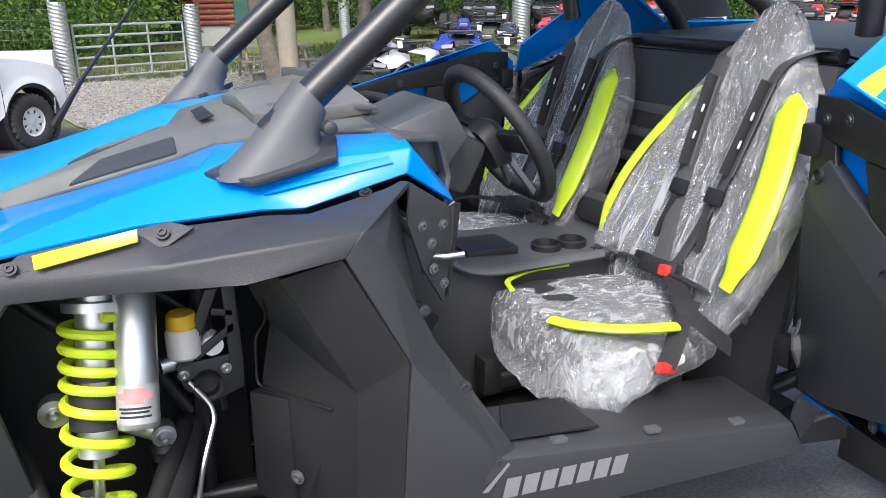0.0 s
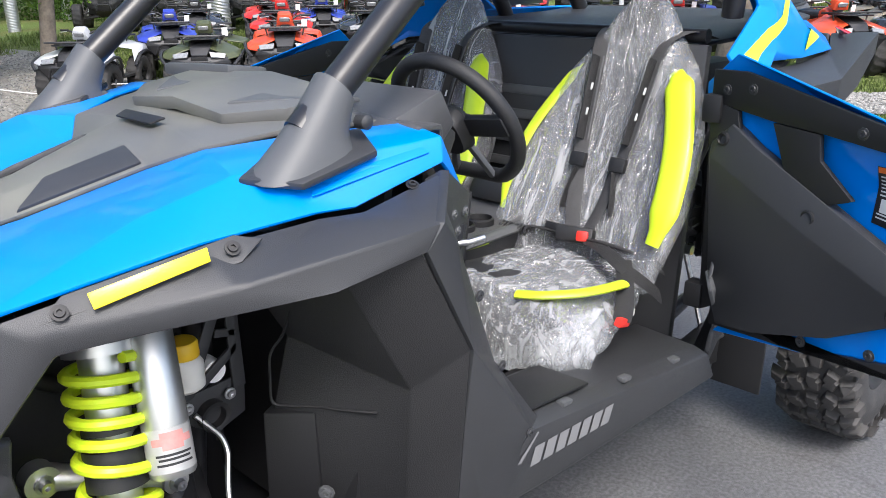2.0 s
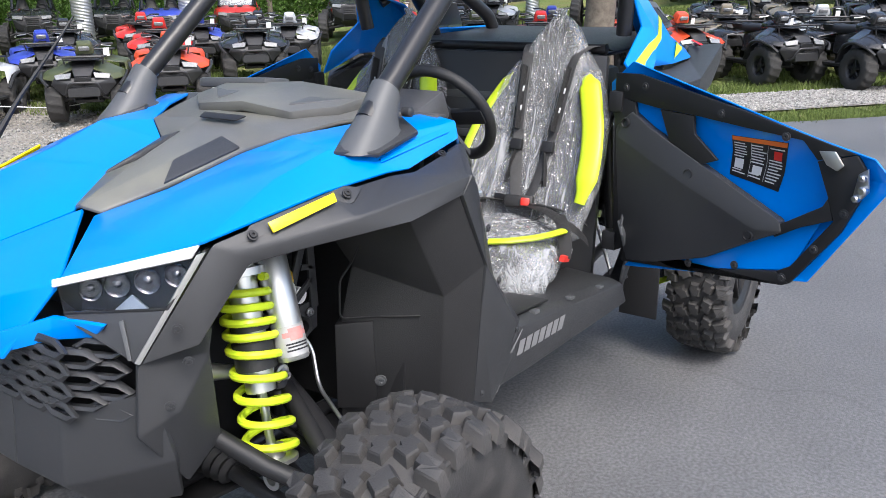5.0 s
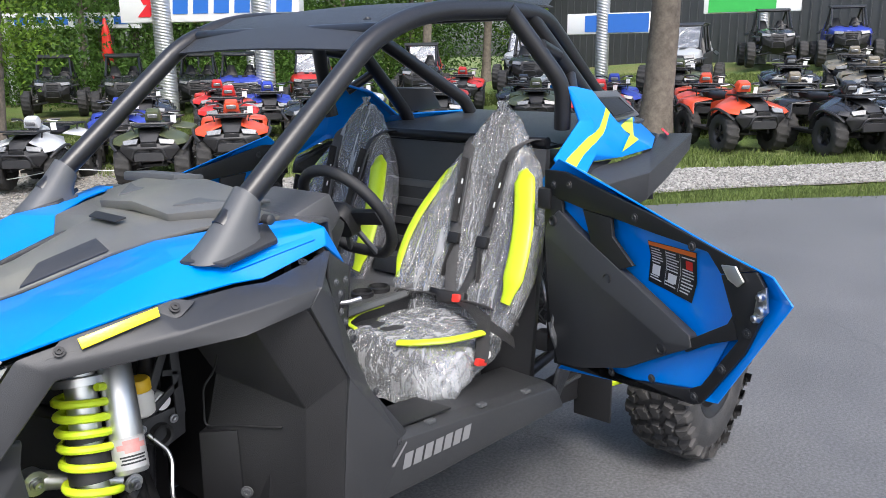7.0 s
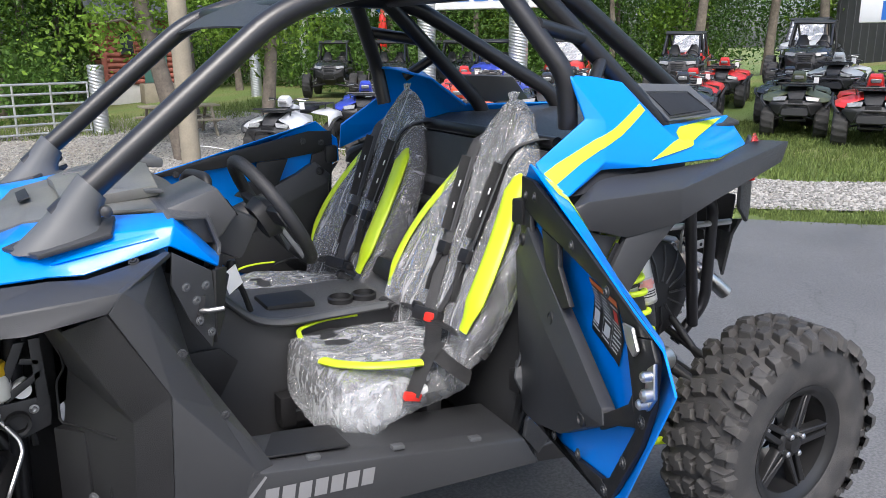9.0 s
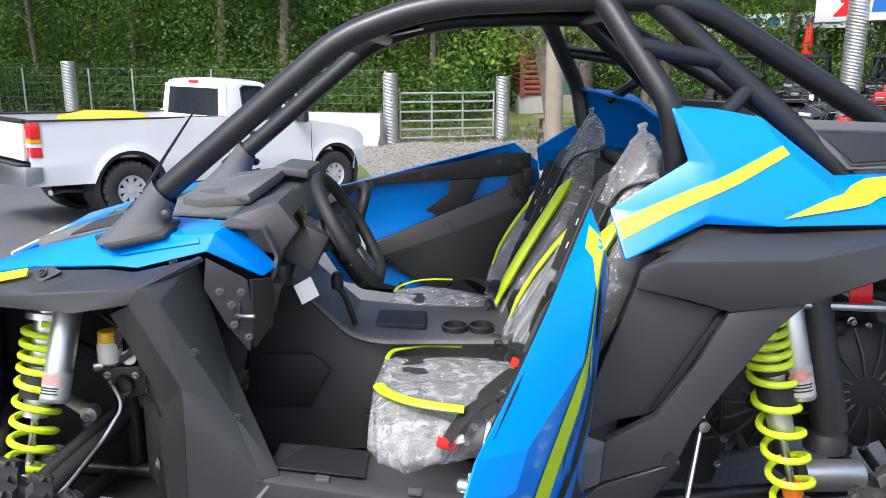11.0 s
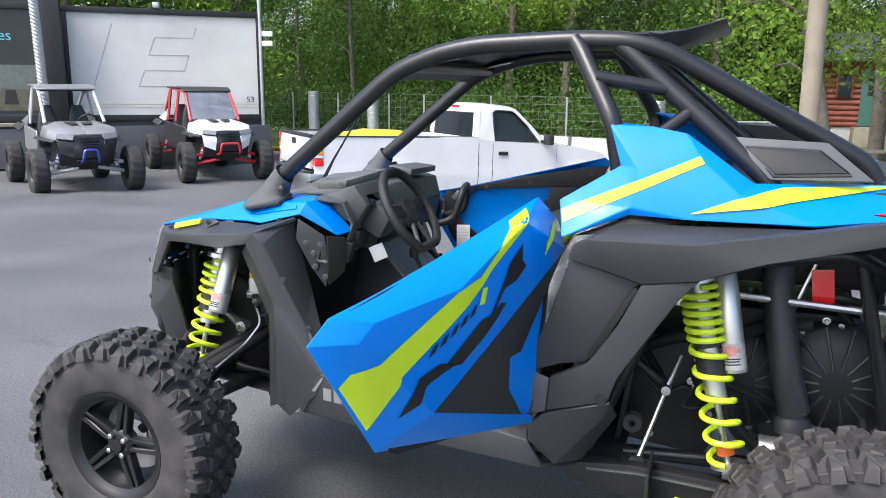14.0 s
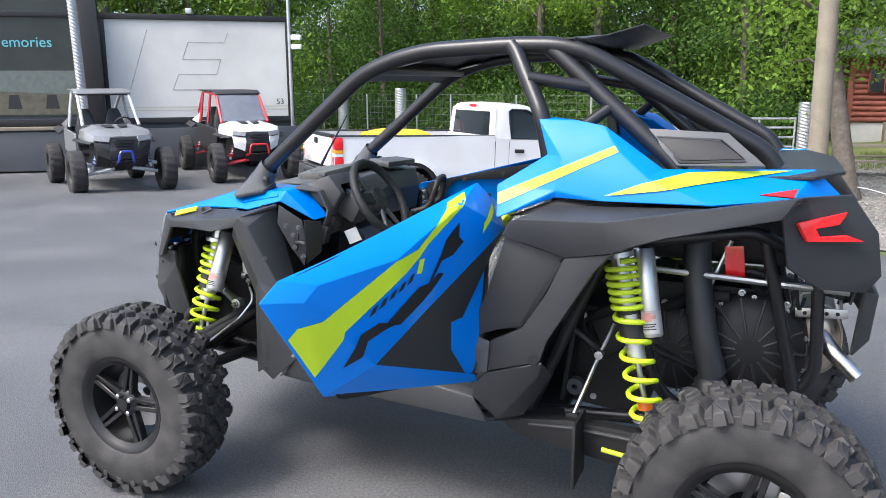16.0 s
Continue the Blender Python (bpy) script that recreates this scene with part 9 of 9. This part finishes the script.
LEAF = leaf_material("spring leaves", (0.15, 0.25, 0.03))
LEAF2 = leaf_material("dark leaves", (0.072, 0.14, 0.024))


def leaves_mesh(centres, per, spread, size, seed, name, material):
    """Many small bent leaves round the given clump centres."""
    rng = np.random.default_rng(seed)
    c = np.repeat(np.array(centres, float), per, 0)
    n = len(c)
    p = c + rng.normal(0, 1, (n, 3)) * np.array(spread)
    a = rng.normal(0, 1, (n, 3))
    a /= np.linalg.norm(a, axis=1, keepdims=True)
    b = np.cross(a, rng.normal(0, 1, (n, 3)))
    b /= np.linalg.norm(b, axis=1, keepdims=True)
    s = size * rng.uniform(0.6, 1.4, (n, 1))
    tip, l, r, base = p + a * s, p + b * s * 0.42, p - b * s * 0.42, p - a * s * 0.7
    verts = np.stack([base, r, tip, l], 1).reshape(-1, 3)
    me = bpy.data.meshes.new(name)
    me.vertices.add(4 * n)
    me.vertices.foreach_set("co", verts.ravel())
    me.loops.add(4 * n)
    me.loops.foreach_set("vertex_index", np.arange(4 * n))
    me.polygons.add(n)
    me.polygons.foreach_set("loop_start", np.arange(n) * 4)
    me.update()
    me.validate()
    me.materials.append(material)
    return me


def tree(name, label, h, r, crown_low, width, seed, clumps=90, per=55, material=None, lean=(0, 0), size=0.16):
    t = thing(name, label, "tree", group="trees of the wood")
    rng = random.Random(seed)
    wob = [(lean[0] * z / h + 0.12 * math.sin(z * 0.5 + seed), lean[1] * z / h + 0.12 * math.cos(z * 0.4 + seed), z) for z in np.linspace(-0.3, h, 12)]
    trunk = tube(wob, r, 12, radii=[r * (1.35 - 0.35 * min(1, i)) * (1 - 0.75 * i / 12) for i in range(12)])
    centres = []
    for k in range(12):
        z = crown_low + (h - crown_low) * (k + 0.5) / 12
        i = min(10, int(z / h * 11))
        base = Vector(wob[i]).lerp(Vector(wob[i + 1]), 0.5)
        base.z = z
        a = rng.uniform(0, math.tau)
        reach = width * rng.uniform(0.5, 1.0) * (1.0 - 0.5 * max(0, (z - crown_low) / (h - crown_low) - 0.5))
        end = base + Vector((math.cos(a) * reach, math.sin(a) * reach, rng.uniform(0.2, 1.2)))
        midp = base.lerp(end, 0.5) + Vector((0, 0, 0.25))
        tube([base, midp, end], 0.03, 6, radii=[r * 0.3, r * 0.18, 0.012], bm=trunk)
        for j in range(max(1, clumps // 12)):
            s = rng.uniform(0.25, 1.05)
            centres.append(tuple(base.lerp(end, s) + Vector((rng.gauss(0, 0.5), rng.gauss(0, 0.5), rng.gauss(0, 0.35)))))
    part("trunk", trunk, BARK, t)
    me = leaves_mesh(centres, per, (0.42, 0.42, 0.26), size, seed, "crown", material or LEAF)
    crown = new("crown", me)
    crown.parent = t
    tagged(crown, "", "", "", "stuff")
    return t


variants = [tree("forest_tree", "tall leafy forest tree with bare lower trunk", 13, 0.22, 4.5, 2.6, 1, 108, 74, size=0.105), tree("forest_tree", "tall leafy forest tree with low branches", 11, 0.16, 1.6, 2.4, 2, 120, 74, LEAF, size=0.105), tree("forest_tree", "slim forest tree with dark leaves", 14, 0.13, 3.0, 2.0, 3, 96, 74, LEAF2, size=0.10)]
spots = []
rt = random.Random(21)
for k in range(400):
    x, y = rt.uniform(-34, 34), rt.uniform(23, 52)
    edge = 25.5 + (0.40 * max(0, -x - 4)) + (8 if 2 < x < 11 else 0) + max(0, (x - 12) * 0.5)
    if y < edge or (x > 22 and y < 24) or (-22 < x < -10 and y < 24):
        continue
    if all((x - a) ** 2 + (y - b) ** 2 > 5.5 for a, b in spots):
        spots.append((x, y))
    if len(spots) >= 84:
        break
for x, y in ((-20, 20), (-24, 17), (-28, 14), (-17, 23), (-22, 24), (34, 10), (35, 4), (36, -3), (34, 15), (30, 19), (-32, 9)):
    spots.append((x, y))
for x, y in ((22, 23), (24.5, 20.5), (27, 23.5), (26, 27), (29.5, 21), (22, 28), (18.5, 27.5), (15.5, 30), (33, 21), (31, 26), (36, 18), (37, 11), (38, 6), (19.5, 32), (13, 33), (8.5, 30), (25, 31), (34, -6), (36, -12), (-19.8, 17.6), (-21.5, 21), (-18.4, 20.2), (-23, 19.5), (-16.5, 21.5)):
    spots.append((x, y))
for i, (x, y) in enumerate(spots):
    proto = variants[i % 3]
    m = pose(x, y, height(x, y), 0, 0, rt.uniform(0, 360))
    if i < 3:
        proto.matrix_basis = m
    else:
        copy_thing(proto, m)
# single trees nearer by
big = tree("shade_tree", "big straight-trunked tree on the grass bank", 12, 0.30, 4.6, 3.2, 7, 120, 150, LEAF, size=0.09)
big.matrix_basis = pose(11.9, 4.3, height(11.9, 4.3))
le = tree("leaning_tree", "leaning tree trunk with hanging leafy shoots", 9, 0.19, 1.9, 1.6, 9, 84, 110, LEAF, (-1.2, 0.6), 0.07)
le.matrix_basis = pose(2.5, 13.6, height(2.5, 13.6))
tw = tree("leafy_tree", "twin-stemmed tree with fresh green leaves", 9, 0.17, 1.6, 2.4, 12, 120, 150, LEAF, (0.5, 0.2), 0.072)
tw.matrix_basis = pose(5.0, 15.6, height(5.0, 15.6))
tr = tree("leafy_tree", "rough-barked tree beside the gravel", 10, 0.2, 3.4, 2.0, 14, 96, 140, LEAF, (0.2, 0.4), 0.072)
tr.matrix_basis = pose(3.9, 19.0, height(3.9, 19.0))


def scatter(name, label, category, count, area, keep, spread, size, per, seed, material, lift=0.15):
    rng = random.Random(seed)
    c = []
    while len(c) < count:
        x, y = rng.uniform(area[0], area[1]), rng.uniform(area[2], area[3])
        if keep(x, y):
            c.append((x, y, height(x, y) + lift + rng.random() * lift * 2))
    me = leaves_mesh(c, per, spread, size, seed, name, material)
    return tagged(new(name, me), label, category, "", "stuff")


scatter("undergrowth", "dense green undergrowth at the wood's edge", "undergrowth", 700, (-34, 30, 21, 36), lambda x, y: y > 22.5 + 0.40 * max(0, -x - 4) + (9 if 1.5 < x < 11 else 0), (0.5, 0.5, 0.5), 0.10, 150, 4, LEAF2, 0.5)

scatter("wood_understory", "dark leafy understory between the trunks", "undergrowth", 620, (-34, 8, 25, 44), lambda x, y: y > 26.5 + 0.40 * max(0, -x - 4) + (8 if 1.5 < x < 11 else 0), (0.9, 0.9, 0.9), 0.10, 190, 5, LEAF2, 1.7)
scatter("hedge_understory", "dark leafy understory behind the shed and rows", "undergrowth", 420, (11, 42, 20, 40), lambda x, y: y > 22 + 0.15 * abs(x - 24) or x > 33, (0.9, 0.9, 0.9), 0.10, 190, 6, LEAF2, 1.8)


# grass tufts
def grass(name, label, count, area, keep, seed, blade=0.09, per=9):
    """Upright blades in tufts."""
    rng = np.random.default_rng(seed)
    pts = []
    while len(pts) < count:
        x, y = rng.uniform(area[0], area[1]), rng.uniform(area[2], area[3])
        if keep(x, y):
            pts.append((x, y, height(x, y) - 0.02))
    c = np.repeat(np.array(pts), per, 0)
    n = len(c)
    c[:, :2] += rng.normal(0, 0.07, (n, 2))
    a = rng.uniform(0, math.tau, n)
    w, h = 0.008 + 0.006 * rng.random(n), blade * rng.uniform(0.4, 1.2, n)
    side = np.stack([np.cos(a), np.sin(a), 0 * a], 1) * w[:, None]
    tip = c + np.stack([rng.normal(0, 0.3, n) * h, rng.normal(0, 0.3, n) * h, h], 1)
    verts = np.stack([c - side, c + side, tip], 1).reshape(-1, 3)
    me = bpy.data.meshes.new(name)
    me.vertices.add(3 * n)
    me.vertices.foreach_set("co", verts.ravel())
    me.loops.add(3 * n)
    me.loops.foreach_set("vertex_index", np.arange(3 * n))
    me.polygons.add(n)
    me.polygons.foreach_set("loop_start", np.arange(n) * 3)
    me.update()
    me.validate()
    me.materials.append(GRASS)
    return tagged(new(name, me), label, "grass", "", "stuff")


GRASS = leaf_material("grass blades", (0.15, 0.195, 0.055))


def edge_side(x, y, curve):
    """How far a place lies beyond a boundary curve, away from the asphalt."""
    best, out = 1e9, 0.0
    for (ax, ay), (bx, by) in zip(curve, curve[1:]):
        dx, dy = bx - ax, by - ay
        u = min(1, max(0, ((x - ax) * dx + (y - ay) * dy) / (dx * dx + dy * dy)))
        px, py = x - ax - u * dx, y - ay - u * dy
        d = math.hypot(px, py)
        if d < best:
            best, out = d, math.copysign(d, dx * py - dy * px)
    return -out


bare = lambda x, y: noise.noise(Vector((x * 0.35, y * 0.35, 3.0))) < 0.18
grass("lawn_grass", "short green grass with bare patches on the bank", 12000, (7, 24, -6, 14), lambda x, y: edge_side(x, y, GOUT) > 0.1 and bare(x, y), 8, 0.11)
grass("verge_grass", "thin grass verge beside the asphalt", 2600, (6, 16, -7, 4), lambda x, y: 0.02 < edge_side(x, y, EDGE) < 0.75 and edge_side(x, y, GIN) < 0.12, 9, 0.05)
grass("lot_grass", "ragged grass between the quad bikes", 5000, (3, 14, 7.5, 20), lambda x, y: edge_side(x, y, GOUT) > 0.0 and bare(x, y), 10, 0.1)
grass("gate_grass", "grass and weeds by the gate and barrier", 1500, (-8, 8, 17, 24), lambda x, y: y > 18.3 + 0.3 * abs(x), 11, 0.2)


# stones of the gravel strip
def stones(name, label, count, area, keep, seed):
    rng = np.random.default_rng(seed)
    verts, faces = [], []
    base = [(1, 0, 0), (-1, 0, 0), (0, 1, 0), (0, -1, 0), (0, 0, 1), (0, 0, -1)]
    tris = [(0, 2, 4), (2, 1, 4), (1, 3, 4), (3, 0, 4), (2, 0, 5), (1, 2, 5), (3, 1, 5), (0, 3, 5)]
    made = 0
    while made < count:
        x, y = rng.uniform(area[0], area[1]), rng.uniform(area[2], area[3])
        if not keep(x, y):
            continue
        s, k = rng.uniform(0.012, 0.034), len(verts)
        j = rng.uniform(0.6, 1.2, (6, 3))
        a = rng.uniform(0, math.tau)
        ca, sa = math.cos(a), math.sin(a)
        for (px, py, pz), (jx, jy, jz) in zip(base, j):
            qx, qy, qz = (px + 0.2 * (jx - 0.9)) * s * jx, (py + 0.2 * (jy - 0.9)) * s * jy, pz * s * 0.6 * jz
            verts.append((x + qx * ca - qy * sa, y + qx * sa + qy * ca, height(x, y) + 0.012 + qz))
        faces += [tuple(k + i for i in t) for t in tris]
        made += 1
    me = bpy.data.meshes.new(name)
    me.from_pydata(verts, [], faces)
    me.materials.append(mat("crushed stone", (0.23, 0.222, 0.205), 0.9, vary=0.2, scale=10, island=0.55))
    return tagged(new(name, me), label, "gravel", "", "stuff")


stones("gravel_stones", "loose pale crushed stones", 26000, (5.5, 16, -6.5, 6), lambda x, y: edge_side(x, y, GIN) > 0.05 and edge_side(x, y, GOUT) < 0.05, 15)
stones("drive_stones", "loose tan crushed stones on the drive", 16000, (-1.8, 7.0, 6.5, 20.0), lambda x, y: edge_side(x, y, GIN) > 0.05 and edge_side(x, y, GOUT) < 0.05, 16)
